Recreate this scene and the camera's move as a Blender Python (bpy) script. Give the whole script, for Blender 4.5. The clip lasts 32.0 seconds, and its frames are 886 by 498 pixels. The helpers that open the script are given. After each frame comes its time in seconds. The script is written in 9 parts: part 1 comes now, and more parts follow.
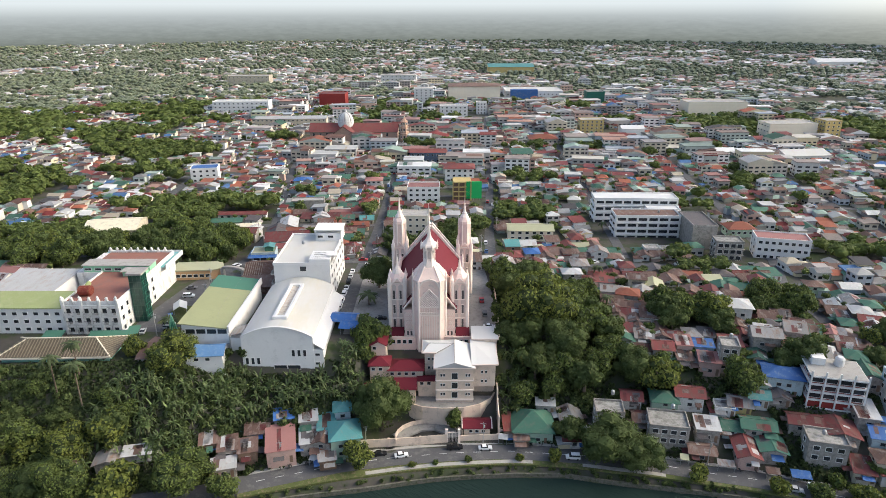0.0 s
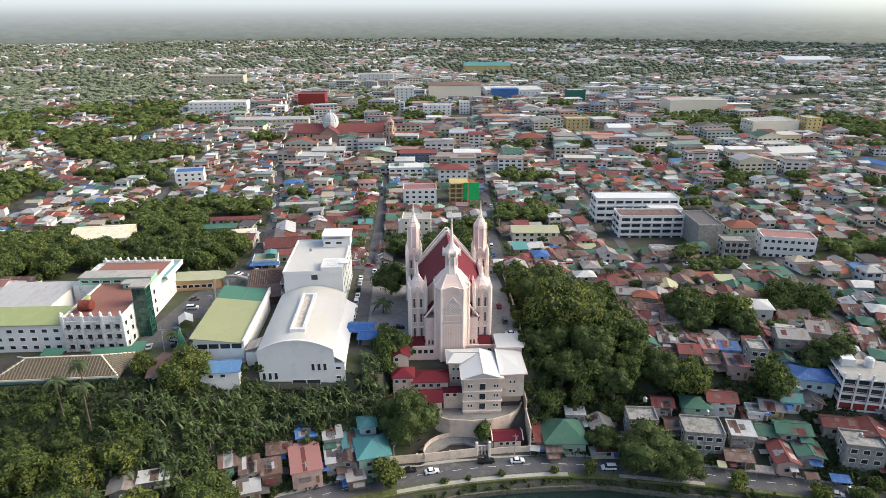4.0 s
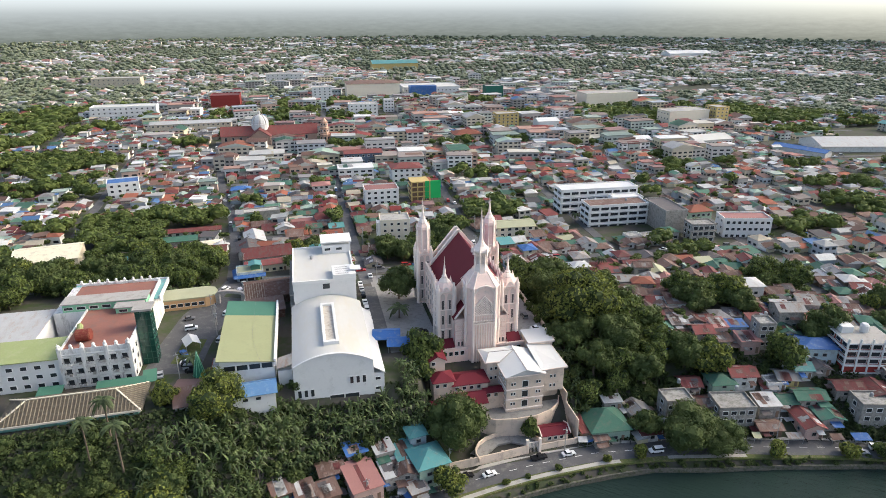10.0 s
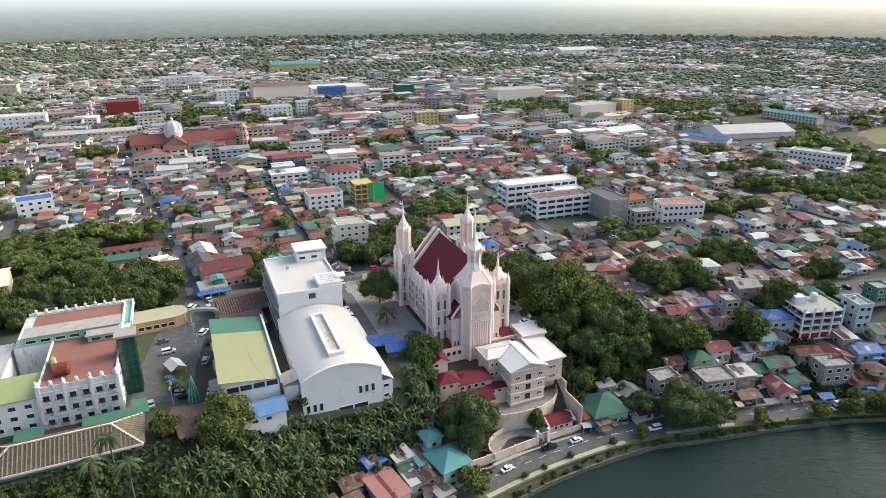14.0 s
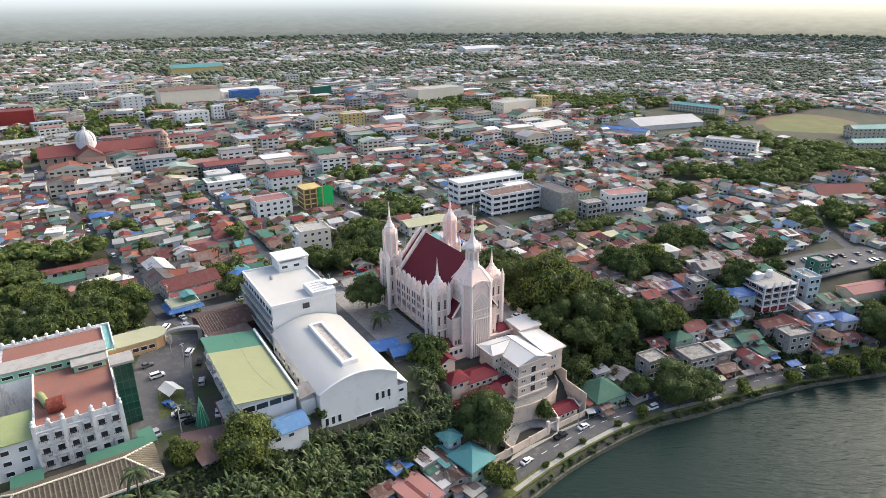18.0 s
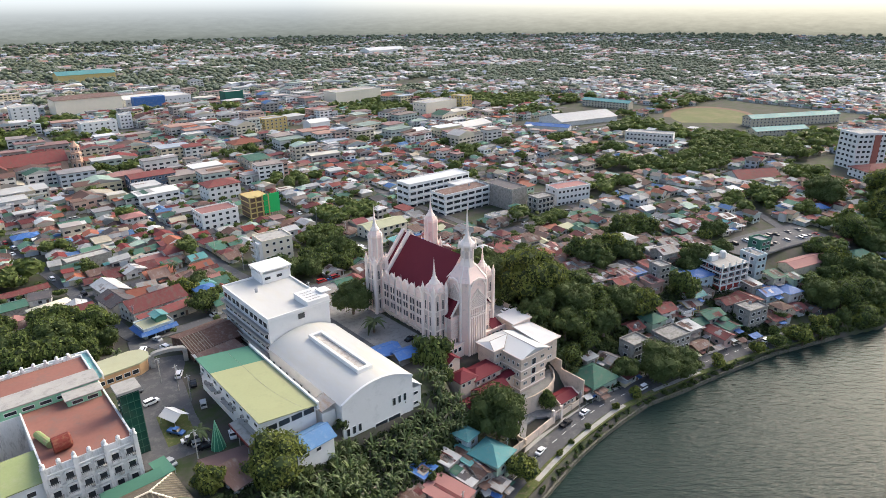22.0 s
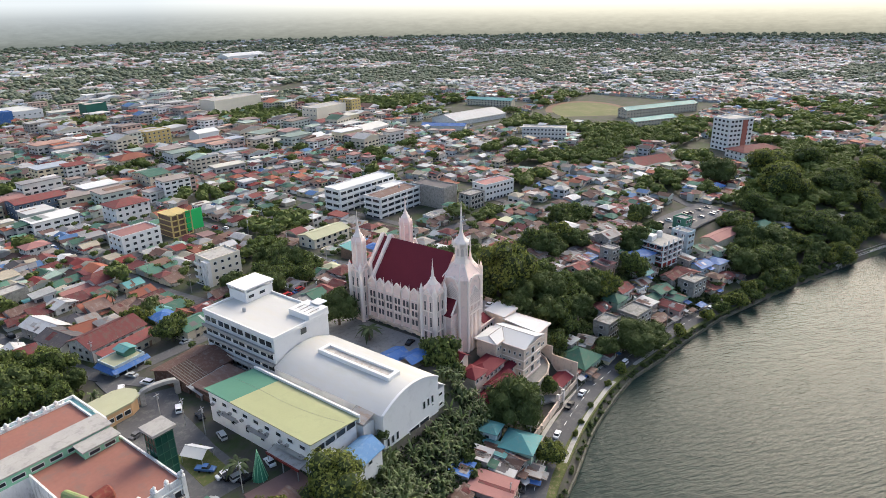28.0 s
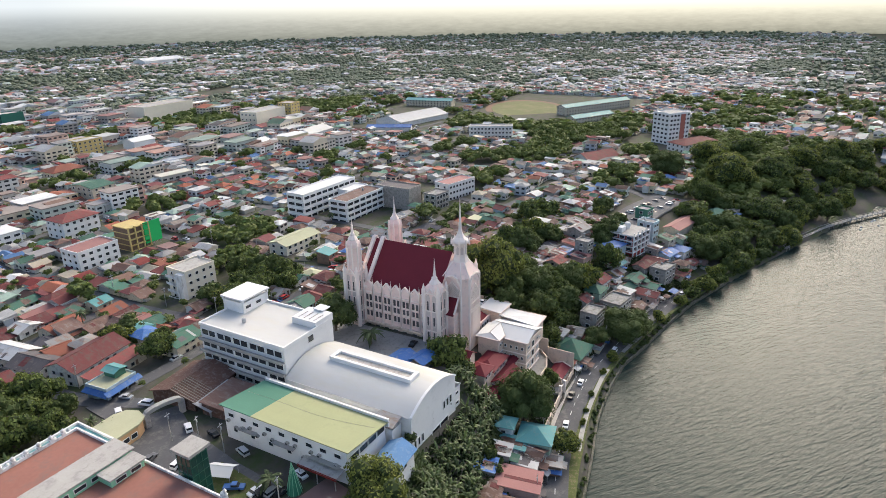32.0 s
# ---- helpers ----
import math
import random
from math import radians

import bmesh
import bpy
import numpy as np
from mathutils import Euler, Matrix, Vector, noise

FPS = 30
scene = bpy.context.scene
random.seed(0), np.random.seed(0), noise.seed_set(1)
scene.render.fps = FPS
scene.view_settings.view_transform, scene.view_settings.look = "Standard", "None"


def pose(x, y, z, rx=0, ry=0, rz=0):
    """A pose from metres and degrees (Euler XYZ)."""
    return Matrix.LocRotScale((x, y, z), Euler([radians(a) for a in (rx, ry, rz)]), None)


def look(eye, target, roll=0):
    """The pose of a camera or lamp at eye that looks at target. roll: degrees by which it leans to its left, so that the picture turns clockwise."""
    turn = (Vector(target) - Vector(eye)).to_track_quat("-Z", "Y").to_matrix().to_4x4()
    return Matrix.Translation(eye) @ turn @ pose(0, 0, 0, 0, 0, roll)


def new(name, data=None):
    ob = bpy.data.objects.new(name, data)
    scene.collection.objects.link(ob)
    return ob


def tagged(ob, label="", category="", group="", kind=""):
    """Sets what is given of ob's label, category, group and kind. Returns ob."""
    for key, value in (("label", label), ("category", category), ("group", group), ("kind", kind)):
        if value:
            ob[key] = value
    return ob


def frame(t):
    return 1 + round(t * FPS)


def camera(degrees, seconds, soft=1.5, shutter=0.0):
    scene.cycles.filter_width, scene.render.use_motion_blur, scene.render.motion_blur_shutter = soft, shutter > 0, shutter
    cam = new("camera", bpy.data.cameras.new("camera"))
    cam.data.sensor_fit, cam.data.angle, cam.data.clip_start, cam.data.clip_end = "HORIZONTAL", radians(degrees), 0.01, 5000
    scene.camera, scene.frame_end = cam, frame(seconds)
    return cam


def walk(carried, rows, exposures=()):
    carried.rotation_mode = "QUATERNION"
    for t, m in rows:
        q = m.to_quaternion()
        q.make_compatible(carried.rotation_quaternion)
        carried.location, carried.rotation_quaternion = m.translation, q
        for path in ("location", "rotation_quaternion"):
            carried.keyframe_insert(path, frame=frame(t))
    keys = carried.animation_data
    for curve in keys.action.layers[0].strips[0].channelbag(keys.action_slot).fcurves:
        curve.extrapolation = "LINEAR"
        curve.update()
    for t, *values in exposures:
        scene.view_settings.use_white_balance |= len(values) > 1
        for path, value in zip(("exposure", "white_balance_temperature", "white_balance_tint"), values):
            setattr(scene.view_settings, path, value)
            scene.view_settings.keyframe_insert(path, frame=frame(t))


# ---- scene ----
cam = camera(69.2, 32.0, soft=0.85)
METRES, EYE, TILT, LEAN, TURN = 223.14, 110.0, 0.0, 0.0, 0.2
ROWS = [
    (0.0, 0.0, 0.0, 0.0, -0.04, -20.45, 0.12),
    (0.5, -0.0066, 0.0059, 0.0002, -0.36, -20.47, 0.12),
    (1.0, -0.014, 0.0115, 0.0003, -0.68, -20.48, 0.11),
    (1.5, -0.0225, 0.0166, 0.0004, -1.02, -20.48, 0.1),
    (2.0, -0.0318, 0.0214, 0.0003, -1.35, -20.5, 0.09),
    (2.5, -0.0421, 0.0259, -0.0001, -1.71, -20.51, 0.09),
    (3.0, -0.0537, 0.0302, -0.0004, -2.13, -20.52, 0.08),
    (3.5, -0.0653, 0.034, -0.0007, -2.49, -20.54, 0.07),
    (5.5, -0.1218, 0.049, -0.0034, -4.21, -20.63, 0.02),
    (6.0, -0.1372, 0.0523, -0.004, -4.85, -20.65, 0.01),
    (6.5, -0.153, 0.0556, -0.0044, -5.54, -20.67, 0.02),
    (7.0, -0.169, 0.0589, -0.0048, -6.53, -20.68, 0.02),
    (7.5, -0.1853, 0.0624, -0.0051, -7.51, -20.69, 0.03),
    (8.0, -0.2018, 0.0659, -0.0051, -8.46, -20.71, 0.04),
    (8.5, -0.2183, 0.0697, -0.0053, -9.47, -20.72, 0.06),
    (9.0, -0.2351, 0.0738, -0.0053, -10.45, -20.71, 0.06),
    (9.5, -0.2517, 0.078, -0.0055, -11.42, -20.73, 0.07),
    (10.0, -0.2683, 0.0824, -0.0053, -12.66, -20.74, 0.1),
    (10.5, -0.2852, 0.0873, -0.0055, -13.79, -20.76, 0.1),
    (11.0, -0.3019, 0.0923, -0.0054, -14.66, -20.77, 0.12),
    (11.5, -0.3185, 0.0975, -0.0053, -15.74, -20.78, 0.14),
    (12.0, -0.3352, 0.1029, -0.005, -17.24, -20.8, 0.17),
    (12.5, -0.352, 0.1087, -0.0049, -18.62, -20.82, 0.19),
    (13.0, -0.3685, 0.1149, -0.0044, -19.87, -20.84, 0.22),
    (13.5, -0.3846, 0.1211, -0.004, -21.16, -20.84, 0.25),
    (14.0, -0.4006, 0.128, -0.004, -22.41, -20.85, 0.26),
    (14.5, -0.4162, 0.1349, -0.0038, -23.6, -20.88, 0.28),
    (16.5, -0.4777, 0.166, -0.0036, -28.17, -20.91, 0.35),
    (17.0, -0.4925, 0.1742, -0.0037, -29.26, -20.91, 0.38),
    (17.5, -0.5074, 0.1828, -0.0037, -30.4, -20.92, 0.39),
    (18.0, -0.5221, 0.1916, -0.0037, -31.52, -20.92, 0.41),
    (18.5, -0.5364, 0.2005, -0.0036, -32.79, -20.92, 0.44),
    (19.0, -0.5508, 0.2097, -0.0036, -34.11, -20.92, 0.46),
    (19.5, -0.5651, 0.2192, -0.0037, -35.2, -20.91, 0.48),
    (20.0, -0.5791, 0.2288, -0.0038, -36.23, -20.91, 0.5),
    (20.5, -0.5927, 0.2388, -0.0037, -37.43, -20.9, 0.53),
    (21.0, -0.6058, 0.2491, -0.0041, -38.62, -20.89, 0.55),
    (21.5, -0.6192, 0.2597, -0.0038, -39.72, -20.9, 0.57),
    (22.0, -0.6324, 0.2705, -0.004, -40.76, -20.89, 0.6),
    (22.5, -0.6451, 0.2813, -0.0042, -41.98, -20.87, 0.64),
    (23.0, -0.6579, 0.2925, -0.0045, -43.29, -20.84, 0.67),
    (23.5, -0.6701, 0.3039, -0.0043, -44.54, -20.85, 0.7),
    (24.0, -0.6822, 0.3154, -0.0042, -45.83, -20.84, 0.72),
    (24.5, -0.6942, 0.3274, -0.0042, -46.95, -20.84, 0.73),
    (25.0, -0.7056, 0.3392, -0.0044, -48.01, -20.81, 0.77),
    (25.5, -0.7169, 0.3509, -0.0046, -49.12, -20.8, 0.8),
    (27.5, -0.7572, 0.3998, -0.0054, -52.87, -20.8, 0.89),
    (28.0, -0.7665, 0.4115, -0.0057, -53.79, -20.8, 0.92),
    (28.5, -0.7753, 0.4231, -0.0059, -54.67, -20.8, 0.95),
    (29.0, -0.7837, 0.4347, -0.006, -55.48, -20.8, 0.97),
    (29.5, -0.7918, 0.4461, -0.0061, -56.33, -20.8, 1.0),
    (30.0, -0.7993, 0.4575, -0.0067, -57.26, -20.79, 1.03),
    (30.5, -0.8067, 0.4687, -0.0067, -58.12, -20.79, 1.06),
    (31.0, -0.8133, 0.4799, -0.0071, -58.99, -20.77, 1.09),
    (31.5, -0.8199, 0.4911, -0.0069, -59.89, -20.78, 1.11),
    (32.0, -0.8262, 0.5022, -0.0068, -60.81, -20.79, 1.14),
]
walk(cam, [(t, pose(0, 0, EYE, TILT, LEAN, TURN) @ pose(METRES * x, METRES * y, METRES * z, 90 + pitch, roll, yaw)) for t, x, y, z, yaw, pitch, roll in ROWS],
     [(0.0, 0.99, 6400, 6), (9.0, 1.06, 6400, 6), (20.0, 1.2, 6420, 8), (32.0, 1.12, 6430, 8)])

# ---- light ----
world = bpy.data.worlds.new("sky")
scene.world = world
world.use_nodes = True
wn = world.node_tree.nodes
sky = wn.new("ShaderNodeTexSky")
sky.sky_type = "NISHITA"
sky.sun_disc = False
sky.sun_elevation, sky.sun_rotation = radians(33), radians(86)
sky.air_density, sky.dust_density, sky.ozone_density = 0.85, 4.5, 0.5
wn["Background"].inputs["Strength"].default_value = 0.15
world.node_tree.links.new(sky.outputs["Color"], wn["Background"].inputs["Color"])
sun = new("sun", bpy.data.lights.new("sun", "SUN"))
sun.data.energy, sun.data.angle, sun.data.color = 0.66, radians(34), (1.0, 0.92, 0.8)
sun.matrix_world = look((400, 28, 260), (0, 0, 0))

# ---- materials ----
MATS = {}


def mat(name, col, rough=0.8, var=0.18, scale=0.35, stain=None, amount=0.0, rnd=0.12, bump=0.0, bscale=3.0, metal=0.0, streak=(1, 1, 1), island=False, spec=0.18):
    """A surface with broad and fine variation; stain: a second colour in patches."""
    if name in MATS:
        return MATS[name]
    m = bpy.data.materials.new(name)
    MATS[name] = m
    m.use_nodes = True
    n, l = m.node_tree.nodes, m.node_tree.links
    p = n["Principled BSDF"]
    p.inputs["Roughness"].default_value, p.inputs["Metallic"].default_value = rough, metal
    p.inputs["Specular IOR Level"].default_value = spec
    geo = n.new("ShaderNodeNewGeometry")
    mp = n.new("ShaderNodeMapping")
    mp.inputs["Scale"].default_value = streak
    l.new(geo.outputs["Position"], mp.inputs["Vector"])

    def noise_at(s, detail):
        t = n.new("ShaderNodeTexNoise")
        t.inputs["Scale"].default_value, t.inputs["Detail"].default_value = s, detail
        l.new(mp.outputs["Vector"], t.inputs["Vector"])
        return t.outputs["Fac"]

    def calc(op, a, b):
        t = n.new("ShaderNodeMath")
        t.operation = op
        for k, v in enumerate((a, b)):
            if isinstance(v, (int, float)):
                t.inputs[k].default_value = v
            else:
                l.new(v, t.inputs[k])
        return t.outputs[0]

    broad, fine = noise_at(scale, 3), noise_at(scale * 9, 4)
    k = calc("ADD", calc("MULTIPLY", broad, 1.4 * var), calc("MULTIPLY", fine, 1.2 * var))
    k = calc("ADD", k, 1 - 1.3 * var)
    if rnd:
        if island:
            r = geo.outputs["Random Per Island"]
        else:
            r = n.new("ShaderNodeObjectInfo").outputs["Random"]
        k = calc("ADD", k, calc("MULTIPLY", calc("SUBTRACT", r, 0.5), 2 * rnd))
    mix = n.new("ShaderNodeMix")
    mix.data_type, mix.blend_type = "RGBA", "MULTIPLY"
    mix.inputs["Factor"].default_value = 1.0
    mix.inputs["A"].default_value = (*col, 1)
    cc = n.new("ShaderNodeCombineColor")
    for s in ("Red", "Green", "Blue"):
        l.new(k, cc.inputs[s])
    l.new(cc.outputs[0], mix.inputs["B"])
    out = mix.outputs["Result"]
    if stain:
        ramp = n.new("ShaderNodeMapRange")
        ramp.inputs["From Min"].default_value, ramp.inputs["From Max"].default_value = 0.62 - 0.35 * amount, 0.78 - 0.3 * amount
        l.new(calc("ADD", calc("MULTIPLY", noise_at(scale * 2.3, 5), 0.7), calc("MULTIPLY", noise_at(scale * 11, 4), 0.3)), ramp.inputs["Value"])
        mix2 = n.new("ShaderNodeMix")
        mix2.data_type = "RGBA"
        mix2.inputs["B"].default_value = (*stain, 1)
        l.new(ramp.outputs[0], mix2.inputs["Factor"])
        l.new(out, mix2.inputs["A"])
        out = mix2.outputs["Result"]
    l.new(out, p.inputs["Base Color"])
    if bump:
        b = n.new("ShaderNodeBump")
        b.inputs["Strength"].default_value, b.inputs["Distance"].default_value = 0.6, bump
        l.new(noise_at(bscale, 4), b.inputs["Height"])
        l.new(b.outputs[0], p.inputs["Normal"])
    return m


def palette_mat(name, cols, rough=0.8, var=0.25):
    """One sheet of many colours, picked by island."""
    m = mat(name, (1, 1, 1), rough, var, 0.12, rnd=0.15, island=True)
    n, l = m.node_tree.nodes, m.node_tree.links
    ramp = n.new("ShaderNodeValToRGB")
    ramp.color_ramp.interpolation = "CONSTANT"
    e = ramp.color_ramp.elements
    e[0].color = (*cols[0], 1)
    e[1].position, e[1].color = 1.0 / len(cols), (*cols[1], 1)
    for i in range(2, len(cols)):
        e.new(i / len(cols)).color = (*cols[i], 1)
    geo = [q for q in n if q.bl_idname == "ShaderNodeNewGeometry"][0]
    l.new(geo.outputs["Random Per Island"], ramp.inputs["Fac"])
    mix = [q for q in n if q.bl_idname == "ShaderNodeMix"][0]
    l.new(ramp.outputs["Color"], mix.inputs["A"])
    return m


pink = mat("pink_render", (0.84, 0.655, 0.58), 0.75, 0.07, 0.25, (0.6, 0.5, 0.46), 0.25, 0.02)
pale = mat("pale_stone", (0.86, 0.745, 0.67), 0.7, 0.06, 0.3, rnd=0.03)
# shade of recesses painted as a darker render; annex gutters share the tone
shadowy = mat("recess_shade_render", (0.62, 0.52, 0.47), 0.8, 0.08, 0.4, rnd=0.02)
maroon = mat("maroon_sheet", (0.135, 0.017, 0.027), 0.7, 0.14, 0.3, rnd=0.05)
beige = mat("beige_render", (0.68, 0.56, 0.46), 0.8, 0.12, 0.2, (0.45, 0.37, 0.3), 0.3, 0.04)
cream = mat("cream_render", (0.72, 0.66, 0.54), 0.8, 0.1, 0.3, rnd=0.06)
white = mat("white_paint", (0.71, 0.705, 0.69), 0.7, 0.07, 0.15, (0.62, 0.62, 0.6), 0.22, 0.04)
roofwhite = mat("white_sheet", (0.52, 0.515, 0.49), 0.85, 0.06, 0.1, (0.52, 0.5, 0.44), 0.42, 0.02, streak=(1, 0.3, 1))
roofwhite_clean = mat("white_sheet_clean", (0.6, 0.6, 0.59), 0.8, 0.04, 0.15, rnd=0.02)
grime = mat("grimy_white", (0.72, 0.71, 0.69), 0.85, 0.22, 0.3, (0.36, 0.35, 0.33), 0.36, 0.05, streak=(1, 1, 0.3))
concrete = mat("concrete", (0.34, 0.33, 0.31), 0.9, 0.32, 0.35, (0.17, 0.165, 0.15), 0.5, 0.12)
lightcon = mat("light_concrete", (0.37, 0.355, 0.33), 0.9, 0.16, 0.25, (0.27, 0.255, 0.24), 0.35, 0.08)
asphalt = mat("asphalt", (0.1, 0.1, 0.105), 0.9, 0.22, 0.2, (0.16, 0.155, 0.15), 0.3, 0.02)
pave = mat("paving", (0.27, 0.26, 0.25), 0.9, 0.2, 0.3, (0.18, 0.17, 0.16), 0.35, 0.05)
glass = mat("dark_glass", (0.03, 0.035, 0.04), 0.12, 0.2, 0.5, rnd=0.2, spec=0.6)
greenglass = mat("green_glass", (0.012, 0.06, 0.045), 0.1, 0.25, 0.6, rnd=0.3, spec=0.6)
churchglass = mat("church_window", (0.1, 0.09, 0.088), 0.3, 0.2, 0.6, rnd=0.2)
mint = mat("mint_paint", (0.28, 0.55, 0.36), 0.75, 0.12, 0.4, rnd=0.05)
terracotta = mat("terracotta_deck", (0.27, 0.125, 0.098), 0.9, 0.18, 0.12, (0.22, 0.13, 0.11), 0.35, 0.03)
olive = mat("olive_sheet", (0.3, 0.315, 0.175), 0.8, 0.08, 0.15, (0.27, 0.285, 0.16), 0.25, 0.02)
darkgreen = mat("green_sheet_dark", (0.075, 0.19, 0.135), 0.75, 0.1, 0.2, rnd=0.03)
rust = mat("rust_iron", (0.115, 0.065, 0.05), 0.9, 0.35, 0.4, (0.19, 0.15, 0.13), 0.35, 0.15)
darkmetal = mat("dark_metal", (0.07, 0.07, 0.07), 0.6, 0.2, 1.0)
steel = mat("grey_steel", (0.4, 0.41, 0.42), 0.5, 0.15, 1.0, metal=0.4)
bark = mat("bark", (0.14, 0.11, 0.085), 0.95, 0.3, 1.5, bump=0.05)
deadwood = mat("grey_branch", (0.3, 0.26, 0.21), 0.95, 0.3, 1.5)
leaf = mat("leaf_green", (0.112, 0.145, 0.04), 0.7, 0.42, 0.3, (0.11, 0.135, 0.034), 0.32, 0.28, island=True)
leaf_dark = mat("leaf_deep_green", (0.086, 0.115, 0.038), 0.7, 0.42, 0.3, (0.07, 0.09, 0.028), 0.3, 0.18, island=True)
# distant foliage: haze put into a paler, greyer green and a sheen
leaf_hazed = mat("leaf_hazed_green", (0.115, 0.138, 0.08), 0.8, 0.3, 0.012, (0.13, 0.135, 0.08), 0.35, 0.15, island=True)
leaf_hazed.node_tree.nodes["Principled BSDF"].inputs["Sheen Weight"].default_value = 0.2
leaf_yellow = mat("leaf_yellow_green", (0.15, 0.175, 0.04), 0.7, 0.38, 0.3, (0.16, 0.165, 0.04), 0.3, 0.28, island=True)
# shade between leaves put into a darker green, for cores and undergrowth
leaf_shade = mat("leaf_shade_green", (0.034, 0.05, 0.017), 0.85, 0.4, 0.4, (0.045, 0.05, 0.02), 0.3, 0.2, island=True)
banana = mat("banana_leaf", (0.1, 0.14, 0.045), 0.5, 0.4, 0.25, (0.045, 0.075, 0.02), 0.45, 0.45, island=True, spec=0.5)
palmleaf = mat("palm_leaf", (0.075, 0.1, 0.045), 0.6, 0.3, 0.5, rnd=0.4, island=True)


def thin_leaf(m, share):
    """Let some light through a leaf."""
    n, l = m.node_tree.nodes, m.node_tree.links
    p, tr, mx = n["Principled BSDF"], n.new("ShaderNodeBsdfTranslucent"), n.new("ShaderNodeMixShader")
    l.new(p.inputs["Base Color"].links[0].from_socket, tr.inputs["Color"])
    mx.inputs["Fac"].default_value = share
    l.new(p.outputs[0], mx.inputs[1])
    l.new(tr.outputs[0], mx.inputs[2])
    l.new(mx.outputs[0], n["Material Output"].inputs["Surface"])


for m_ in (leaf, leaf_dark, leaf_yellow, banana, palmleaf):
    thin_leaf(m_, 0.3)
paint_red = mat("red_paint", (0.26, 0.04, 0.035), 0.7, 0.15, 0.4)
lime = mat("lime_paint", (0.45, 0.6, 0.24), 0.8, 0.12, 0.4)
marking = mat("road_paint", (0.7, 0.7, 0.68), 0.8, 0.2, 2.0)
rubber = mat("tyre_rubber", (0.02, 0.02, 0.02), 0.9, 0.1)
screen_green = mat("billboard_green", (0.03, 0.42, 0.12), 0.6, 0.08, 0.3)

ROOFS = {
    "rust": mat("roof_rust", (0.135, 0.085, 0.07), 0.85, 0.35, 0.3, (0.22, 0.18, 0.16), 0.35, 0.25, streak=(1, 0.35, 1)),
    "maroon": mat("roof_maroon", (0.13, 0.04, 0.04), 0.8, 0.32, 0.35, (0.11, 0.075, 0.065), 0.42, 0.22, streak=(1, 0.4, 1)),
    "red": mat("roof_red", (0.185, 0.055, 0.052), 0.8, 0.34, 0.35, (0.15, 0.085, 0.07), 0.42, 0.2, streak=(1, 0.4, 1)),
    "orange": mat("roof_orange", (0.24, 0.085, 0.056), 0.75, 0.2, 0.25, (0.22, 0.1, 0.066), 0.3, 0.15),
    "green": mat("roof_green", (0.055, 0.135, 0.098), 0.75, 0.22, 0.25, (0.1, 0.14, 0.108), 0.35, 0.2),
    "teal": mat("roof_teal", (0.09, 0.25, 0.25), 0.6, 0.15, 0.25, (0.16, 0.256, 0.24), 0.3, 0.1),
    "blue": mat("roof_blue", (0.048, 0.128, 0.336), 0.6, 0.18, 0.25, (0.16, 0.216, 0.32), 0.3, 0.15),
    "grey": mat("roof_grey", (0.26, 0.256, 0.25), 0.8, 0.22, 0.3, (0.24, 0.16, 0.12), 0.38, 0.2, streak=(1, 0.35, 1)),
    "silver": mat("roof_silver", (0.43, 0.435, 0.435), 0.7, 0.16, 0.3, (0.36, 0.304, 0.264), 0.3, 0.12, streak=(1, 0.35, 1)),
    "dark": mat("roof_dark", (0.104, 0.096, 0.1), 0.8, 0.22, 0.3, (0.16, 0.136, 0.12), 0.3, 0.2),
    "pink": mat("roof_pink", (0.29, 0.145, 0.132), 0.8, 0.15, 0.25, rnd=0.12),
    "olive": mat("roof_olive", (0.36, 0.36, 0.24), 0.7, 0.15, 0.25, rnd=0.1),
}
WALLS = {
    "white": mat("wall_white", (0.622, 0.613, 0.588), 0.85, 0.14, 0.3, (0.389, 0.372, 0.346), 0.3, 0.1),
    "cream": mat("wall_cream", (0.553, 0.492, 0.38), 0.85, 0.14, 0.3, (0.362, 0.329, 0.276), 0.3, 0.1),
    "block": mat("wall_block", (0.34, 0.32, 0.29), 0.9, 0.3, 0.4, (0.2, 0.185, 0.17), 0.45, 0.15),
    "pinkish": mat("wall_pink", (0.502, 0.346, 0.302), 0.85, 0.14, 0.3, (0.346, 0.259, 0.233), 0.3, 0.1),
    "mint": mat("wall_mint", (0.362, 0.475, 0.372), 0.85, 0.14, 0.3, (0.302, 0.346, 0.286), 0.3, 0.1),
    "sky": mat("wall_sky", (0.46, 0.55, 0.58), 0.85, 0.14, 0.3, (0.302, 0.329, 0.346), 0.3, 0.1),
    "yellow": mat("wall_yellow", (0.535, 0.415, 0.173), 0.85, 0.14, 0.3, (0.389, 0.311, 0.173), 0.3, 0.1),
    "brown": mat("wall_brown", (0.216, 0.146, 0.104), 0.9, 0.22, 0.4, (0.138, 0.104, 0.0864), 0.35, 0.15),
}
ROOF_WORD = {"rust": "rusty brown", "maroon": "maroon", "red": "red", "orange": "orange", "green": "green", "teal": "teal", "blue": "blue", "grey": "grey", "silver": "pale silver", "dark": "dark grey", "pink": "faded pink", "olive": "olive"}
WALL_WORD = {"white": "white", "cream": "cream", "block": "bare block", "pinkish": "pink", "mint": "mint green", "sky": "pale blue", "yellow": "yellow", "brown": "brown boarded"}

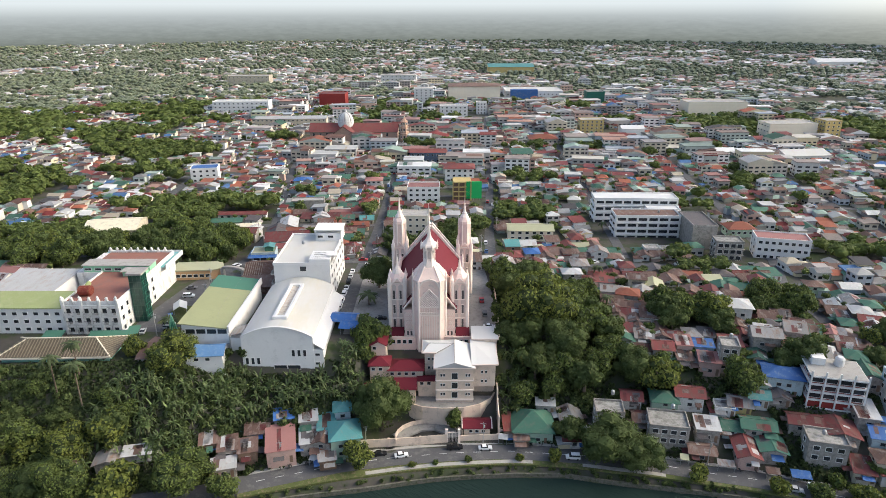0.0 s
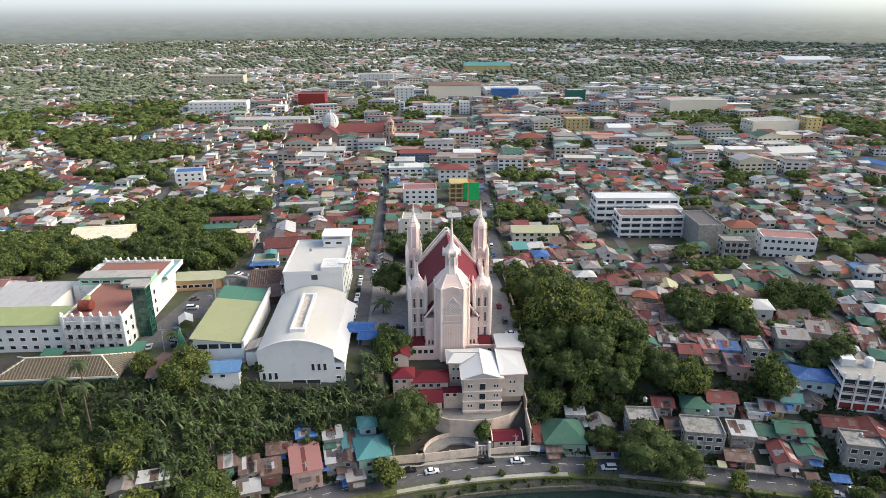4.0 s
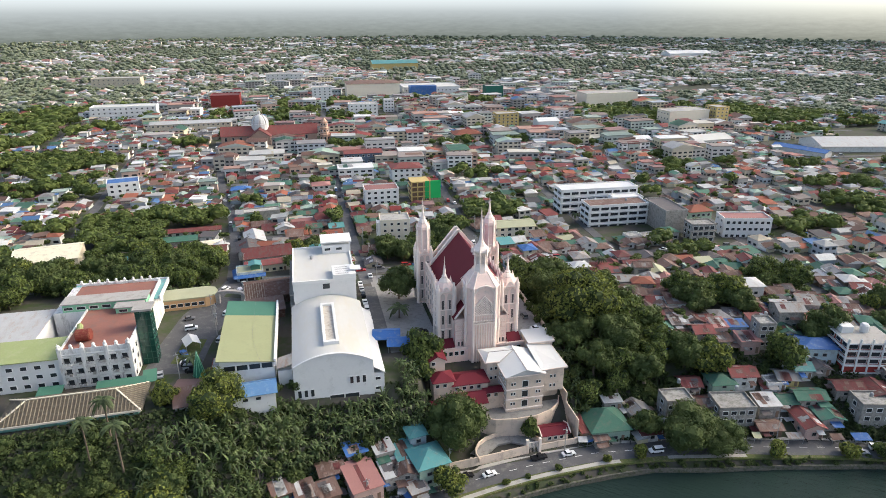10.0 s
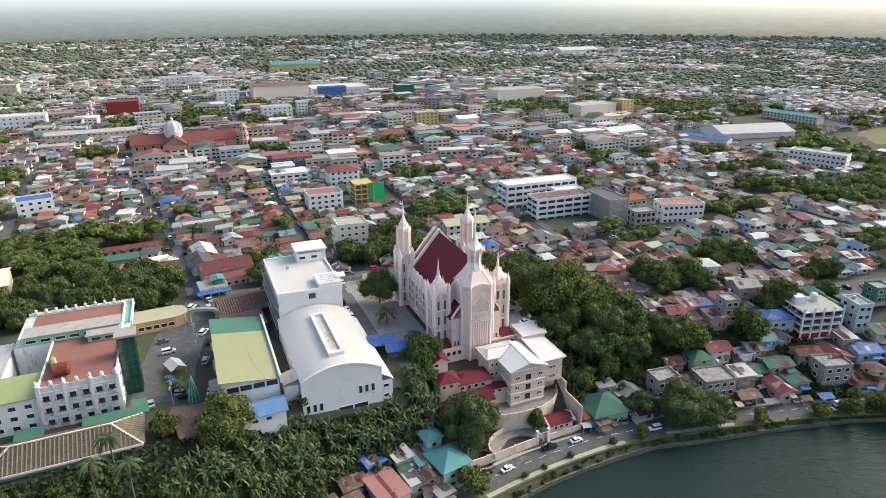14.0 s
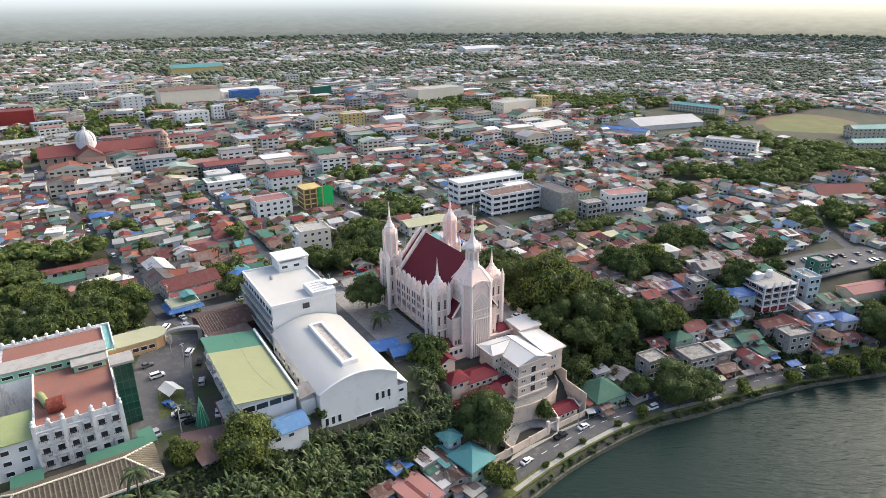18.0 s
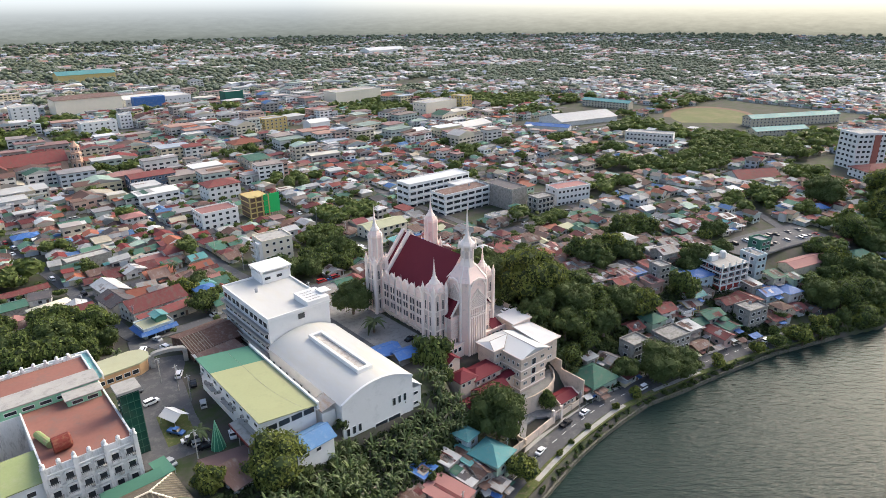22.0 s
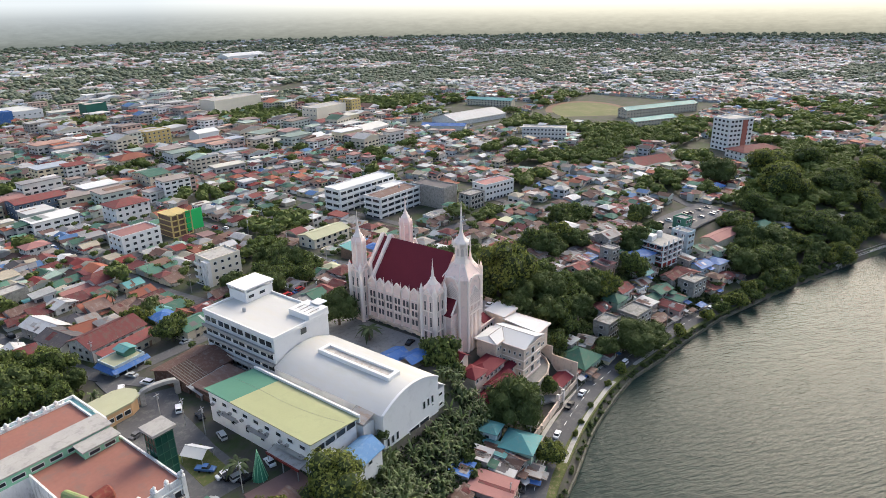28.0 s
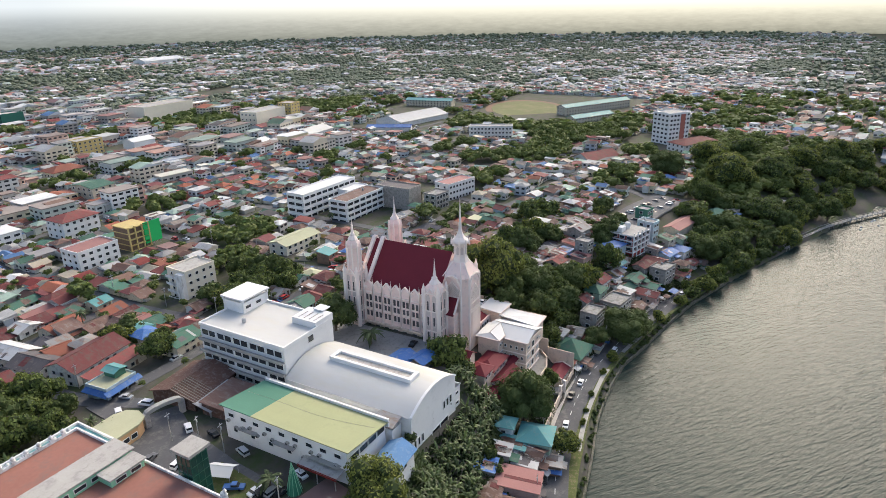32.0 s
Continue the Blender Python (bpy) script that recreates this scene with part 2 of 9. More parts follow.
ground_mat = mat("ground_soil", (0.08, 0.074, 0.064), 0.95, 0.3, 0.05, (0.05, 0.07, 0.026), 0.5, 0.0, bump=0.1, bscale=0.8)
far_roof = palette_mat("far_roofs", [(0.085, 0.05, 0.042), (0.24, 0.235, 0.23), (0.2, 0.042, 0.038), (0.38, 0.38, 0.38), (0.12, 0.034, 0.034), (0.05, 0.11, 0.08), (0.13, 0.075, 0.06), (0.34, 0.34, 0.33), (0.1, 0.2, 0.14), (0.07, 0.066, 0.068), (0.55, 0.55, 0.53), (0.22, 0.085, 0.055), (0.17, 0.105, 0.08), (0.07, 0.14, 0.27), (0.2, 0.17, 0.15), (0.27, 0.35, 0.29), (0.34, 0.3, 0.23), (0.16, 0.05, 0.045), (0.11, 0.07, 0.06), (0.26, 0.09, 0.055), (0.3, 0.3, 0.29), (0.15, 0.05, 0.05)], var=0.42)
far_wall = palette_mat("far_walls", [(0.68, 0.67, 0.64), (0.6, 0.545, 0.44), (0.48, 0.46, 0.43), (0.66, 0.64, 0.6), (0.5, 0.36, 0.3), (0.43, 0.47, 0.43), (0.42, 0.45, 0.48), (0.3, 0.28, 0.26), (0.7, 0.69, 0.67), (0.55, 0.48, 0.33)])
# distance haze put into washed-out roof colours; flat concrete roofs use them too
haze_concrete_roof = palette_mat("haze_concrete_roofs", [(0.24, 0.19, 0.17), (0.34, 0.34, 0.33), (0.3, 0.16, 0.14), (0.48, 0.48, 0.47), (0.24, 0.15, 0.14), (0.2, 0.25, 0.22), (0.27, 0.23, 0.21), (0.4, 0.4, 0.39), (0.26, 0.31, 0.27), (0.23, 0.22, 0.22), (0.56, 0.56, 0.55), (0.32, 0.2, 0.16), (0.28, 0.31, 0.35), (0.32, 0.29, 0.27), (0.42, 0.4, 0.35)], var=0.3)

# ---- mesh helpers ----
def prism(bm, pts, z0, z1, mi=0):
    lo = [bm.verts.new((x, y, z0)) for x, y in pts]
    hi = [bm.verts.new((x, y, z1)) for x, y in pts]
    k = len(pts)
    fs = [bm.faces.new((lo[i], lo[(i + 1) % k], hi[(i + 1) % k], hi[i])) for i in range(k)]
    fs += [bm.faces.new(hi), bm.faces.new(lo[::-1])]
    for f in fs:
        f.material_index = mi
    return fs


def box(bm, x0, x1, y0, y1, z0, z1, mi=0):
    return prism(bm, [(x0, y0), (x1, y0), (x1, y1), (x0, y1)], z0, z1, mi)


def poly(bm, pts, mi=0):
    f = bm.faces.new([bm.verts.new(p) for p in pts])
    f.material_index = mi
    return f


def lathe(bm, cx, cy, prof, n=8, rot=None, mi=0, cap=True):
    """Stacked rings (radius, z); n sides."""
    rot = math.pi / n if rot is None else rot
    rings = []
    for r, z in prof:
        rings.append([bm.verts.new((cx + r * math.cos(rot + 2 * math.pi * i / n), cy + r * math.sin(rot + 2 * math.pi * i / n), z)) for i in range(n)])
    for a, b in zip(rings, rings[1:]):
        for i in range(n):
            bm.faces.new((a[i], a[(i + 1) % n], b[(i + 1) % n], b[i])).material_index = mi
    if cap:
        bm.faces.new(rings[-1]).material_index = mi
        bm.faces.new(rings[0][::-1]).material_index = mi


def slab(bm, pts, t, mi=0):
    """A flat plate through pts (upper side), t thick downwards."""
    up = [bm.verts.new(p) for p in pts]
    dn = [bm.verts.new((p[0], p[1], p[2] - t)) for p in pts]
    k = len(pts)
    fs = [bm.faces.new(up), bm.faces.new(dn[::-1])] + [bm.faces.new((dn[i], dn[(i + 1) % k], up[(i + 1) % k], up[i])) for i in range(k)]
    for f in fs:
        f.material_index = mi


def beam(bm, a, b, w, h=None, mi=0):
    """A square bar from a to b."""
    a, b = Vector(a), Vector(b)
    h = h or w
    d = (b - a).normalized()
    s = d.cross((0, 0, 1)) if abs(d.z) < 0.99 else Vector((1, 0, 0))
    s.normalize()
    u = s.cross(d)
    s, u = s * w / 2, u * h / 2
    q = [bm.verts.new(e + i * s + j * u) for e in (a, b) for i, j in ((-1, -1), (1, -1), (1, 1), (-1, 1))]
    for f in ((0, 1, 2, 3), (7, 6, 5, 4), (0, 4, 5, 1), (1, 5, 6, 2), (2, 6, 7, 3), (3, 7, 4, 0)):
        bm.faces.new([q[i] for i in f]).material_index = mi


def gable_roof(bm, w, d, z, h, over=0.5, t=0.15, along="x", mi=0):
    """Two sloping sheets over a w by d body, ridge along x or y."""
    a, b = w / 2 + over, d / 2 + over
    drop = h * over / ((d if along == "x" else w) / 2)
    if along == "x":
        slab(bm, [(-a, -b, z - drop), (a, -b, z - drop), (a, 0, z + h), (-a, 0, z + h)], t, mi)
        slab(bm, [(a, b, z - drop), (-a, b, z - drop), (-a, 0, z + h), (a, 0, z + h)], t, mi)
        box(bm, -a, a, -0.15, 0.15, z + h - 0.08, z + h + 0.06, mi)
    else:
        slab(bm, [(-a, b, z - drop), (-a, -b, z - drop), (0, -b, z + h), (0, b, z + h)], t, mi)
        slab(bm, [(a, -b, z - drop), (a, b, z - drop), (0, b, z + h), (0, -b, z + h)], t, mi)
        box(bm, -0.15, 0.15, -b, b, z + h - 0.08, z + h + 0.06, mi)


def hip_roof(bm, w, d, z, h, over=0.6, t=0.15, mi=0, cut=1.0):
    a, b = w / 2 + over, d / 2 + over
    r = cut * min(a, b)
    if a >= b:
        r1, r2 = (-a + r, 0, z + h), (a - r + 0.001, 0, z + h)
    else:
        r1, r2 = (0, -b + r, z + h), (0, b - r + 0.001, z + h)
    c = [(-a, -b, z), (a, -b, z), (a, b, z), (-a, b, z)]
    if a >= b:
        sides = [[c[0], c[1], r2, r1], [c[1], c[2], r2], [c[2], c[3], r1, r2], [c[3], c[0], r1]]
    else:
        sides = [[c[0], c[1], r1], [c[1], c[2], r2, r1], [c[2], c[3], r2], [c[3], c[0], r1, r2]]
    for s in sides:
        slab(bm, s, t, mi)


def gable_wall(bm, w, d, z0, z1, h, along="x", mi=0):
    """A body with gable ends."""
    a, b = w / 2, d / 2
    prof = [(-b, z0), (b, z0), (b, z1), (0, z1 + h), (-b, z1)] if along == "x" else [(-a, z0), (a, z0), (a, z1), (0, z1 + h), (-a, z1)]
    e0, e1 = ([bm.verts.new((s * a, p, q) if along == "x" else (p, s * b, q)) for p, q in prof] for s in (-1, 1))
    for i in range(5):
        bm.faces.new((e0[i], e0[(i + 1) % 5], e1[(i + 1) % 5], e1[i])).material_index = mi
    bm.faces.new(e0[::-1]).material_index = mi
    bm.faces.new(e1).material_index = mi


def mesh_of(name, bm, mats, smooth=False):
    bmesh.ops.recalc_face_normals(bm, faces=bm.faces[:])
    me = bpy.data.meshes.new(name)
    bm.to_mesh(me)
    bm.free()
    for m in (mats if isinstance(mats, (list, tuple)) else [mats]):
        me.materials.append(m)
    if smooth:
        for p in me.polygons:
            p.use_smooth = True
    return me


def part(name, bm, mats, parent, label="", smooth=False):
    ob = new(name, mesh_of(name, bm, mats, smooth) if isinstance(bm, bmesh.types.BMesh) else bm)
    ob.parent = parent
    if label:
        ob["label"] = label
    return ob


def thing(name, label, category, x, y, z, rz=0, group="", kind=""):
    ob = new(name)
    ob.matrix_basis = pose(x, y, z, 0, 0, rz)
    return tagged(ob, label, category, group, kind)


CACHE = {}


def window_mesh(w, h, key="dark", sill=True):
    k = ("win", w, h, key)
    frame_mat = {"church": pale, "worn": lightcon}.get(key, white)
    if k not in CACHE:
        bm = bmesh.new()
        f = min(0.1, w * 0.14)
        loops = [[bm.verts.new((sx * (w / 2 + e), yy, sz * (h / 2 + e))) for sx, sz in ((-1, -1), (1, -1), (1, 1), (-1, 1))] for e, yy in ((f, 0.1), (f, -0.1), (0, -0.1), (0, 0.0))]
        for a, b in zip(loops, loops[1:]):
            for i in range(4):
                bm.faces.new((a[i], a[(i + 1) % 4], b[(i + 1) % 4], b[i])).material_index = 1
        bm.faces.new(loops[3])
        CACHE[k] = mesh_of("window", bm, [{"dark": glass, "worn": glass, "green": greenglass, "church": churchglass}[key], frame_mat])
    return CACHE[k]


def windows(parent, p0, ang, nu, du, nv, dv, w, h, key="dark", name="window"):
    """A row of windows on a face whose outward side is -y before the turn ang."""
    me = window_mesh(w, h, key)
    c, s = math.cos(radians(ang)), math.sin(radians(ang))
    for i in range(nu):
        for j in range(nv):
            ob = new(name, me)
            ob.parent = parent
            ob.matrix_basis = pose(p0[0] + c * du * i, p0[1] + s * du * i, p0[2] + dv * j, 0, 0, ang)


# ---- the lie of the land ----
ROAD_X = [-400, -200, -110, -75, -61, -45, -33, -15, 2, 20, 45, 62, 80, 94, 103, 123, 150, 199, 277, 420, 900]
ROAD_Y = [110, 132, 141, 147, 152, 157, 161, 164.5, 166.5, 167.5, 165, 161.8, 157, 154, 150.5, 144, 139, 121, 90, 20, -200]
SHORE_X = [-400, -200, -110, -75, -44, -24, -5, 8, 22, 36, 52, 75, 104, 143, 199, 277, 420, 900]
SHORE_Y = [98, 122, 134, 141, 149, 152.5, 156.6, 158, 158.8, 158.6, 155, 151.2, 145, 132, 110.6, 78, 10, -215]


def road_y(x):
    return float(np.interp(x, ROAD_X, ROAD_Y))


def shore_y(x):
    return float(np.interp(x, SHORE_X, SHORE_Y))


def gz(x, y):
    """Height of the ground."""
    s, q = y - road_y(x), y - shore_y(x)
    if s < 4:
        return float(np.interp(q, [-14, -2, 0, 0.7, 3.0, 4.6], [-31, -26, -24.0, -22.3, -21.1, -20.5]))
    if x < -28:
        up = float(np.interp(s, [4, 8, 16, 30, 38], [-20.5, -19.6, -15, -1.5, 1.5]))
        if -88 < x < -38 and y < 189.4:
            k = min(1, (x + 88) / 22)
            up = up * (1 - k) + min(up, -5.4 - (189.4 - y) * 0.5) * k
    elif x < 18:
        up = float(np.interp(y, [171, 176, 181, 184, 196, 199, 203.5, 207], [-20.3, -19.5, -18.5, -14, -10.5, -6.0, -4.4, 1.2]))
    else:
        up = float(np.interp(s, [4, 9, 20, 32, 48, 75], [-20.5, -19.6, -15, -9.8, -5, -3]))
        k = min(1, max(0, (x - 18) / 12))
        if k < 1:
            hill = float(np.interp(y, [171, 180, 200], [-20.3, -18, 1.2]))
            up = hill * (1 - k) + up * k
    plateau = float(np.interp(y, [190, 262, 284, 340, 400, 600], [1.5, 1.0, -1.9, -6.5, -7.5, -8.5]))
    right = float(np.interp(y, [150, 220, 300, 400], [-6.5, -3, -7, -8]))
    k = min(1, max(0, (x - 20) / 45))
    top = plateau * (1 - k) + right * k
    d = math.hypot(x, y - 200)
    base = top
    if d > 300:
        base = top + (-9 - top) * min(1, (d - 300) / 300)
    return min(up, base) if s < 80 else base


def axis(lo, hi, step, far):
    a, g = [lo], step
    while a[0] > -far:
        g *= 1.35
        a.insert(0, max(-far, a[0] - g))
    while a[-1] < hi:
        a.append(a[-1] + step)
    g = step
    while a[-1] < far:
        g *= 1.35
        a.append(min(far, a[-1] + g))
    return a


def sheet(name, xs, ys, zf, m):
    vs = [(x, y, zf(x, y)) for y in ys for x in xs]
    k = len(xs)
    fs = [(j * k + i, j * k + i + 1, (j + 1) * k + i + 1, (j + 1) * k + i) for j in range(len(ys) - 1) for i in range(k - 1)]
    me = bpy.data.meshes.new(name)
    me.from_pydata(vs, [], fs)
    me.materials.append(m)
    for p in me.polygons:
        p.use_smooth = True
    return new(name, me)


tagged(sheet("ground", axis(-200, 340, 3.0, 4700), axis(100, 320, 2.2, 4700), gz, ground_mat), "bare soil and rough grass ground of the town and slope", "ground", kind="structure")


def ribbon(name, pts, width, m, lift, label, category, step=3.0, kind="structure", z=None):
    """A strip that follows the ground along a line."""
    line = []
    for (x0, y0), (x1, y1) in zip(pts, pts[1:]):
        k = max(1, int(math.hypot(x1 - x0, y1 - y0) / step))
        line += [(x0 + (x1 - x0) * i / k, y0 + (y1 - y0) * i / k) for i in range(k)]
    line.append(pts[-1])
    bm = bmesh.new()
    rows = []
    for i, (x, y) in enumerate(line):
        xa, ya = line[max(0, i - 1)]
        xb, yb = line[min(len(line) - 1, i + 1)]
        d = math.hypot(xb - xa, yb - ya) or 1
        nx, ny = -(yb - ya) / d, (xb - xa) / d
        h = max(gz(x + nx * width * o, y + ny * width * o) for o in (-0.5, 0, 0.5)) if z is None else z
        rows.append([bm.verts.new((x + nx * width * o, y + ny * width * o, h + lift - (0.6 if abs(o) > 0.5 else 0))) for o in (-0.52, -0.5, 0, 0.5, 0.52)])
    for a, b in zip(rows, rows[1:]):
        for i in range(4):
            bm.faces.new((a[i], a[i + 1], b[i + 1], b[i]))
    ob = new(name, mesh_of(name, bm, m))
    return tagged(ob, label, category, kind=kind)


# water
wm = bpy.data.materials.new("lake_water")
wm.use_nodes = True
n, l = wm.node_tree.nodes, wm.node_tree.links
pb = n["Principled BSDF"]
pb.inputs["Base Color"].default_value = (0.018, 0.033, 0.029, 1)
pb.inputs["Roughness"].default_value = 0.16
pb.inputs["IOR"].default_value = 1.33
pb.inputs["Specular IOR Level"].default_value = 0.106
geo = n.new("ShaderNodeNewGeometry")
mp = n.new("ShaderNodeMapping")
mp.inputs["Scale"].default_value = (0.26, 1.0, 1.0)
spin = n.new("ShaderNodeMapping")
spin.inputs["Rotation"].default_value = (0, 0, radians(36))
l.new(geo.outputs["Position"], spin.inputs["Vector"])
l.new(spin.outputs["Vector"], mp.inputs["Vector"])
w1 = n.new("ShaderNodeTexNoise")
w1.inputs["Scale"].default_value, w1.inputs["Detail"].default_value = 1.0, 6
l.new(mp.outputs["Vector"], w1.inputs["Vector"])
mm = n.new("ShaderNodeMath")
mm.operation = "MULTIPLY"
l.new(w1.outputs["Fac"], mm.inputs[0])
mm.inputs[1].default_value = 0.62
bp = n.new("ShaderNodeBump")
bp.inputs["Strength"].default_value, bp.inputs["Distance"].default_value = 1.0, 0.75
l.new(mm.outputs[0], bp.inputs["Height"])
l.new(bp.outputs[0], pb.inputs["Normal"])
bm = bmesh.new()
poly(bm, [(-900, -900, -23.5), (1200, -900, -23.5), (1200, 175, -23.5), (-900, 175, -23.5)])
tagged(new("water", mesh_of("water", bm, wm)), "dark green lake water with small wind ripples", "lake", kind="structure")

# hazy distance: haze and warm sun-side glow painted as emission on a ring
hz = bpy.data.materials.new("hazy_distance")
hz.use_nodes = True
n, l = hz.node_tree.nodes, hz.node_tree.links
n.remove(n["Principled BSDF"])
geo = n.new("ShaderNodeNewGeometry")
sep = n.new("ShaderNodeSeparateXYZ")
l.new(geo.outputs["Position"], sep.inputs[0])
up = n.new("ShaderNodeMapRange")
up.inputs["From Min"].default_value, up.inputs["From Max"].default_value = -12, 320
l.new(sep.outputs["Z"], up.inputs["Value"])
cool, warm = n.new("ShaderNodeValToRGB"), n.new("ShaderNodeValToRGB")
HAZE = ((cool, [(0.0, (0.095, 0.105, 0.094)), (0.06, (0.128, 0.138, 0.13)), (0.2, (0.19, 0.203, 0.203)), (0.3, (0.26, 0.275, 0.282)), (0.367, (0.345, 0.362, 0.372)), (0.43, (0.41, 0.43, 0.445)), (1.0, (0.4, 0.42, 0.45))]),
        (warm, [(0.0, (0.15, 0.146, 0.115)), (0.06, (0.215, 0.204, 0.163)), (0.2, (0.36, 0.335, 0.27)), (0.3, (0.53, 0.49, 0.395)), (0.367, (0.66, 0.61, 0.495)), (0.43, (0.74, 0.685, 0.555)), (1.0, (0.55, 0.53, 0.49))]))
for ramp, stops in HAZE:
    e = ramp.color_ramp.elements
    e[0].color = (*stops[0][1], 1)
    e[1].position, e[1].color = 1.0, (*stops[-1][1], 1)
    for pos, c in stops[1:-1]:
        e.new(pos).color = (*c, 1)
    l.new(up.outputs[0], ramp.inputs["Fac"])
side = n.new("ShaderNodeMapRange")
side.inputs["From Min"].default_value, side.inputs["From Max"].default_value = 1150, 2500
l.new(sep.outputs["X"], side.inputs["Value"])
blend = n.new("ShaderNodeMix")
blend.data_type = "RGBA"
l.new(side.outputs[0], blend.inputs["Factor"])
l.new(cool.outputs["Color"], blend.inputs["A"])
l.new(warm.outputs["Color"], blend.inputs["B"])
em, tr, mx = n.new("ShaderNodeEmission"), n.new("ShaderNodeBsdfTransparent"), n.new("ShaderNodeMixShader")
streaks, stretch = n.new("ShaderNodeTexNoise"), n.new("ShaderNodeMapping")
stretch.inputs["Scale"].default_value = (0.02, 0.02, 0.11)
streaks.inputs["Scale"].default_value, streaks.inputs["Detail"].default_value = 1.0, 8
streaks.inputs["Roughness"].default_value = 0.7
l.new(geo.outputs["Position"], stretch.inputs["Vector"])
l.new(stretch.outputs[0], streaks.inputs["Vector"])
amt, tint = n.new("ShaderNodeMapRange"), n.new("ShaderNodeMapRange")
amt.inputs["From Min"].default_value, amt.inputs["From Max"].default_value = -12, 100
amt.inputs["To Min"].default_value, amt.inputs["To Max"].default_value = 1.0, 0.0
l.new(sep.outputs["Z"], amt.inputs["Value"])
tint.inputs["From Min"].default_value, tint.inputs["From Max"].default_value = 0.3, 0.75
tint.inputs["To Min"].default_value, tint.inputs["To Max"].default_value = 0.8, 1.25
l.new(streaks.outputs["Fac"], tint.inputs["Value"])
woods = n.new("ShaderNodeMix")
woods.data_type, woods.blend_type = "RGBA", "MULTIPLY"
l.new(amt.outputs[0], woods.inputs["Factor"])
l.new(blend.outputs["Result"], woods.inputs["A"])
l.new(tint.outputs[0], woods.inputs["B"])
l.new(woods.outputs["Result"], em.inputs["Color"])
fade = n.new("ShaderNodeMapRange")
fade.inputs["From Min"].default_value, fade.inputs["From Max"].default_value = 300, 760
l.new(sep.outputs["Z"], fade.inputs["Value"])
l.new(fade.outputs[0], mx.inputs["Fac"])
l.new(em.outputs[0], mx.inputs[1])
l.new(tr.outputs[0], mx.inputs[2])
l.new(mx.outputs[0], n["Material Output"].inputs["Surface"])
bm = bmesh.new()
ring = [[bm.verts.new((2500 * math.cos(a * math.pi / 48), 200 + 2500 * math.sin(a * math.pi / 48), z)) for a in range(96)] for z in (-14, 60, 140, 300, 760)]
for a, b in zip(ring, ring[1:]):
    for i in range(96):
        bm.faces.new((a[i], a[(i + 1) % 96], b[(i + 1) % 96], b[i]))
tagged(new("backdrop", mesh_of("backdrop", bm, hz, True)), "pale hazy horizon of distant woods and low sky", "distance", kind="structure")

# roads and streets
STREETS = [
    [(-38, 218), (-38, 430), (-37, 620), (-30, 900)],
    [(22, 284), (24, 330), (34, 480), (38, 620), (60, 900)],
    [(-88, 268), (-94, 290), (-97, 340), (-104, 400), (-118, 480), (-135, 640)],
    [(-94, 283), (-38, 282), (22, 284), (80, 290), (150, 285)],
    [(-104, 250), (-98, 262), (-94, 286)],
    [(146, 215), (150, 262), (162, 295), (178, 420), (190, 600)],
    [(-240, 345), (-97, 352), (-38, 352)],
    [(24, 388), (110, 398), (175, 396), (330, 380)],
    [(-330, 470), (-118, 474), (34, 476), (180, 476), (420, 455)],
    [(-38, 418), (27, 416)],
    [(-380, 612), (-36, 604), (38, 612), (200, 600), (480, 560)],
    [(-175, 290), (-185, 400), (-200, 620)],
    [(90, 300), (96, 396), (104, 620)],
    [(235, 230), (248, 380), (262, 600)],
    [(150, 262), (235, 250), (330, 238)],
    [(300, 250), (330, 380), (350, 560)],
    [(-420, 760), (60, 770), (420, 740)],
    [(206, 190), (235, 232)],
    [(-258, 330), (-270, 470), (-290, 760)],
]
lake_road = [(x, road_y(x)) for x in range(-200, 152, 8)]
ribbon("road", lake_road, 7.4, asphalt, 0.06, "grey asphalt lakeside road with a white centre line", "road")
for line in STREETS:
    ribbon("road", line, 5.2, asphalt, 0.14, "narrow grey asphalt town street", "road", step=8)

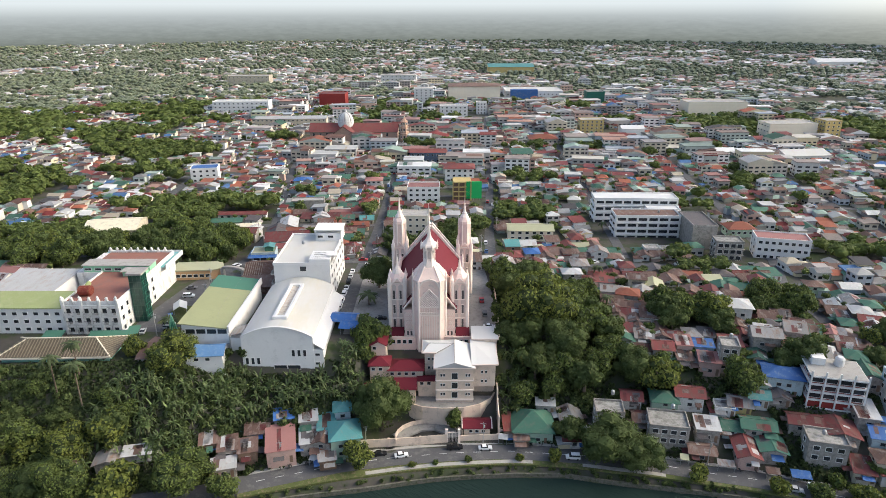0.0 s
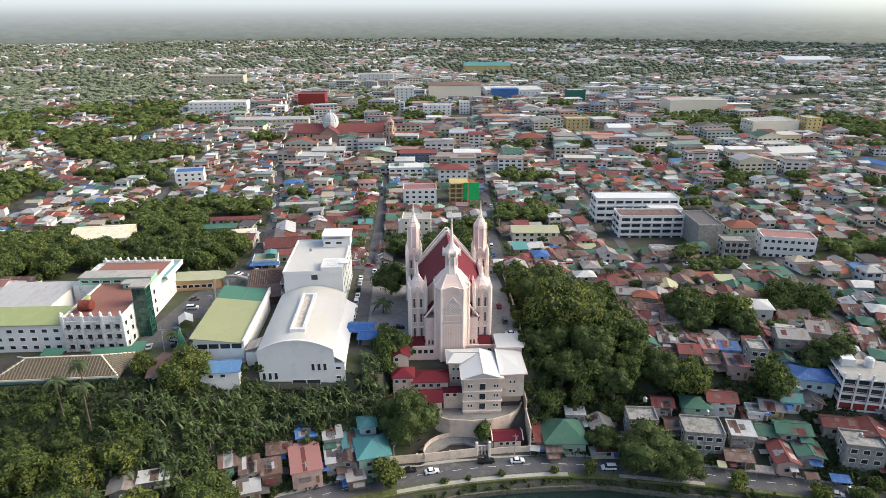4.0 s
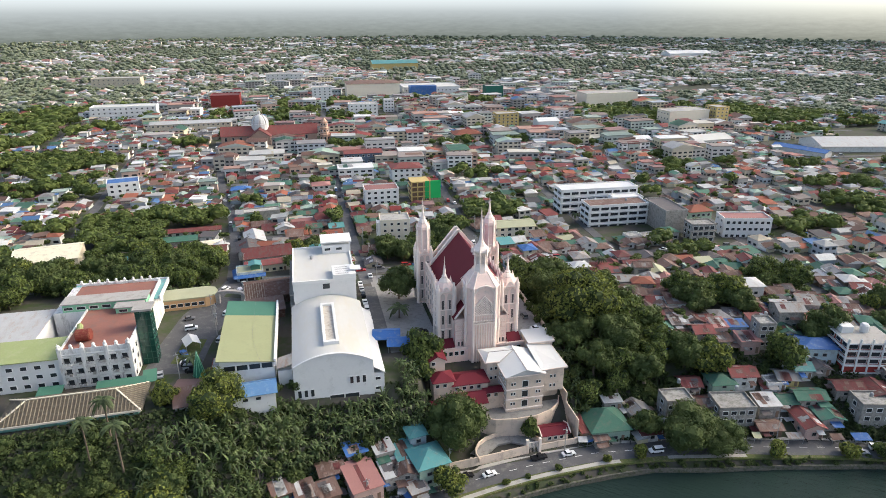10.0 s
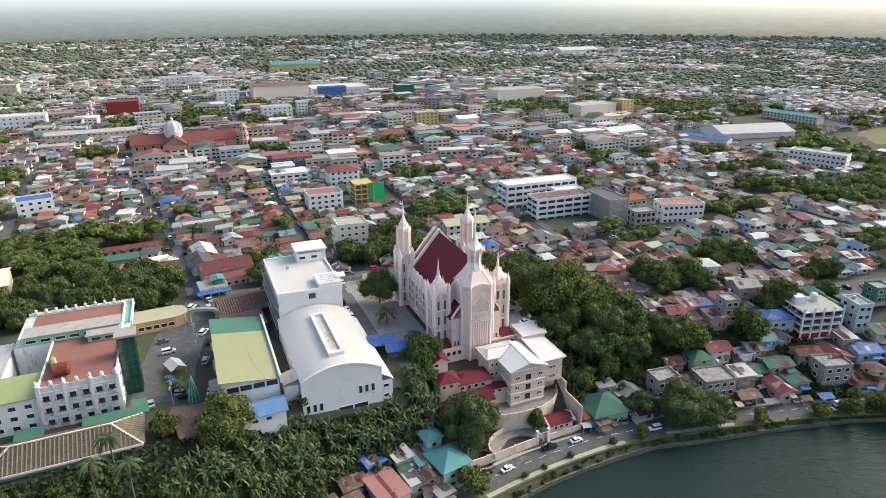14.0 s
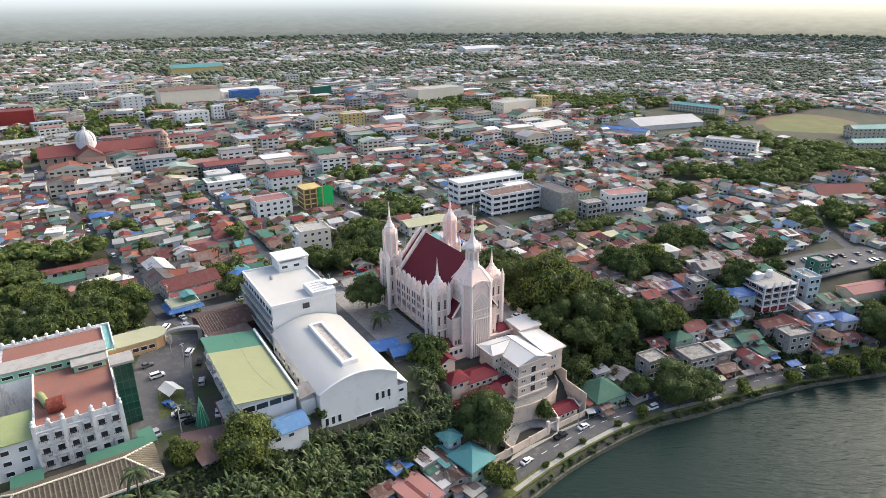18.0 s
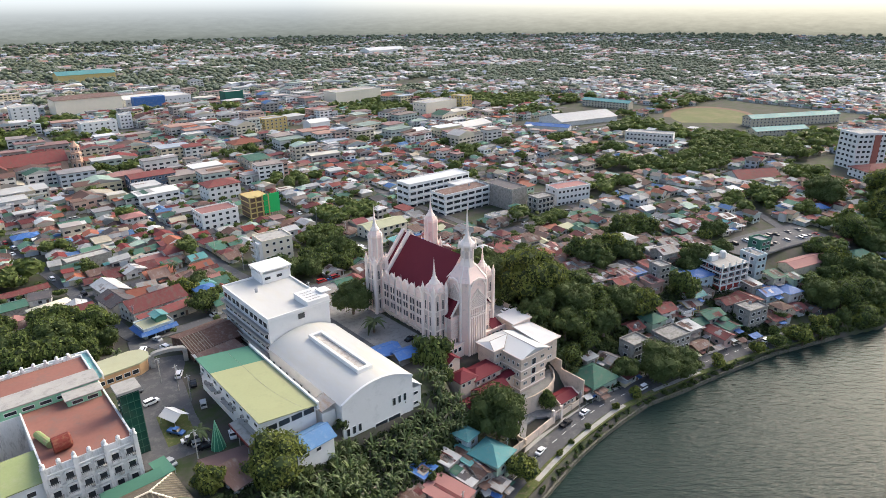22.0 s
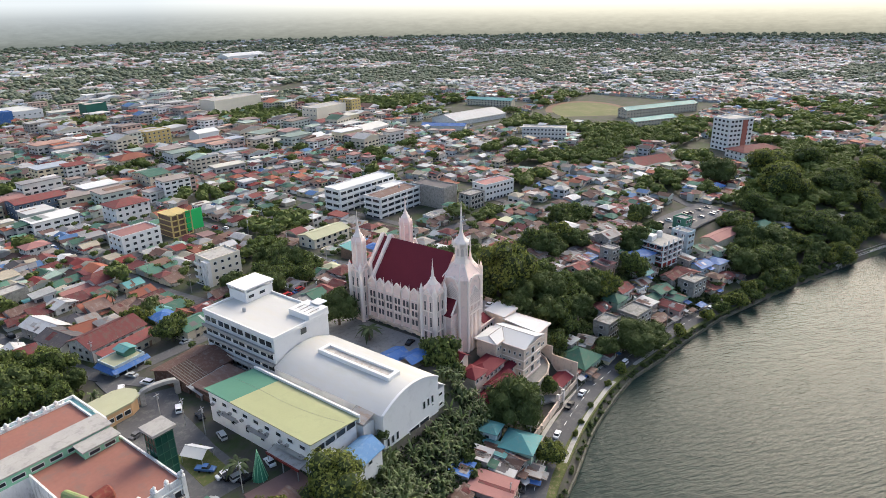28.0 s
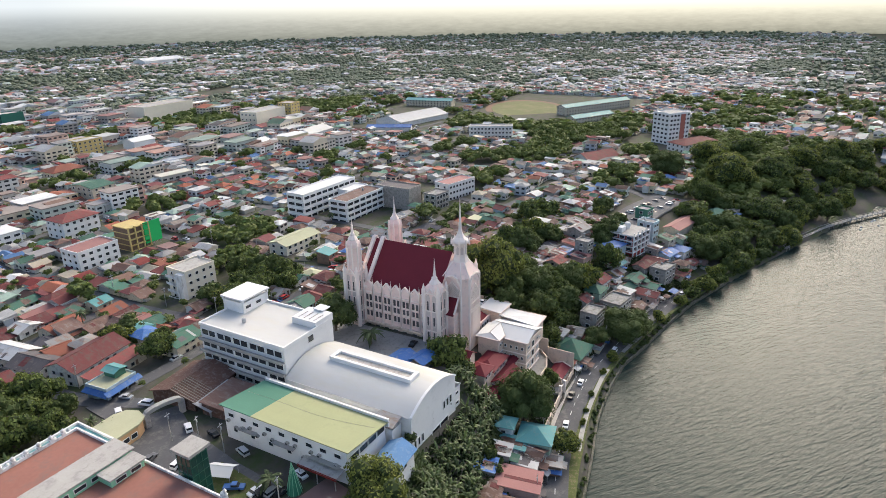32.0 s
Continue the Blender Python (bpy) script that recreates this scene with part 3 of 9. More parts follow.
# ---- church ----
def spire_tower(parent, cx, cy, half, z_body, z_upper, z_tip, base, name):
    """A square buttressed tower with arched panels, an eight-sided upper stage and a needle spire."""
    t = bmesh.new()
    box(t, cx - half, cx + half, cy - half, cy + half, base, z_body, 0)
    for sx in (-1, 1):
        for sy in (-1, 1):
            lathe(t, cx + sx * half, cy + sy * half, [(0.75, base), (0.75, z_body + 0.6), (0.5, z_body + 1.2), (0.02, z_body + 3.0)], 8, mi=1)
    box(t, cx - half - 0.35, cx + half + 0.35, cy - half - 0.35, cy + half + 0.35, base, base + 2.2, 1)
    body = part("tower_body", t, [pink, pale], parent)
    t = bmesh.new()
    if z_upper > z_body + 4:
        r = half * 1.02
        lathe(t, cx, cy, [(r * 1.2, z_body), (r * 1.05, z_body + 0.8), (r * 0.95, z_body + 1.5), (r * 0.9, z_upper - 2.2), (r * 1.05, z_upper - 1.8), (r * 1.0, z_upper - 0.8), (r * 0.62, z_upper + 0.6)], 8, mi=0)
        part("upper_stage", t, [pink, pale], parent)
        for k in range(8):
            t = bmesh.new()
            a = k * math.pi / 4 + math.pi / 8
            lathe(t, cx + r * 0.95 * math.cos(a), cy + r * 0.95 * math.sin(a), [(0.28, z_body), (0.28, z_upper - 1.5), (0.02, z_upper + 0.4)], 6, mi=1)
            part("upper_pillar", t, [pink, pale], parent)
    else:
        r = half * 1.15
        lathe(t, cx, cy, [(r * 1.15, z_body), (r * 1.0, z_body + 1.0), (r * 0.7, z_body + 2.0), (r * 0.55, z_upper + 0.6)], 8, mi=0)
        part("upper_stage", t, [pink, pale], parent)
    for zz in (base + (z_body - base) * 0.35, base + (z_body - base) * 0.68, z_body - 0.7):
        t = bmesh.new()
        e = half + 0.28
        for x0, x1, y0, y1 in ((-e, e, -e, -half), (-e, e, half, e), (-e, -half, -half, half), (half, e, -half, half)):
            box(t, cx + x0, cx + x1, cy + y0, cy + y1, zz, zz + 0.35)
        part("belt_course", t, pale, parent)
    for dx, dy in ((0, -1), (-1, 0), (1, 0)):
        t = bmesh.new()
        e = half + 0.35
        a0 = (cx + dx * e - dy * half * 0.95, cy + dy * e + dx * half * 0.95, z_body - 1.6)
        a1 = (cx + dx * e + dy * half * 0.95, cy + dy * e - dx * half * 0.95, z_body - 1.6)
        tip = (cx + dx * e, cy + dy * e, z_body + 1.4)
        beam(t, a0, tip, 0.4)
        beam(t, a1, tip, 0.4)
        part("gable_hood", t, pale, parent)
    t = bmesh.new()
    r = half * 0.6
    h = z_tip - z_upper
    lathe(t, cx, cy, [(r, z_upper + 0.4), (r * 1.15, z_upper + h * 0.08), (r * 0.55, z_upper + h * 0.22), (r * 0.62, z_upper + h * 0.25), (r * 0.34, z_upper + h * 0.32), (0.2, z_upper + h * 0.7), (0.03, z_tip)], 8)
    part("spire", t, pale, parent)
    for ang, dx, dy in ((0, 0, -1), (-90, -1, 0), (90, 1, 0)):
        px, py = -dy, dx
        for o in (-0.42, 0.42):
            t = bmesh.new()
            # tall arched panel toned dark for recess shade, with dark lights
            w2 = half * 0.27
            z0, z1 = base + 3, z_body - 2.2
            arch = [(-w2, z0), (w2, z0), (w2, z1)] + [(w2 * math.cos(a * math.pi / 6), z1 + w2 * 1.5 * math.sin(a * math.pi / 6)) for a in range(1, 6)] + [(-w2, z1)]
            e = half + 0.03
            face = [t.verts.new((cx + dx * e + px * (o * half + u), cy + dy * e + py * (o * half + u), v)) for u, v in arch]
            t.faces.new(face)
            r = bmesh.ops.extrude_face_region(t, geom=t.faces[:])
            bmesh.ops.translate(t, verts=[q for q in r["geom"] if isinstance(q, bmesh.types.BMVert)], vec=(dx * 0.08, dy * 0.08, 0))
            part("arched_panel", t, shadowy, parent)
            hh = (z1 - z0) / 3
            for j in range(3):
                ob = new("window", window_mesh(w2 * 1.0, hh * 0.6, "church"))
                ob.parent = parent
                ob.matrix_basis = pose(cx + dx * (e + 0.14) + px * o * half, cy + dy * (e + 0.14) + py * o * half, z0 + hh * (j + 0.5), 0, 0, ang)
    return body


CX = -5.5
church = thing("church", "pale pink church with maroon roof, needle spires and lattice front", "church", CX, 222, 1.5)
# nave
bm = bmesh.new()
gable_wall(bm, 23.0, 33.5, -2.5, 14.3, 13.6, "y", 0)
for v in bm.verts:
    v.co.y += 5.2
part("nave_wall", bm, pink, church)
bm = bmesh.new()
for s in (-1, 1):
    slab(bm, [(s * 11.9, -11.5, 14.2), (s * 11.9, 21.2, 14.2), (0, 21.2, 28.2), (0, -11.5, 28.2)], 0.25)
part("roof", bm, maroon, church, "maroon standing seam roof")
bm = bmesh.new()
for yy in (17.0, 20.6):
    for s in (-1, 1):
        beam(bm, (s * 12.3, yy, 13.9), (0, yy, 28.9), 1.3, 1.1)
part("rear_gable_coping", bm, pale, church)
for s in (-1, 1):
    # side bays with gablets, pilasters and paired windows
    for k in range(7):
        yy = -9.2 + k * 3.85 + 1.9
        x0 = s * 11.5
        bm = bmesh.new()
        pts = [(-1.75, 1.2), (1.75, 1.2), (1.75, 15.0), (0, 17.0), (-1.75, 15.0)]
        a = [bm.verts.new((x0, yy + u, v)) for u, v in pts]
        b = [bm.verts.new((x0 + s * 0.75, yy + u, v)) for u, v in pts]
        for i in range(5):
            bm.faces.new((a[i], a[(i + 1) % 5], b[(i + 1) % 5], b[i]))
        bm.faces.new(b)
        bm.faces.new(a[::-1])
        part("gablet_bay", bm, pink, church)
        bm = bmesh.new()
        for q in (-1.85, 1.85):
            box(bm, min(x0, x0 + s * 1.2), max(x0, x0 + s * 1.2), yy + q - 0.22, yy + q + 0.22, 1.0, 15.3)
        beam(bm, (x0 + s * 0.85, yy - 1.9, 15.2), (x0 + s * 0.85, yy, 17.4), 0.5, 0.35)
        beam(bm, (x0 + s * 0.85, yy + 1.9, 15.2), (x0 + s * 0.85, yy, 17.4), 0.5, 0.35)
        part("pilaster", bm, pale, church)
        for q in (-0.74, 0.74):
            for z, hh in ((10.6, 2.6), (7.7, 2.2), (4.4, 2.4)):
                ob = new("window", window_mesh(1.05, hh * 0.9, "church"))
                ob.parent = church
                ob.matrix_basis = pose(x0 + s * 0.8, yy + q, z, 0, 0, 90 * s)
    for k in range(8):
        bm = bmesh.new()
        yy = -9.2 + k * 3.85
        lathe(bm, s * 12.5, yy, [(0.34, 14.8), (0.3, 16.4), (0.18, 16.9), (0.02, 18.6)], 6)
        part("pinnacle", bm, pale, church)
    for zz in (6.1, 9.15, 12.6):
        bm = bmesh.new()
        box(bm, min(s * 12.2, s * 12.55), max(s * 12.2, s * 12.55), -9.2, 18.2, zz, zz + 0.28)
        part("string_course", bm, pale, church)
    bm = bmesh.new()
    box(bm, min(s * 11.5, s * 13.0), max(s * 11.5, s * 13.0), -9.4, 18.4, 1.0, 1.6)
    box(bm, min(s * 11.5, s * 12.2), max(s * 11.5, s * 12.2), -9.4, 18.4, -2.5, 1.0)
    part("plinth", bm, beige, church)
    windows(church, (s * 12.25, -7.3 if s > 0 else 16.5, -0.3), 90 * s, 7, 3.85, 1, 1, 2.0, 0.9, "church")
spire_tower(church, -12.6, 21.0, 2.6, 20.2, 31.0, 41.0, -2.5, "rear")
spire_tower(church, 13.2, 20.6, 2.6, 20.2, 31.0, 40.4, -2.5, "rear")
spire_tower(church, -11.5, -11.0, 2.75, 18.6, 20.4, 30.0, -3.5, "front")
spire_tower(church, 10.6, -11.0, 2.75, 18.6, 20.4, 29.0, -3.5, "front")
# great front tower
bm = bmesh.new()
oct_ = [(-5.6, -17.6), (-3.6, -19.8), (3.6, -19.8), (5.6, -17.6), (5.6, -11.0), (3.6, -9.0), (-3.6, -9.0), (-5.6, -11.0)]
prism(bm, oct_, -6, 21.0)
part("front_tower_body", bm, pink, church)


def tower_ring(f, z):
    """The tower's outline, scaled about its axis, at a height."""
    return [(x * f, -14.4 + (y + 14.4) * f, z) for x, y in oct_]


bm = bmesh.new()
steps = [tower_ring(1.05, 20.7), tower_ring(1.05, 21.2), tower_ring(0.8, 23.0), tower_ring(0.58, 24.8), tower_ring(0.44, 25.6), tower_ring(0.4, 25.7)]
for lo, hi in zip(steps, steps[1:]):
    for k in range(8):
        poly(bm, [lo[k], lo[(k + 1) % 8], hi[(k + 1) % 8], hi[k]])
poly(bm, steps[-1])
bmesh.ops.remove_doubles(bm, verts=bm.verts[:], dist=0.001)
part("tower_dome", bm, pink, church, "pale faceted dome over the front tower")
for k in range(8):
    bm = bmesh.new()
    for lo, hi in zip(steps[1:], steps[2:]):
        beam(bm, lo[k], hi[k], 0.3)
    part("dome_rib", bm, pale, church)
    bm = bmesh.new()
    (xa, ya), (xb, yb) = oct_[k], oct_[(k + 1) % 8]
    wide = math.hypot(xb - xa, yb - ya) > 4
    lathe(bm, xa * 1.02, -14.4 + (ya + 14.4) * 1.02, [(0.5, -6), (0.45, 20.9), (0.02, 21.6)], 6)
    part("corner_shaft", bm, pale, church)
    if wide:
        # pointed hood over each broad face
        mx_, my_ = (xa + xb) / 2 * 1.04, -14.4 + ((ya + yb) / 2 + 14.4) * 1.04
        bm = bmesh.new()
        for xe, ye in ((xa, ya), (xb, yb)):
            qx, qy = mx_ + (xe * 1.04 - mx_) * 0.55, my_ + (-14.4 + (ye + 14.4) * 1.04 - my_) * 0.55
            beam(bm, (xe * 1.04, -14.4 + (ye + 14.4) * 1.04, 18.6), (qx, qy, 21.4), 0.5)
            beam(bm, (qx, qy, 21.4), (mx_, my_, 22.0), 0.5)
            beam(bm, (xe * 1.03, -14.4 + (ye + 14.4) * 1.03, -6), (xe * 1.03, -14.4 + (ye + 14.4) * 1.03, 18.6), 0.5)
        part("face_hood", bm, pale, church)
for s in (-1, 1):
    bm = bmesh.new()
    lathe(bm, s * 5.7, -17.7, [(0.4, 20.8), (0.3, 22.0), (0.16, 22.6), (0.03, 25.2)], 6)
    part("finial", bm, pale, church)
bm = bmesh.new()
lathe(bm, 0, -14.6, [(2.75, 25.2), (2.45, 26.4), (2.1, 27.4), (1.95, 28.2), (1.9, 31.4), (2.7, 31.9), (3.1, 32.6), (2.9, 33.1), (1.7, 34.2), (1.0, 35.3), (0.7, 36.2), (0.56, 37.0), (0.34, 41.5), (0.04, 47.6)], 8)
part("belfry_spire", bm, pale, church, "pale belfry with ribbed needle spire")
for k in range(8):
    bm = bmesh.new()
    a = k * math.pi / 4 + math.pi / 8
    lathe(bm, 2.05 * math.cos(a), -14.6 + 2.05 * math.sin(a), [(0.26, 26.6), (0.24, 31.6)], 6)
    lathe(bm, 3.0 * math.cos(a), -14.6 + 3.0 * math.sin(a), [(0.4, 31.6), (0.34, 33.0), (0.02, 34.2)], 6)
    part("belfry_pillar", bm, pale, church)
for k in range(8):
    a = k * math.pi / 4
    bm = bmesh.new()
    c, s = math.cos(a), math.sin(a)
    u = Vector((-s, c, 0)) * 0.5
    m0 = Vector((1.82 * c, -14.6 + 1.82 * s, 0))
    fa = bm.faces.new([bm.verts.new(m0 + e * u + Vector((0, 0, z))) for e, z in ((-1, 28.2), (1, 28.2), (1, 30.4), (0, 31.1), (-1, 30.4))])
    r = bmesh.ops.extrude_face_region(bm, geom=[fa])
    bmesh.ops.translate(bm, verts=[q for q in r["geom"] if isinstance(q, bmesh.types.BMVert)], vec=(0.08 * c, 0.08 * s, 0))
    # shade of the belfry opening put into the face colour
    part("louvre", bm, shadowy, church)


# lattice panel on the front of the great tower
def lattice(parent, y, x0, x1, z0, ztop, zside, gap=0.85, turn=0):
    """Diagonal bars over a pointed panel whose darker colour stands for recess shade."""
    bm = bmesh.new()
    xm = (x0 + x1) / 2
    f = bm.faces.new([bm.verts.new((a, y, b)) for a, b in ((x0, z0), (x1, z0), (x1, zside), (xm, ztop), (x0, zside))])
    r = bmesh.ops.extrude_face_region(bm, geom=[f])
    bmesh.ops.translate(bm, verts=[q for q in r["geom"] if isinstance(q, bmesh.types.BMVert)], vec=(0, -0.05, 0))
    spin = Matrix.Translation((0, -14.4, 0)) @ Matrix.Rotation(radians(turn), 4, "Z") @ Matrix.Translation((0, 14.4, 0))
    bm.transform(spin)
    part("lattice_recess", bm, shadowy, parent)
    bm = bmesh.new()

    def roof_z(x):
        return zside + (ztop - zside) * (1 - abs(x - xm) / (xm - x0))
    k = x0 - (ztop - z0)
    while k < x1:
        for sgn in (1, -1):
            pts = []
            for i in range(41):
                z = z0 + (ztop - z0) * i / 40
                x = k + (z - z0) if sgn > 0 else (x0 + x1 - k) - (z - z0)
                if x0 <= x <= x1 and z <= roof_z(x):
                    pts.append((x, z))
            if len(pts) > 2:
                beam(bm, (pts[0][0], y - 0.12, pts[0][1]), (pts[-1][0], y - 0.12, pts[-1][1]), 0.2)
        k += gap
    for a, b in (((x0, z0), (x0, zside)), ((x0, zside), (xm, ztop)), ((xm, ztop), (x1, zside)), ((x1, zside), (x1, z0)), ((x0, z0), (x1, z0))):
        beam(bm, (a[0], y - 0.15, a[1]), (b[0], y - 0.15, b[1]), 0.4)
    bm.transform(spin)
    part("lattice", bm, pale, parent)


lattice(church, -19.85, -3.3, 3.3, 11.5, 18.2, 14.6)
for turn_ in (-90, 90):
    lattice(church, -20.05, -2.9, 2.9, 14.4, 20.0, 16.6, 0.85, turn_)
bm = bmesh.new()
for k in range(9):
    x = -3.4 + k * 0.85
    box(bm, x - 0.17, x + 0.17, -20.3, -19.8, -6, 9.6)
    box(bm, x - 0.12, x + 0.12, -20.1, -19.8, 9.6, 11.5)
box(bm, -3.6, 3.6, -20.35, -19.85, 8.2, 8.7)
for k in range(8):
    x = -3.0 + k * 0.85
    beam(bm, (x - 0.4, -20.2, 8.7), (x, -20.2, 9.6), 0.2)
    beam(bm, (x, -20.2, 9.6), (x + 0.4, -20.2, 8.7), 0.2)
part("mullion_screen", bm, pale, church, "tall pale vertical fins on the front")
for s in (-1, 1):
    # lower front wings between the towers
    x0, x1 = sorted((s * 5.4, s * 9.0))
    bm = bmesh.new()
    box(bm, x0, x1, -16.6, -8, -6, 9.0)
    part("front_wing", bm, pink, church)
    bm = bmesh.new()
    slab(bm, [(s * 5.4, -16.8, 14.6), (s * 5.4, -8, 14.6), (s * 9.6, -8, 9.1), (s * 9.6, -16.8, 9.1)], 0.25)
    part("wing_roof", bm, maroon, church)
    bm = bmesh.new()
    beam(bm, (s * 5.5, -16.9, 14.6), (s * 9.3, -16.9, 9.5), 0.5)
    for k in range(5):
        for z in (1.5, 3.2, 4.9, 6.6):
            xx = s * (5.9 + k * 0.62)
            beam(bm, (xx - 0.3, -16.7, z), (xx + 0.3, -16.7, z + 1.3), 0.12)
            beam(bm, (xx + 0.3, -16.7, z), (xx - 0.3, -16.7, z + 1.3), 0.12)
    part("wing_lattice", bm, pale, church)
    windows(church, (s * 7.2 - 0.6, -16.7, -0.2), 0, 2, 1.2, 1, 1, 0.7, 1.7, "church")
    bm = bmesh.new()
    x0, x1 = sorted((s * 5.0, s * 15.0))
    box(bm, x0, x1, -18.6, -9.0, -6, -1.2)
    box(bm, x0, x1, -18.9, -18.4, -1.2, -0.5)
    part("porch_base", bm, pink, church)
    bm = bmesh.new()
    slab(bm, [(s * 9.3, -18.0, -0.9), (s * 14.2, -18.0, -0.9), (s * 14.2, -14.2, 1.0), (s * 9.3, -14.2, 1.0)], 0.2)
    part("porch_roof", bm, maroon, church)
    windows(church, (s * 10 - 3, -18.7, -2.6), 0, 4, 2.0, 1, 1, 1.2, 1.4)

# ---- annex and its compound ----
annex = thing("annex_building", "beige four storey annex with bright white hipped roof", "building", 4, 190, -13)
bm = bmesh.new()
box(bm, -7.0, 5.2, -6.4, 9.5, -1.5, 13.2)
part("wall", bm, beige, annex)
bm = bmesh.new()
box(bm, 5.2, 12.6, -5.0, 9.0, 5.2, 13.6)
box(bm, 5.2, 12.6, -1.0, 9.0, -1.5, 5.2)
part("side_wing", bm, beige, annex)
bm = bmesh.new()
box(bm, -11.0, -7.0, 2.2, 10.0, 3, 14.0)
part("rear_wing", bm, beige, annex)
bm = bmesh.new()
box(bm, 5.5, 14.0, 9.0, 17.0, 8, 15.2)
part("rear_wing", bm, beige, annex)
bm = bmesh.new()
# front gabled wing, ridge runs back
for s in (-1, 1):
    slab(bm, [(-0.9 + s * 6.8, -7.2, 13.2), (-0.9 + s * 6.8, 9, 13.2), (-0.9, 9, 15.3), (-0.9, -7.2, 15.3)], 0.3)
poly(bm, [(-7.0, -6.45, 12.9), (5.2, -6.45, 12.9), (-0.9, -6.45, 15.0)])
part("front_roof", bm, roofwhite_clean, annex, "bright white sheet roof")
bm = bmesh.new()
slab(bm, [(4.6, -5.7, 13.6), (13.3, -5.7, 13.9), (13.3, 9.3, 13.9), (4.6, 9.3, 15.0)], 0.3)
slab(bm, [(-11.8, 1.6, 14.1), (-6.8, 1.6, 14.1), (-0.9, 6.0, 15.25), (-9.4, 6.2, 15.2)], 0.25)
slab(bm, [(-11.8, 10.7, 14.1), (-11.8, 1.6, 14.1), (-9.4, 6.2, 15.2)], 0.25)
slab(bm, [(-0.9, 10.7, 14.1), (-11.8, 10.7, 14.1), (-9.4, 6.2, 15.2), (-0.9, 6.0, 15.25)], 0.25)
part("side_roof", bm, roofwhite_clean, annex)
bm = bmesh.new()
slab(bm, [(5.2, 8.8, 15.4), (14.5, 8.8, 15.4), (14.5, 17.5, 16.0), (5.2, 17.5, 16.0)], 0.3)
part("upper_roof", bm, roofwhite_clean, annex)
bm = bmesh.new()
for z in (0.8, 4.4, 8.0):
    box(bm, -7.25, 5.4, -6.65, 9.6, z, z + 0.35)
part("string_course", bm, pale, annex)
for run_ in (((-7.75, -7.25, 13.1), (5.95, -7.25, 13.1)), ((-7.75, -7.25, 13.0), (-7.75, 1.6, 13.0)), ((4.6, -5.8, 13.45), (13.4, -5.8, 13.75)), ((13.4, -5.8, 13.75), (13.4, 9.3, 13.75)), ((-11.9, 1.5, 13.95), (-7.0, 1.5, 13.95)), ((-11.9, 1.5, 13.95), (-11.9, 10.7, 13.95)), ((5.1, 8.7, 15.25), (14.6, 8.7, 15.25)), ((14.6, 8.7, 15.25), (14.6, 17.5, 15.85))):
    bm = bmesh.new()
    beam(bm, run_[0], run_[1], 0.3, 0.45)
    part("gutter", bm, shadowy, annex)
for run_ in (((-0.9, -7.2, 15.35), (-0.9, 9, 15.35)), ((-9.4, 6.2, 15.28), (-0.9, 6.0, 15.3)), ((-11.8, 1.6, 14.15), (-9.4, 6.2, 15.28)), ((-6.8, 1.6, 14.15), (-0.9, 6.0, 15.3))):
    bm = bmesh.new()
    beam(bm, run_[0], run_[1], 0.22, 0.12)
    part("ridge_cap", bm, lightcon, annex)
windows(annex, (-5.3, -6.48, 3.0), 0, 2, 0.9, 3, 3.6, 0.55, 0.95)
windows(annex, (3.0, -6.48, 3.0), 0, 2, 0.9, 3, 3.6, 0.55, 0.95)
windows(annex, (-0.9, -6.48, 2.7), 0, 1, 1, 3, 3.6, 1.9, 2.2)
windows(annex, (-7.08, 5.5, 3.0), -90, 6, 2.1, 3, 3.6, 0.7, 1.0)
windows(annex, (8.2, -5.08, 7.2), 0, 2, 1.3, 2, 3.4, 0.6, 1.0)
windows(annex, (-9.6, 2.12, 8.0), 0, 2, 1.5, 2, 3.4, 0.7, 1.0)

terrace = thing("terrace", "curved beige retaining wall with grey paved terrace", "retaining wall", 2, 184, -13)
curve = [(-16.0, 2.0), (-14.0, -2.2), (-9.5, -4.4), (-3, -5.3), (4, -4.9), (9.5, -2.8), (13.2, 0.6), (15.0, 4.6)]
bm = bmesh.new()
prism(bm, curve + [(15.0, 14), (-16, 14)], -8, -0.15)
part("retaining_wall", bm, beige, terrace)
bm = bmesh.new()
for (xa, ya), (xb, yb) in zip(curve, curve[1:]):
    beam(bm, (xa, ya, 0.25), (xb, yb, 0.25), 0.4, 1.1)
part("parapet", bm, beige, terrace)
bm = bmesh.new()
prism(bm, [(x * 0.97, y * 0.97 + 0.2) for x, y in curve] + [(14.6, 13.6), (-15.6, 13.6)], -0.2, -0.05)
part("paving", bm, pave, terrace)
bm = bmesh.new()
prism(bm, [(-9.8, 4.0), (-4.8, 3.4), (-4.6, 8), (-10.5, 8)], -0.1, 2.4)
part("round_terrace", bm, beige, terrace)

compound_wall = thing("boundary_wall", "tall plain beige boundary wall beside the lake road", "wall", 0, 0, 0, kind="structure")


def wall_run(name, parent, pts, h, t, m, cap=None):
    bm = bmesh.new()
    for (xa, ya), (xb, yb) in zip(pts, pts[1:]):
        k = max(1, int(math.hypot(xb - xa, yb - ya) / 6))
        for i in range(k):
            p, q = (xa + (xb - xa) * i / k, ya + (yb - ya) * i / k), (xa + (xb - xa) * (i + 1) / k, ya + (yb - ya) * (i + 1) / k)
            z = min(gz(*p), gz(*q)) - 0.6
            top = max(gz(*p), gz(*q)) + h
            beam(bm, (*p, (z + top) / 2), (*q, (z + top) / 2), t, top - z)
            box(bm, q[0] - 0.3, q[0] + 0.3, q[1] - 0.3, q[1] + 0.3, z, top + 0.25)
    return part(name, bm, m, parent)


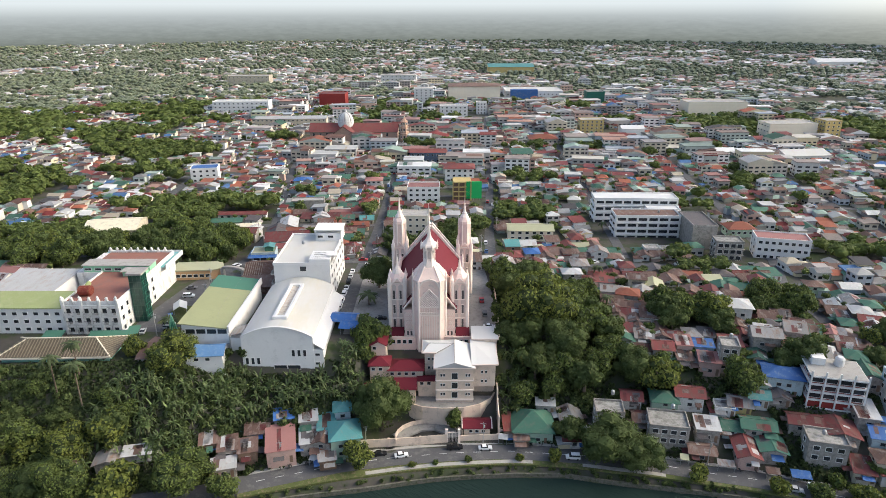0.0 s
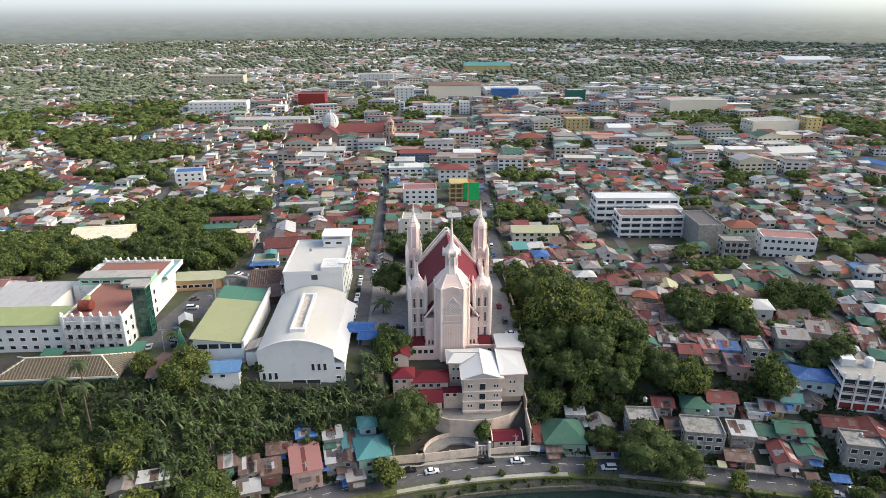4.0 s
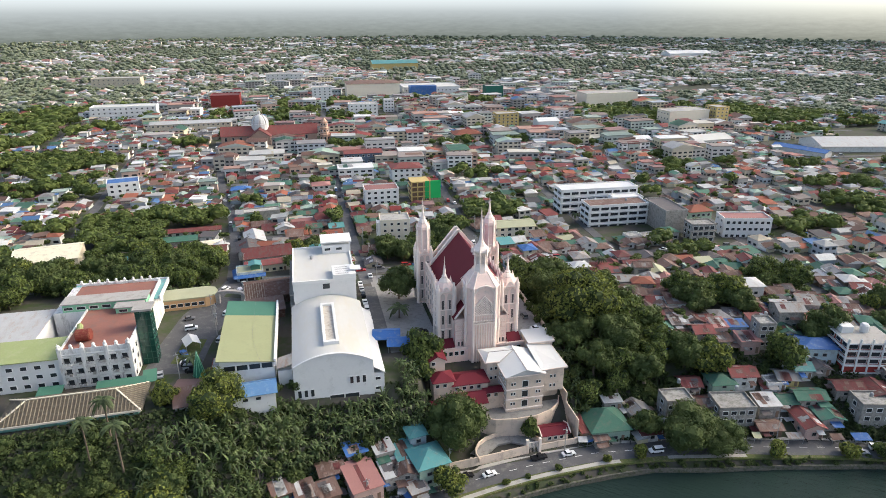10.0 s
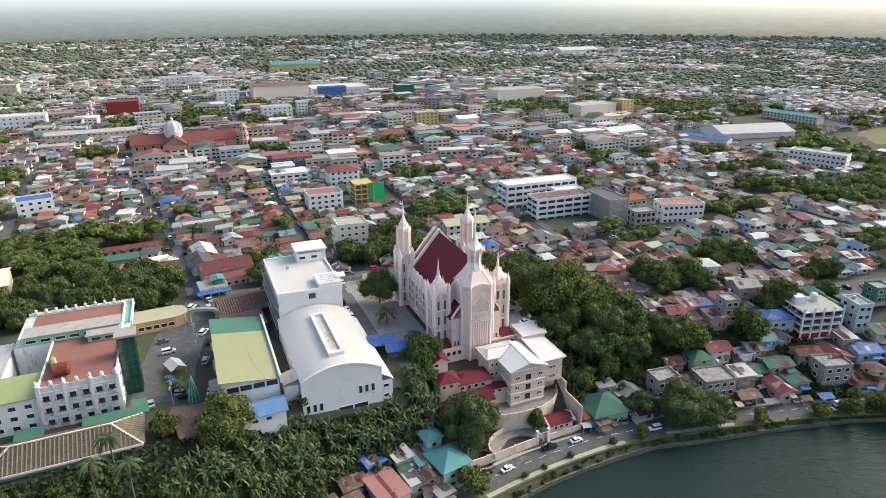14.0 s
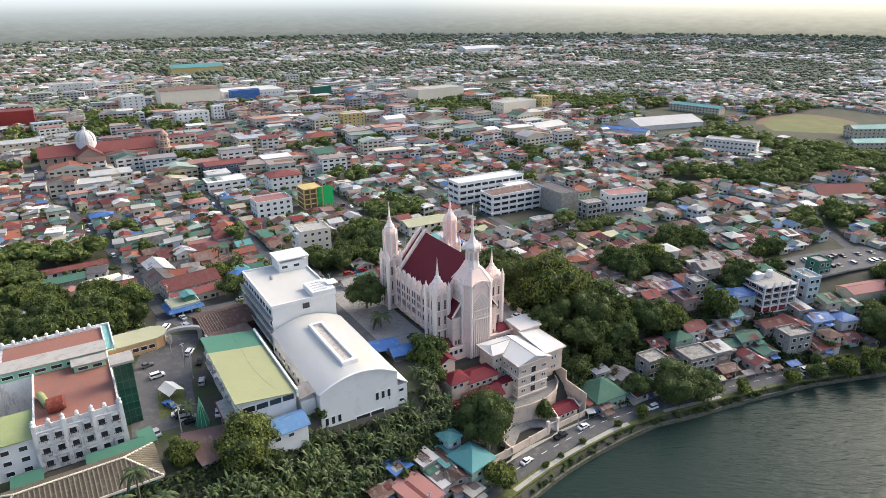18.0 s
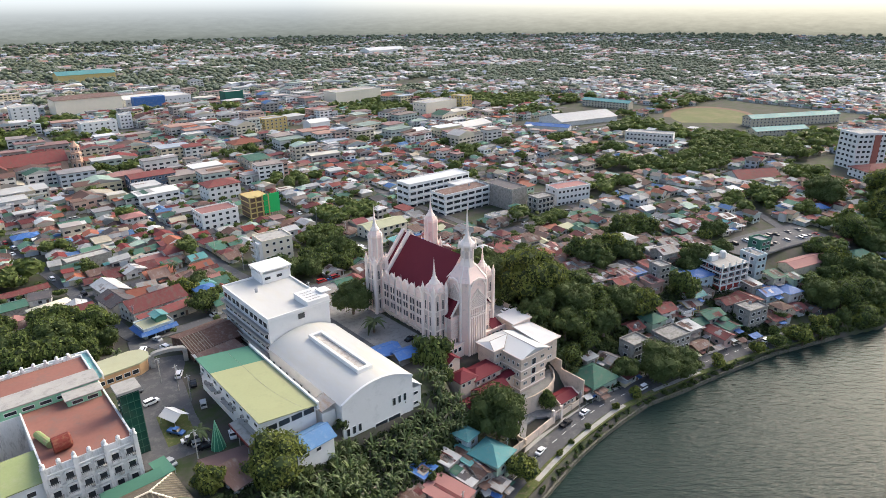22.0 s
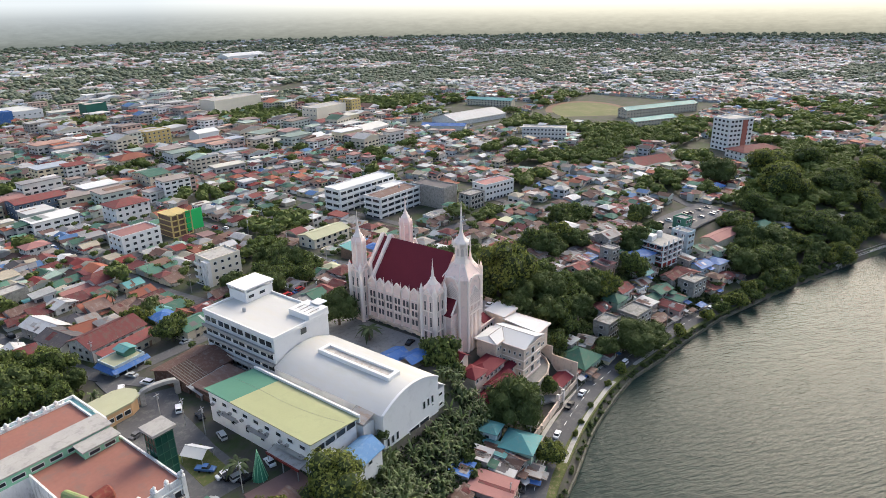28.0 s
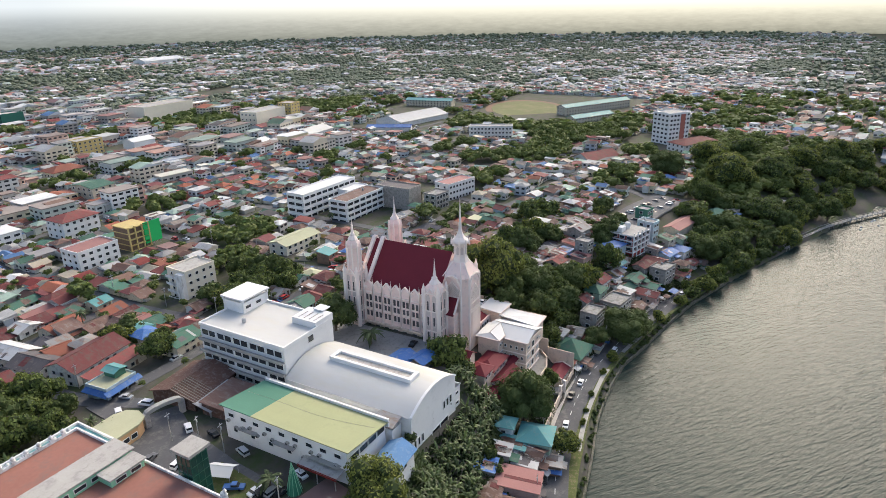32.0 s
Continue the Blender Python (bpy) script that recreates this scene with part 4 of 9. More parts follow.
wall_run("wall_panel", compound_wall, [(-28.0, 168.8), (-18, 169.6), (-8.0, 170.6), (0.2, 171.6)], 2.9, 0.35, beige)
wall_run("wall_panel", compound_wall, [(4.6, 172.2), (16.8, 172.8)], 2.0, 0.35, beige)
wall_run("wall_panel", compound_wall, [(17.2, 172.8), (17.4, 183.0), (17.6, 190.0)], 4.0, 0.35, beige)
wall_run("wall_panel", compound_wall, [(19.0, 200.0), (20.0, 222), (20.5, 275)], 2.4, 0.3, beige)
bm = bmesh.new()
for x in (0.4, 4.4):
    box(bm, x - 0.4, x + 0.4, 171.4, 172.3, -21, -15.4)
for k in range(8):
    box(bm, 0.9 + k * 0.45, 1.0 + k * 0.45, 171.8, 171.95, -20.4, -16.6)
box(bm, 0.8, 4.1, 171.75, 172.0, -16.7, -16.5)
part("gate", bm, pale, compound_wall)
drive = ribbon("driveway", [(2.4, 171.8), (1.5, 175.5), (-3, 178.2), (-8.5, 177.8), (-13, 174.5), (-16, 172.0)], 4.2, pave, 0.25, "curved grey paved driveway inside the wall", "driveway", z=-18.9)
bm = bmesh.new()
for k in range(10):
    a, b = math.pi * k / 10 + 0.3, math.pi * (k + 1) / 10 + 0.3
    beam(bm, (-5 + 11.0 * math.cos(a), 171.4 + 8.4 * math.sin(a), -18.2), (-5 + 11.0 * math.cos(b), 171.4 + 8.4 * math.sin(b), -18.2), 0.4, 1.8)
tagged(new("garden_wall", mesh_of("garden_wall", bm, beige)), "low curved beige wall along the driveway", "wall")
gatehouse = thing("gatehouse", "small beige gatehouse with maroon hipped roof", "gatehouse", 10.2, 176.2, -18.8)
bm = bmesh.new()
box(bm, -4.2, 4.2, -2.6, 2.6, -1, 2.8)
part("wall", bm, beige, gatehouse)
bm = bmesh.new()
gable_roof(bm, 8.4, 5.2, 2.8, 1.1, 0.5, 0.15, "x")
part("roof", bm, maroon, gatehouse)
bm = bmesh.new()
for s in (-1, 1):
    beam(bm, (s * 4.8, -3.1, 2.8), (s * 4.8, 0, 4.15), 0.3)
    beam(bm, (s * 4.8, 3.1, 2.8), (s * 4.8, 0, 4.15), 0.3)
part("coping", bm, pale, gatehouse)
windows(gatehouse, (-2, -2.68, 1.4), 0, 3, 2.0, 1, 1, 1.0, 1.0)


def red_block(x, y, z, w, d, h, rh, kind, label, along="x"):
    t = thing("compound_house", label, "house", x, y, z, 0, "maroon roofed houses below the church")
    bm = bmesh.new()
    if kind == "hip":
        box(bm, -w / 2, w / 2, -d / 2, d / 2, -3, h)
    else:
        gable_wall(bm, w, d, -3, h, rh * 0.96, along)
    part("wall", bm, beige, t)
    bm = bmesh.new()
    (hip_roof(bm, w, d, h, rh) if kind == "hip" else gable_roof(bm, w, d, h, rh, 0.6, 0.18, along))
    part("roof", bm, maroon, t)
    windows(t, (-w / 2 + 1.2, -d / 2 - 0.08, h - 1.4), 0, max(1, int((w - 1) / 2.4)), 2.4, 1, 1, 1.1, 1.1)
    windows(t, (-w / 2 - 0.08, d / 2 - 1.2, h - 1.4), -90, max(1, int((d - 1) / 2.6)), 2.6, 1, 1, 1.1, 1.1)


red_block(-22.2, 191.5, -8, 6.5, 6.0, 6.0, 1.8, "hip", "two storey beige house with maroon hipped roof")
red_block(-13.4, 192.0, -9, 11.5, 7.0, 5.2, 1.7, "hip", "beige hall with low maroon roof beside the annex")
red_block(-15.2, 185.5, -12, 10.5, 6.5, 5.2, 1.9, "gable", "beige house with maroon gabled roof on the slope")
red_block(-23.5, 185.0, -12, 6.0, 5.0, 4.2, 1.3, "gable", "small beige lean house with maroon roof")
red_block(-5.6, 188.0, -10, 7.0, 2.6, 3.6, 0.5, "gable", "narrow covered walk with maroon roof and beige walls")
red_block(-23.0, 198.0, -2, 5.0, 7.0, 4.6, 1.4, "gable", "small side porch with maroon gabled roof", "y")

# ---- hall, block and green roofed building ----
hall = thing("assembly_hall", "large white hall with white barrel roof and long roof vent", "hall", -56, 189, -3.2)
bm = bmesh.new()
arc = [(-12.0 + 24.0 * k / 16, 11.4 + 3.6 * (1 - ((k - 8) / 8) ** 2)) for k in range(17)]
prof = [(-12.0, -4.0)] + arc + [(12.0, -4.0)]
a = [bm.verts.new((u, 0, v)) for u, v in prof]
b = [bm.verts.new((u, 43, v - 0.25)) for u, v in prof]
k = len(prof)
for i in range(k):
    bm.faces.new((a[i], a[(i + 1) % k], b[(i + 1) % k], b[i]))
bm.faces.new(a)
bm.faces.new(b[::-1])
part("wall", bm, white, hall)
bm = bmesh.new()
rings = []
for j in range(15):
    yy = 0.5 + j * 3.03
    rings.append([bm.verts.new((u * 1.015, yy, v + (0.16 if j % 2 else 0.13))) for u, v in arc])
for ra, rb in zip(rings, rings[1:]):
    for i in range(16):
        bm.faces.new((ra[i], ra[i + 1], rb[i + 1], rb[i]))
part("barrel_roof", bm, roofwhite, hall, "white curved sheet roof with faint seams", True)
bm = bmesh.new()
rows_ = [[bm.verts.new((u, yy, v + dz)) for yy, dz in ((-0.3, 0.0), (-0.3, 0.5), (0.45, 0.5), (0.45, 0.0))] for u, v in arc]
for ra, rb in zip(rows_, rows_[1:]):
    for i in range(4):
        bm.faces.new((ra[i], ra[(i + 1) % 4], rb[(i + 1) % 4], rb[i]))
bm.faces.new(rows_[0])
bm.faces.new(rows_[-1])
part("front_coping", bm, white, hall)
bm = bmesh.new()
for x0, x1, y0, y1 in ((-2.4, -1.5, 6, 34), (1.5, 2.4, 6, 34), (-1.5, 1.5, 6, 7.2), (-1.5, 1.5, 32.8, 34)):
    box(bm, x0, x1, y0, y1, 14.6, 16.2)
part("vent_kerb", bm, white, hall)
bm = bmesh.new()
box(bm, -1.5, 1.5, 7.2, 32.8, 14.6, 15.5)
part("vent_sheet", bm, mat("weathered_vent", (0.5, 0.46, 0.4), 0.8, 0.2, 0.4, (0.35, 0.3, 0.25), 0.4), hall, "weathered brown vent sheet")
bm = bmesh.new()
box(bm, 12.0, 15.2, 0.2, 43, -4, 6.8)
slab(bm, [(12.0, 0.0, 9.3), (15.5, 0.0, 7.0), (15.5, 43, 7.0), (12.0, 43, 9.3)], 0.25)
part("side_aisle", bm, white, hall)
windows(hall, (-10.5, -0.08, 2.6), 0, 3, 1.9, 1, 1, 0.95, 2.4)
windows(hall, (5.2, -0.08, 5.6), 0, 3, 1.9, 1, 1, 0.95, 2.4)
windows(hall, (13.2, 0.1, 5.0), 0, 1, 1, 2, -3.4, 1.5, 0.9)
windows(hall, (0.5, -0.08, 0.2), 0, 2, 4.6, 1, 1, 4.2, 1.6)
windows(hall, (-12.08, 40, 7), -90, 9, 4.4, 1, 1, 1.6, 1.6)

block = thing("office_block", "white four storey office block with flat parapet roof", "building", -56, 249.5, 1.0)
bm = bmesh.new()
box(bm, -11, 11, -17.2, 17.5, -2, 15.8)
part("wall", bm, white, block)
bm = bmesh.new()
for x0, x1, y0, y1 in ((-11.2, 11.2, -17.5, -17.0), (-11.2, 11.2, 17.2, 17.7), (-11.2, -10.7, -17, 17.2), (10.7, 11.2, -17, 17.2)):
    box(bm, x0, x1, y0, y1, 15.8, 16.8)
part("parapet", bm, white, block)
bm = bmesh.new()
box(bm, -10.7, 10.7, -17.0, 17.2, 15.85, 16.15)
part("roof_deck", bm, roofwhite, block, "weathered white roof deck")
bm = bmesh.new()
box(bm, 0.5, 11.5, 10, 19, 15.8, 19.6)
box(bm, 0.0, 12.0, 9.5, 19.5, 20.6, 21.1)
for x in (0.5, 11.3):
    for y in (10, 18.8):
        box(bm, x - 0.3, x + 0.3, y - 0.3, y + 0.3, 19.6, 20.6)
part("penthouse", bm, white, block)
bm = bmesh.new()
box(bm, 3, 11.2, -17.4, -8, 15.8, 18.2)
box(bm, 3.4, 10.8, -17.0, -8.4, 17.4, 17.6)
box(bm, 9.5, 13.2, -15, -11, 18.6, 18.9)
part("stair_head", bm, white, block)
bm = bmesh.new()
for j in range(4):
    beam(bm, (4.0, -16 + j * 2, 18.0), (8.6, -16 + j * 2, 18.0), 0.5, 0.4)
beam(bm, (4.2, -16.5, 17.9), (4.2, -8.6, 17.9), 0.5, 0.4)
beam(bm, (8.2, -16.5, 17.9), (8.2, -8.6, 17.9), 0.5, 0.4)
part("pipework", bm, concrete, block)
for j in range(4):
    bm = bmesh.new()
    z = 0.6 + j * 4.0
    box(bm, -12.5, -11.0, -17.0, 17.3, z - 1.2, z - 0.9)
    box(bm, -12.5, -12.3, -17.0, 17.3, z - 0.9, z - 0.2)
    part("sun_ledge", bm, lightcon, block)
    for i in range(5):
        for q in (-1.55, 1.55):
            ob = new("window", window_mesh(2.7, 1.9))
            ob.parent = block
            ob.matrix_basis = pose(-11.08, -13.4 + i * 6.8 + q, z + 1.3, 0, 0, -90)
windows(block, (0.5, -17.28, 14.2), 0, 1, 1, 1, 1, 2.4, 2.0)
windows(block, (2.5, 9.9, 18.0), 0, 2, 4.5, 1, 1, 2.2, 1.0)
windows(block, (11.08, -14, 2), 90, 6, 5.4, 4, 4.0, 2.2, 1.6)

green_hall = thing("gymnasium", "white hall with olive and dark green sheet roof", "hall", -81, 213.5, 1.6)
bm = bmesh.new()
pts = [(-8.0, -3), (7.6, -3), (7.6, 7.8), (-8.0, 9.7)]
a = [bm.verts.new((u, -20, v)) for u, v in pts]
b = [bm.verts.new((u, 20.6, v)) for u, v in pts]
for i in range(4):
    bm.faces.new((a[i], a[(i + 1) % 4], b[(i + 1) % 4], b[i]))
bm.faces.new(a)
bm.faces.new(b[::-1])
part("wall", bm, white, green_hall)
bm = bmesh.new()
slab(bm, [(-8.8, -21, 10.05), (8.0, -21, 8.1), (8.0, 10.0, 8.1), (-8.8, 10.0, 10.05)], 0.25)
part("olive_roof", bm, olive, green_hall, "pale olive sheet roof")
bm = bmesh.new()
slab(bm, [(-8.8, 10.0, 10.06), (8.0, 10.0, 8.11), (8.0, 21.3, 8.11), (-8.8, 21.3, 10.06)], 0.25)
part("green_roof", bm, darkgreen, green_hall, "dark green sheet roof")
bm = bmesh.new()
box(bm, 7.7, 8.3, -21, 21, 6.5, 8.9)
part("east_parapet", bm, white, green_hall)
windows(green_hall, (-5.2, -20.08, 6.6), 0, 4, 3.6, 1, 1, 3.1, 1.7)
windows(green_hall, (-8.08, 18, 7.3), -90, 9, 4.4, 1, 1, 1.9, 1.1)
windows(green_hall, (-8.08, 17, 3.0), -90, 6, 6.2, 1, 1, 1.4, 1.2)
for k in range(15):
    bm = bmesh.new()
    y, z = 19 - k * 2.55, 5.3 - 1.5 * ((k * 7) % 3 == 1) - 0.9 * (k % 4 == 2)
    box(bm, -8.75, -8.0, y - 0.45, y + 0.45, z, z + 0.6)
    box(bm, -8.8, -8.74, y - 0.3, y + 0.3, z + 0.08, z + 0.5, 1)
    part("air_conditioner", bm, [lightcon, darkmetal], green_hall)
for y0, y1 in ((-18, -9), (-4, 3), (9, 15)):
    bm = bmesh.new()
    box(bm, -9.4, -8.0, y0, y1, 4.6, 4.75)
    part("window_ledge", bm, lightcon, green_hall)
bm = bmesh.new()
slab(bm, [(-11.5, -19, 3.6), (-8.0, -19, 4.0), (-8.0, -7, 4.0), (-11.5, -7, 3.6)], 0.2)
box(bm, -11.5, -11.35, -19, -7, 3.0, 3.7, 1)
for y in (-18.5, -13, -7.5):
    box(bm, -11.4, -11.2, y - 0.1, y + 0.1, -1, 3.5)
part("entrance_canopy", bm, [lightcon, paint_red], green_hall)
bm = bmesh.new()
for k in range(16):
    (xa, ya), (xb, yb) = [(0.4 + 0.3 * math.sin(5 * f) + (0 if f < 0.5 else 11 * (f - 0.5) ** 1.6), 20 - 40 * f) for f in (k / 16, (k + 1) / 16)]
    beam(bm, (xa, ya, 9.08 - 0.116 * xa), (xb, yb, 9.08 - 0.116 * xb), 0.035)
part("roof_cable", bm, concrete, green_hall, "thin grey cable lying over the roof")

blue_shed = thing("blue_roof_shed", "small white building with faded blue gabled roof", "shed", -80.5, 188.0, 1.0, 4)
bm = bmesh.new()
gable_wall(bm, 14, 7, -5, 3.4, 1.7, "x")
part("wall", bm, white, blue_shed)
bm = bmesh.new()
gable_roof(bm, 14, 7, 3.4, 1.8, 0.7, 0.15, "x")
part("roof", bm, mat("faded_blue_sheet", (0.12, 0.24, 0.43), 0.8, 0.15, 0.3, (0.2, 0.3, 0.43), 0.3), blue_shed)
windows(blue_shed, (-5, -3.58, 1.6), 0, 3, 3.6, 1, 1, 1.4, 1.0)
grey_link = thing("lean_to", "grey sheet lean-to between the two white halls", "shed", -70.5, 193, -1)
bm = bmesh.new()
box(bm, -1.9, 2.2, -1, 5, -4, 7.5)
slab(bm, [(-2.1, -1.3, 8.4), (2.3, -1.3, 9.6), (2.3, 5.3, 9.6), (-2.1, 5.3, 8.4)], 0.2, 1)
part("body", bm, [white, ROOFS["grey"]], grey_link)

for bx, by, s_ in ((-37.0, 212.5, 1.0), (-33.5, 206.5, 0.85)):
    t = thing("blue_canopy", "bright blue tarpaulin canopy on steel posts", "canopy", bx, by, 1.4, -8, "blue canopies")
    bm = bmesh.new()
    gable_roof(bm, 9 * s_, 7.5 * s_, 2.8, 1.3, 0.3, 0.08, "x")
    part("canopy_sheet", bm, ROOFS["blue"], t)
    for i in (-1, 1):
        for j in (-1, 1):
            bm = bmesh.new()
            box(bm, i * 4.2 * s_ - 0.06, i * 4.2 * s_ + 0.06, j * 3.4 * s_ - 0.06, j * 3.4 * s_ + 0.06, -0.6, 2.8)
            part("post", bm, steel, t)

# ---- white and green complex ----
hotel = thing("school_building", "grimy white building with terracotta roof decks and mint trim", "building", -125, 229, 1.0)
bm = bmesh.new()
box(bm, -9.6, 9.6, -24.5, 26, -4, 12.4)
part("wall", bm, grime, hotel)
bm = bmesh.new()
box(bm, -9.2, 9.2, -24.1, 4.0, 12.4, 12.65)
box(bm, -17.0, 9.2, 10.4, 25.6, 12.4, 12.65)
part("roof_deck", bm, terracotta, hotel, "faded terracotta roof deck")
bm = bmesh.new()
for x0, x1, y0, y1 in ((-9.6, 9.6, -24.6, -24.2), (9.2, 9.6, -24.2, 25.6), (-17.2, 9.6, 25.6, 26.0), (-9.6, -9.2, -24.2, 3.8)):
    box(bm, x0, x1, y0, y1, 12.4, 13.3)
part("parapet", bm, grime, hotel)
for k in range(16):
    bm = bmesh.new()
    x, y = (-17 + k * 2.9, 25.9) if k < 9 else (-9.4 + (k - 9) * 3.1, -24.4)
    box(bm, x - 0.5, x + 0.5, y - 0.35, y + 0.35, 13.3, 13.8)
    lathe(bm, x, y, [(0.25, 13.8), (0.5, 14.1), (0.5, 14.5), (0.15, 14.9)], 8)
    part("finial", bm, grime, hotel)
bm = bmesh.new()
box(bm, -20, 11.5, 26.0, 29.2, 11.2, 11.6)
box(bm, 9.6, 11.5, 12, 26.0, 11.2, 11.6)
part("cornice_deck", bm, mat("teal_deck", (0.16, 0.36, 0.36), 0.85, 0.2, 0.4, (0.3, 0.36, 0.34), 0.35), hotel, "weathered teal cornice deck")
bm = bmesh.new()
box(bm, -20, 11.9, 29.2, 29.6, 10.4, 12.3)
box(bm, 11.5, 11.9, 12, 29.2, 10.4, 12.3)
part("cornice_rim", bm, white, hotel)
for k in range(8):
    bm = bmesh.new()
    x = -17 + k * 3.6
    box(bm, x - 0.7, x + 0.7, 27.0, 28.0, 11.6, 12.4)
    lathe(bm, x, 27.5, [(0.3, 12.4), (0.45, 12.8), (0.1, 13.3)], 8)
    part("roof_urn", bm, grime, hotel)
bm = bmesh.new()
box(bm, -20, -9.6, 4.0, 26, -4, 12.4)
part("rear_wing", bm, grime, hotel)
bm = bmesh.new()
box(bm, -17, 9.0, 4.2, 10.2, 12.4, 15.2)
box(bm, 0.5, 8.5, -0.5, 4.2, 12.4, 14.6)
part("clerestory", bm, mint, hotel, "mint green rooftop clerestory")
bm = bmesh.new()
box(bm, -17.5, 9.5, 3.6, 10.8, 15.2, 15.5)
box(bm, 0.0, 9.0, -1.1, 3.6, 14.6, 14.9)
part("clerestory_roof", bm, lightcon, hotel)
windows(hotel, (-15.2, 4.12, 13.7), 0, 6, 3.9, 1, 1, 2.6, 0.9)
windows(hotel, (2.8, -0.58, 13.5), 0, 2, 3.6, 1, 1, 2.4, 0.9)
windows(hotel, (-8.0, -24.58, 2.2), 0, 6, 3.2, 3, 3.7, 1.5, 1.7)
windows(hotel, (9.68, -22, 2.2), 90, 7, 4.2, 3, 3.7, 1.5, 1.7)
for i in range(6):
    for j in range(3):
        bm = bmesh.new()
        x, z = -8.0 + i * 3.2, 1.0 + j * 3.7
        box(bm, x - 1.1, x + 1.1, -25.3, -24.5, z - 0.2, z)
        box(bm, x - 1.1, x + 1.1, -25.3, -25.2, z, z + 0.5)
        part("balcony", bm, grime, hotel)
        bm = bmesh.new()
        box(bm, x - 1.2, x + 1.2, -25.0, -24.5, z + 2.3, z + 2.5)
        part("window_hood", bm, grime, hotel)
        if (i + j) % 2:
            bm = bmesh.new()
            box(bm, x + 0.2, x + 1.0, -25.6, -25.0, z + 0.1, z + 0.7)
            part("air_conditioner", bm, lightcon, hotel)
for x in (-9.6, -3.2, 3.2, 9.6):
    bm = bmesh.new()
    box(bm, x - 0.5, x + 0.5, -25.0, -24.5, -4, 13.6)
    lathe(bm, x, -24.75, [(0.5, 13.6), (0.62, 13.9), (0.3, 14.4), (0.45, 14.9), (0.05, 15.5)], 8)
    part("pilaster", bm, grime, hotel)
for i in range(6):
    for j in range(3):
        # pale arched surround over each opening
        bm = bmesh.new()
        x, z = -8.0 + i * 3.2, 1.9 + j * 3.7
        pts = [(x + 1.25 * math.cos(a * math.pi / 8), z + 1.0 + 0.75 * math.sin(a * math.pi / 8)) for a in range(9)]
        for (xa, za), (xb, zb) in zip(pts, pts[1:]):
            beam(bm, (xa, -24.72, za), (xb, -24.72, zb), 0.22, 0.2)
        for e in (-1.25, 1.25):
            beam(bm, (x + e, -24.72, z - 1.3), (x + e, -24.72, z + 1.0), 0.2)
        part("window_arch", bm, white, hotel)
        bm = bmesh.new()
        for q in range(6):
            box(bm, x - 1.0 + q * 0.4 - 0.04, x - 1.0 + q * 0.4 + 0.04, -25.32, -25.24, z - 0.4, z + 0.15)
        box(bm, x - 1.1, x + 1.1, -25.34, -25.22, z + 0.15, z + 0.23)
        part("balcony_rail", bm, darkmetal, hotel)
for j in range(4):
    bm = bmesh.new()
    box(bm, -9.6, 9.6, -24.85, -24.5, 0.3 + j * 3.7, 0.6 + j * 3.7)
    part("floor_band", bm, white, hotel)
bm = bmesh.new()
lathe(bm, 0, 0, [(1.9, 0), (2.0, 0.1), (2.0, 3.6), (1.7, 4.0)], 16)
for v in bm.verts:
    v.co = Vector((v.co.z - 2.0 + -4.2, v.co.y * 0.95 - 18.5 + v.co.z * 0.1, 14.6 + v.co.x * 0.95))
part("water_tank", bm, mat("rusted_tank", (0.19, 0.04, 0.03), 0.7, 0.2, 0.6, (0.2, 0.08, 0.05), 0.4), hotel, "rusty red water tank lying on the roof")
bm = bmesh.new()
lathe(bm, 0, 0, [(0.95, 0), (0.95, 6.5), (0.6, 6.9)], 12)
for v in bm.verts:
    v.co = Vector((-6.2 + v.co.y - 0.25 * v.co.z, -16 + v.co.z, 13.6 + v.co.x))
part("green_tank", bm, mat("mossy_tank", (0.24, 0.3, 0.12), 0.8, 0.25, 0.6, (0.35, 0.25, 0.15), 0.4), hotel, "mossy green tank lying on the roof")
glass_tower = thing("glass_lift_tower", "dark green glass lift tower with flat cap", "tower", -112.8, 216.5, 1.0)
bm = bmesh.new()
box(bm, -2.2, 2.2, -2.2, 2.2, -3, 19.2)
part("core", bm, greenglass, glass_tower)
bm = bmesh.new()
for j in range(9):
    box(bm, -2.28, 2.28, -2.28, 2.28, j * 2.3, j * 2.3 + 0.14)
for x in (-2.2, -0.75, 0.75, 2.2):
    for y in (-2.28, 2.2):
        box(bm, x - 0.06, x + 0.06, y, y + 0.08, -3, 19.2)
    for xx in (-2.28, 2.2):
        box(bm, xx, xx + 0.08, x - 0.06, x + 0.06, -3, 19.2)
part("mullion", bm, mat("mullion_green", (0.03, 0.1, 0.07), 0.6, 0.1), glass_tower)
bm = bmesh.new()
box(bm, -2.9, 2.9, -2.9, 2.9, 19.2, 19.9)
part("cap", bm, lightcon, glass_tower)
west = thing("dormitory_wing", "long white wing with olive roof and window rows", "building", -152, 216, 1.0)
bm = bmesh.new()
box(bm, -18, 17.4, -11, -1, -4, 10.5)
part("front_wall", bm, white, west)
bm = bmesh.new()
slab(bm, [(-18.4, -11.6, 10.6), (17.4, -11.6, 10.6), (17.4, -0.6, 12.4), (-18.4, -0.6, 12.4)], 0.25)
part("olive_roof", bm, mat("olive_sheet_old", (0.27, 0.31, 0.14), 0.7, 0.15, 0.2, (0.33, 0.35, 0.2), 0.3), west)
bm = bmesh.new()
box(bm, -18, 6, -0.6, 22, -4, 10.8)
part("rear_wall", bm, white, west)
bm = bmesh.new()
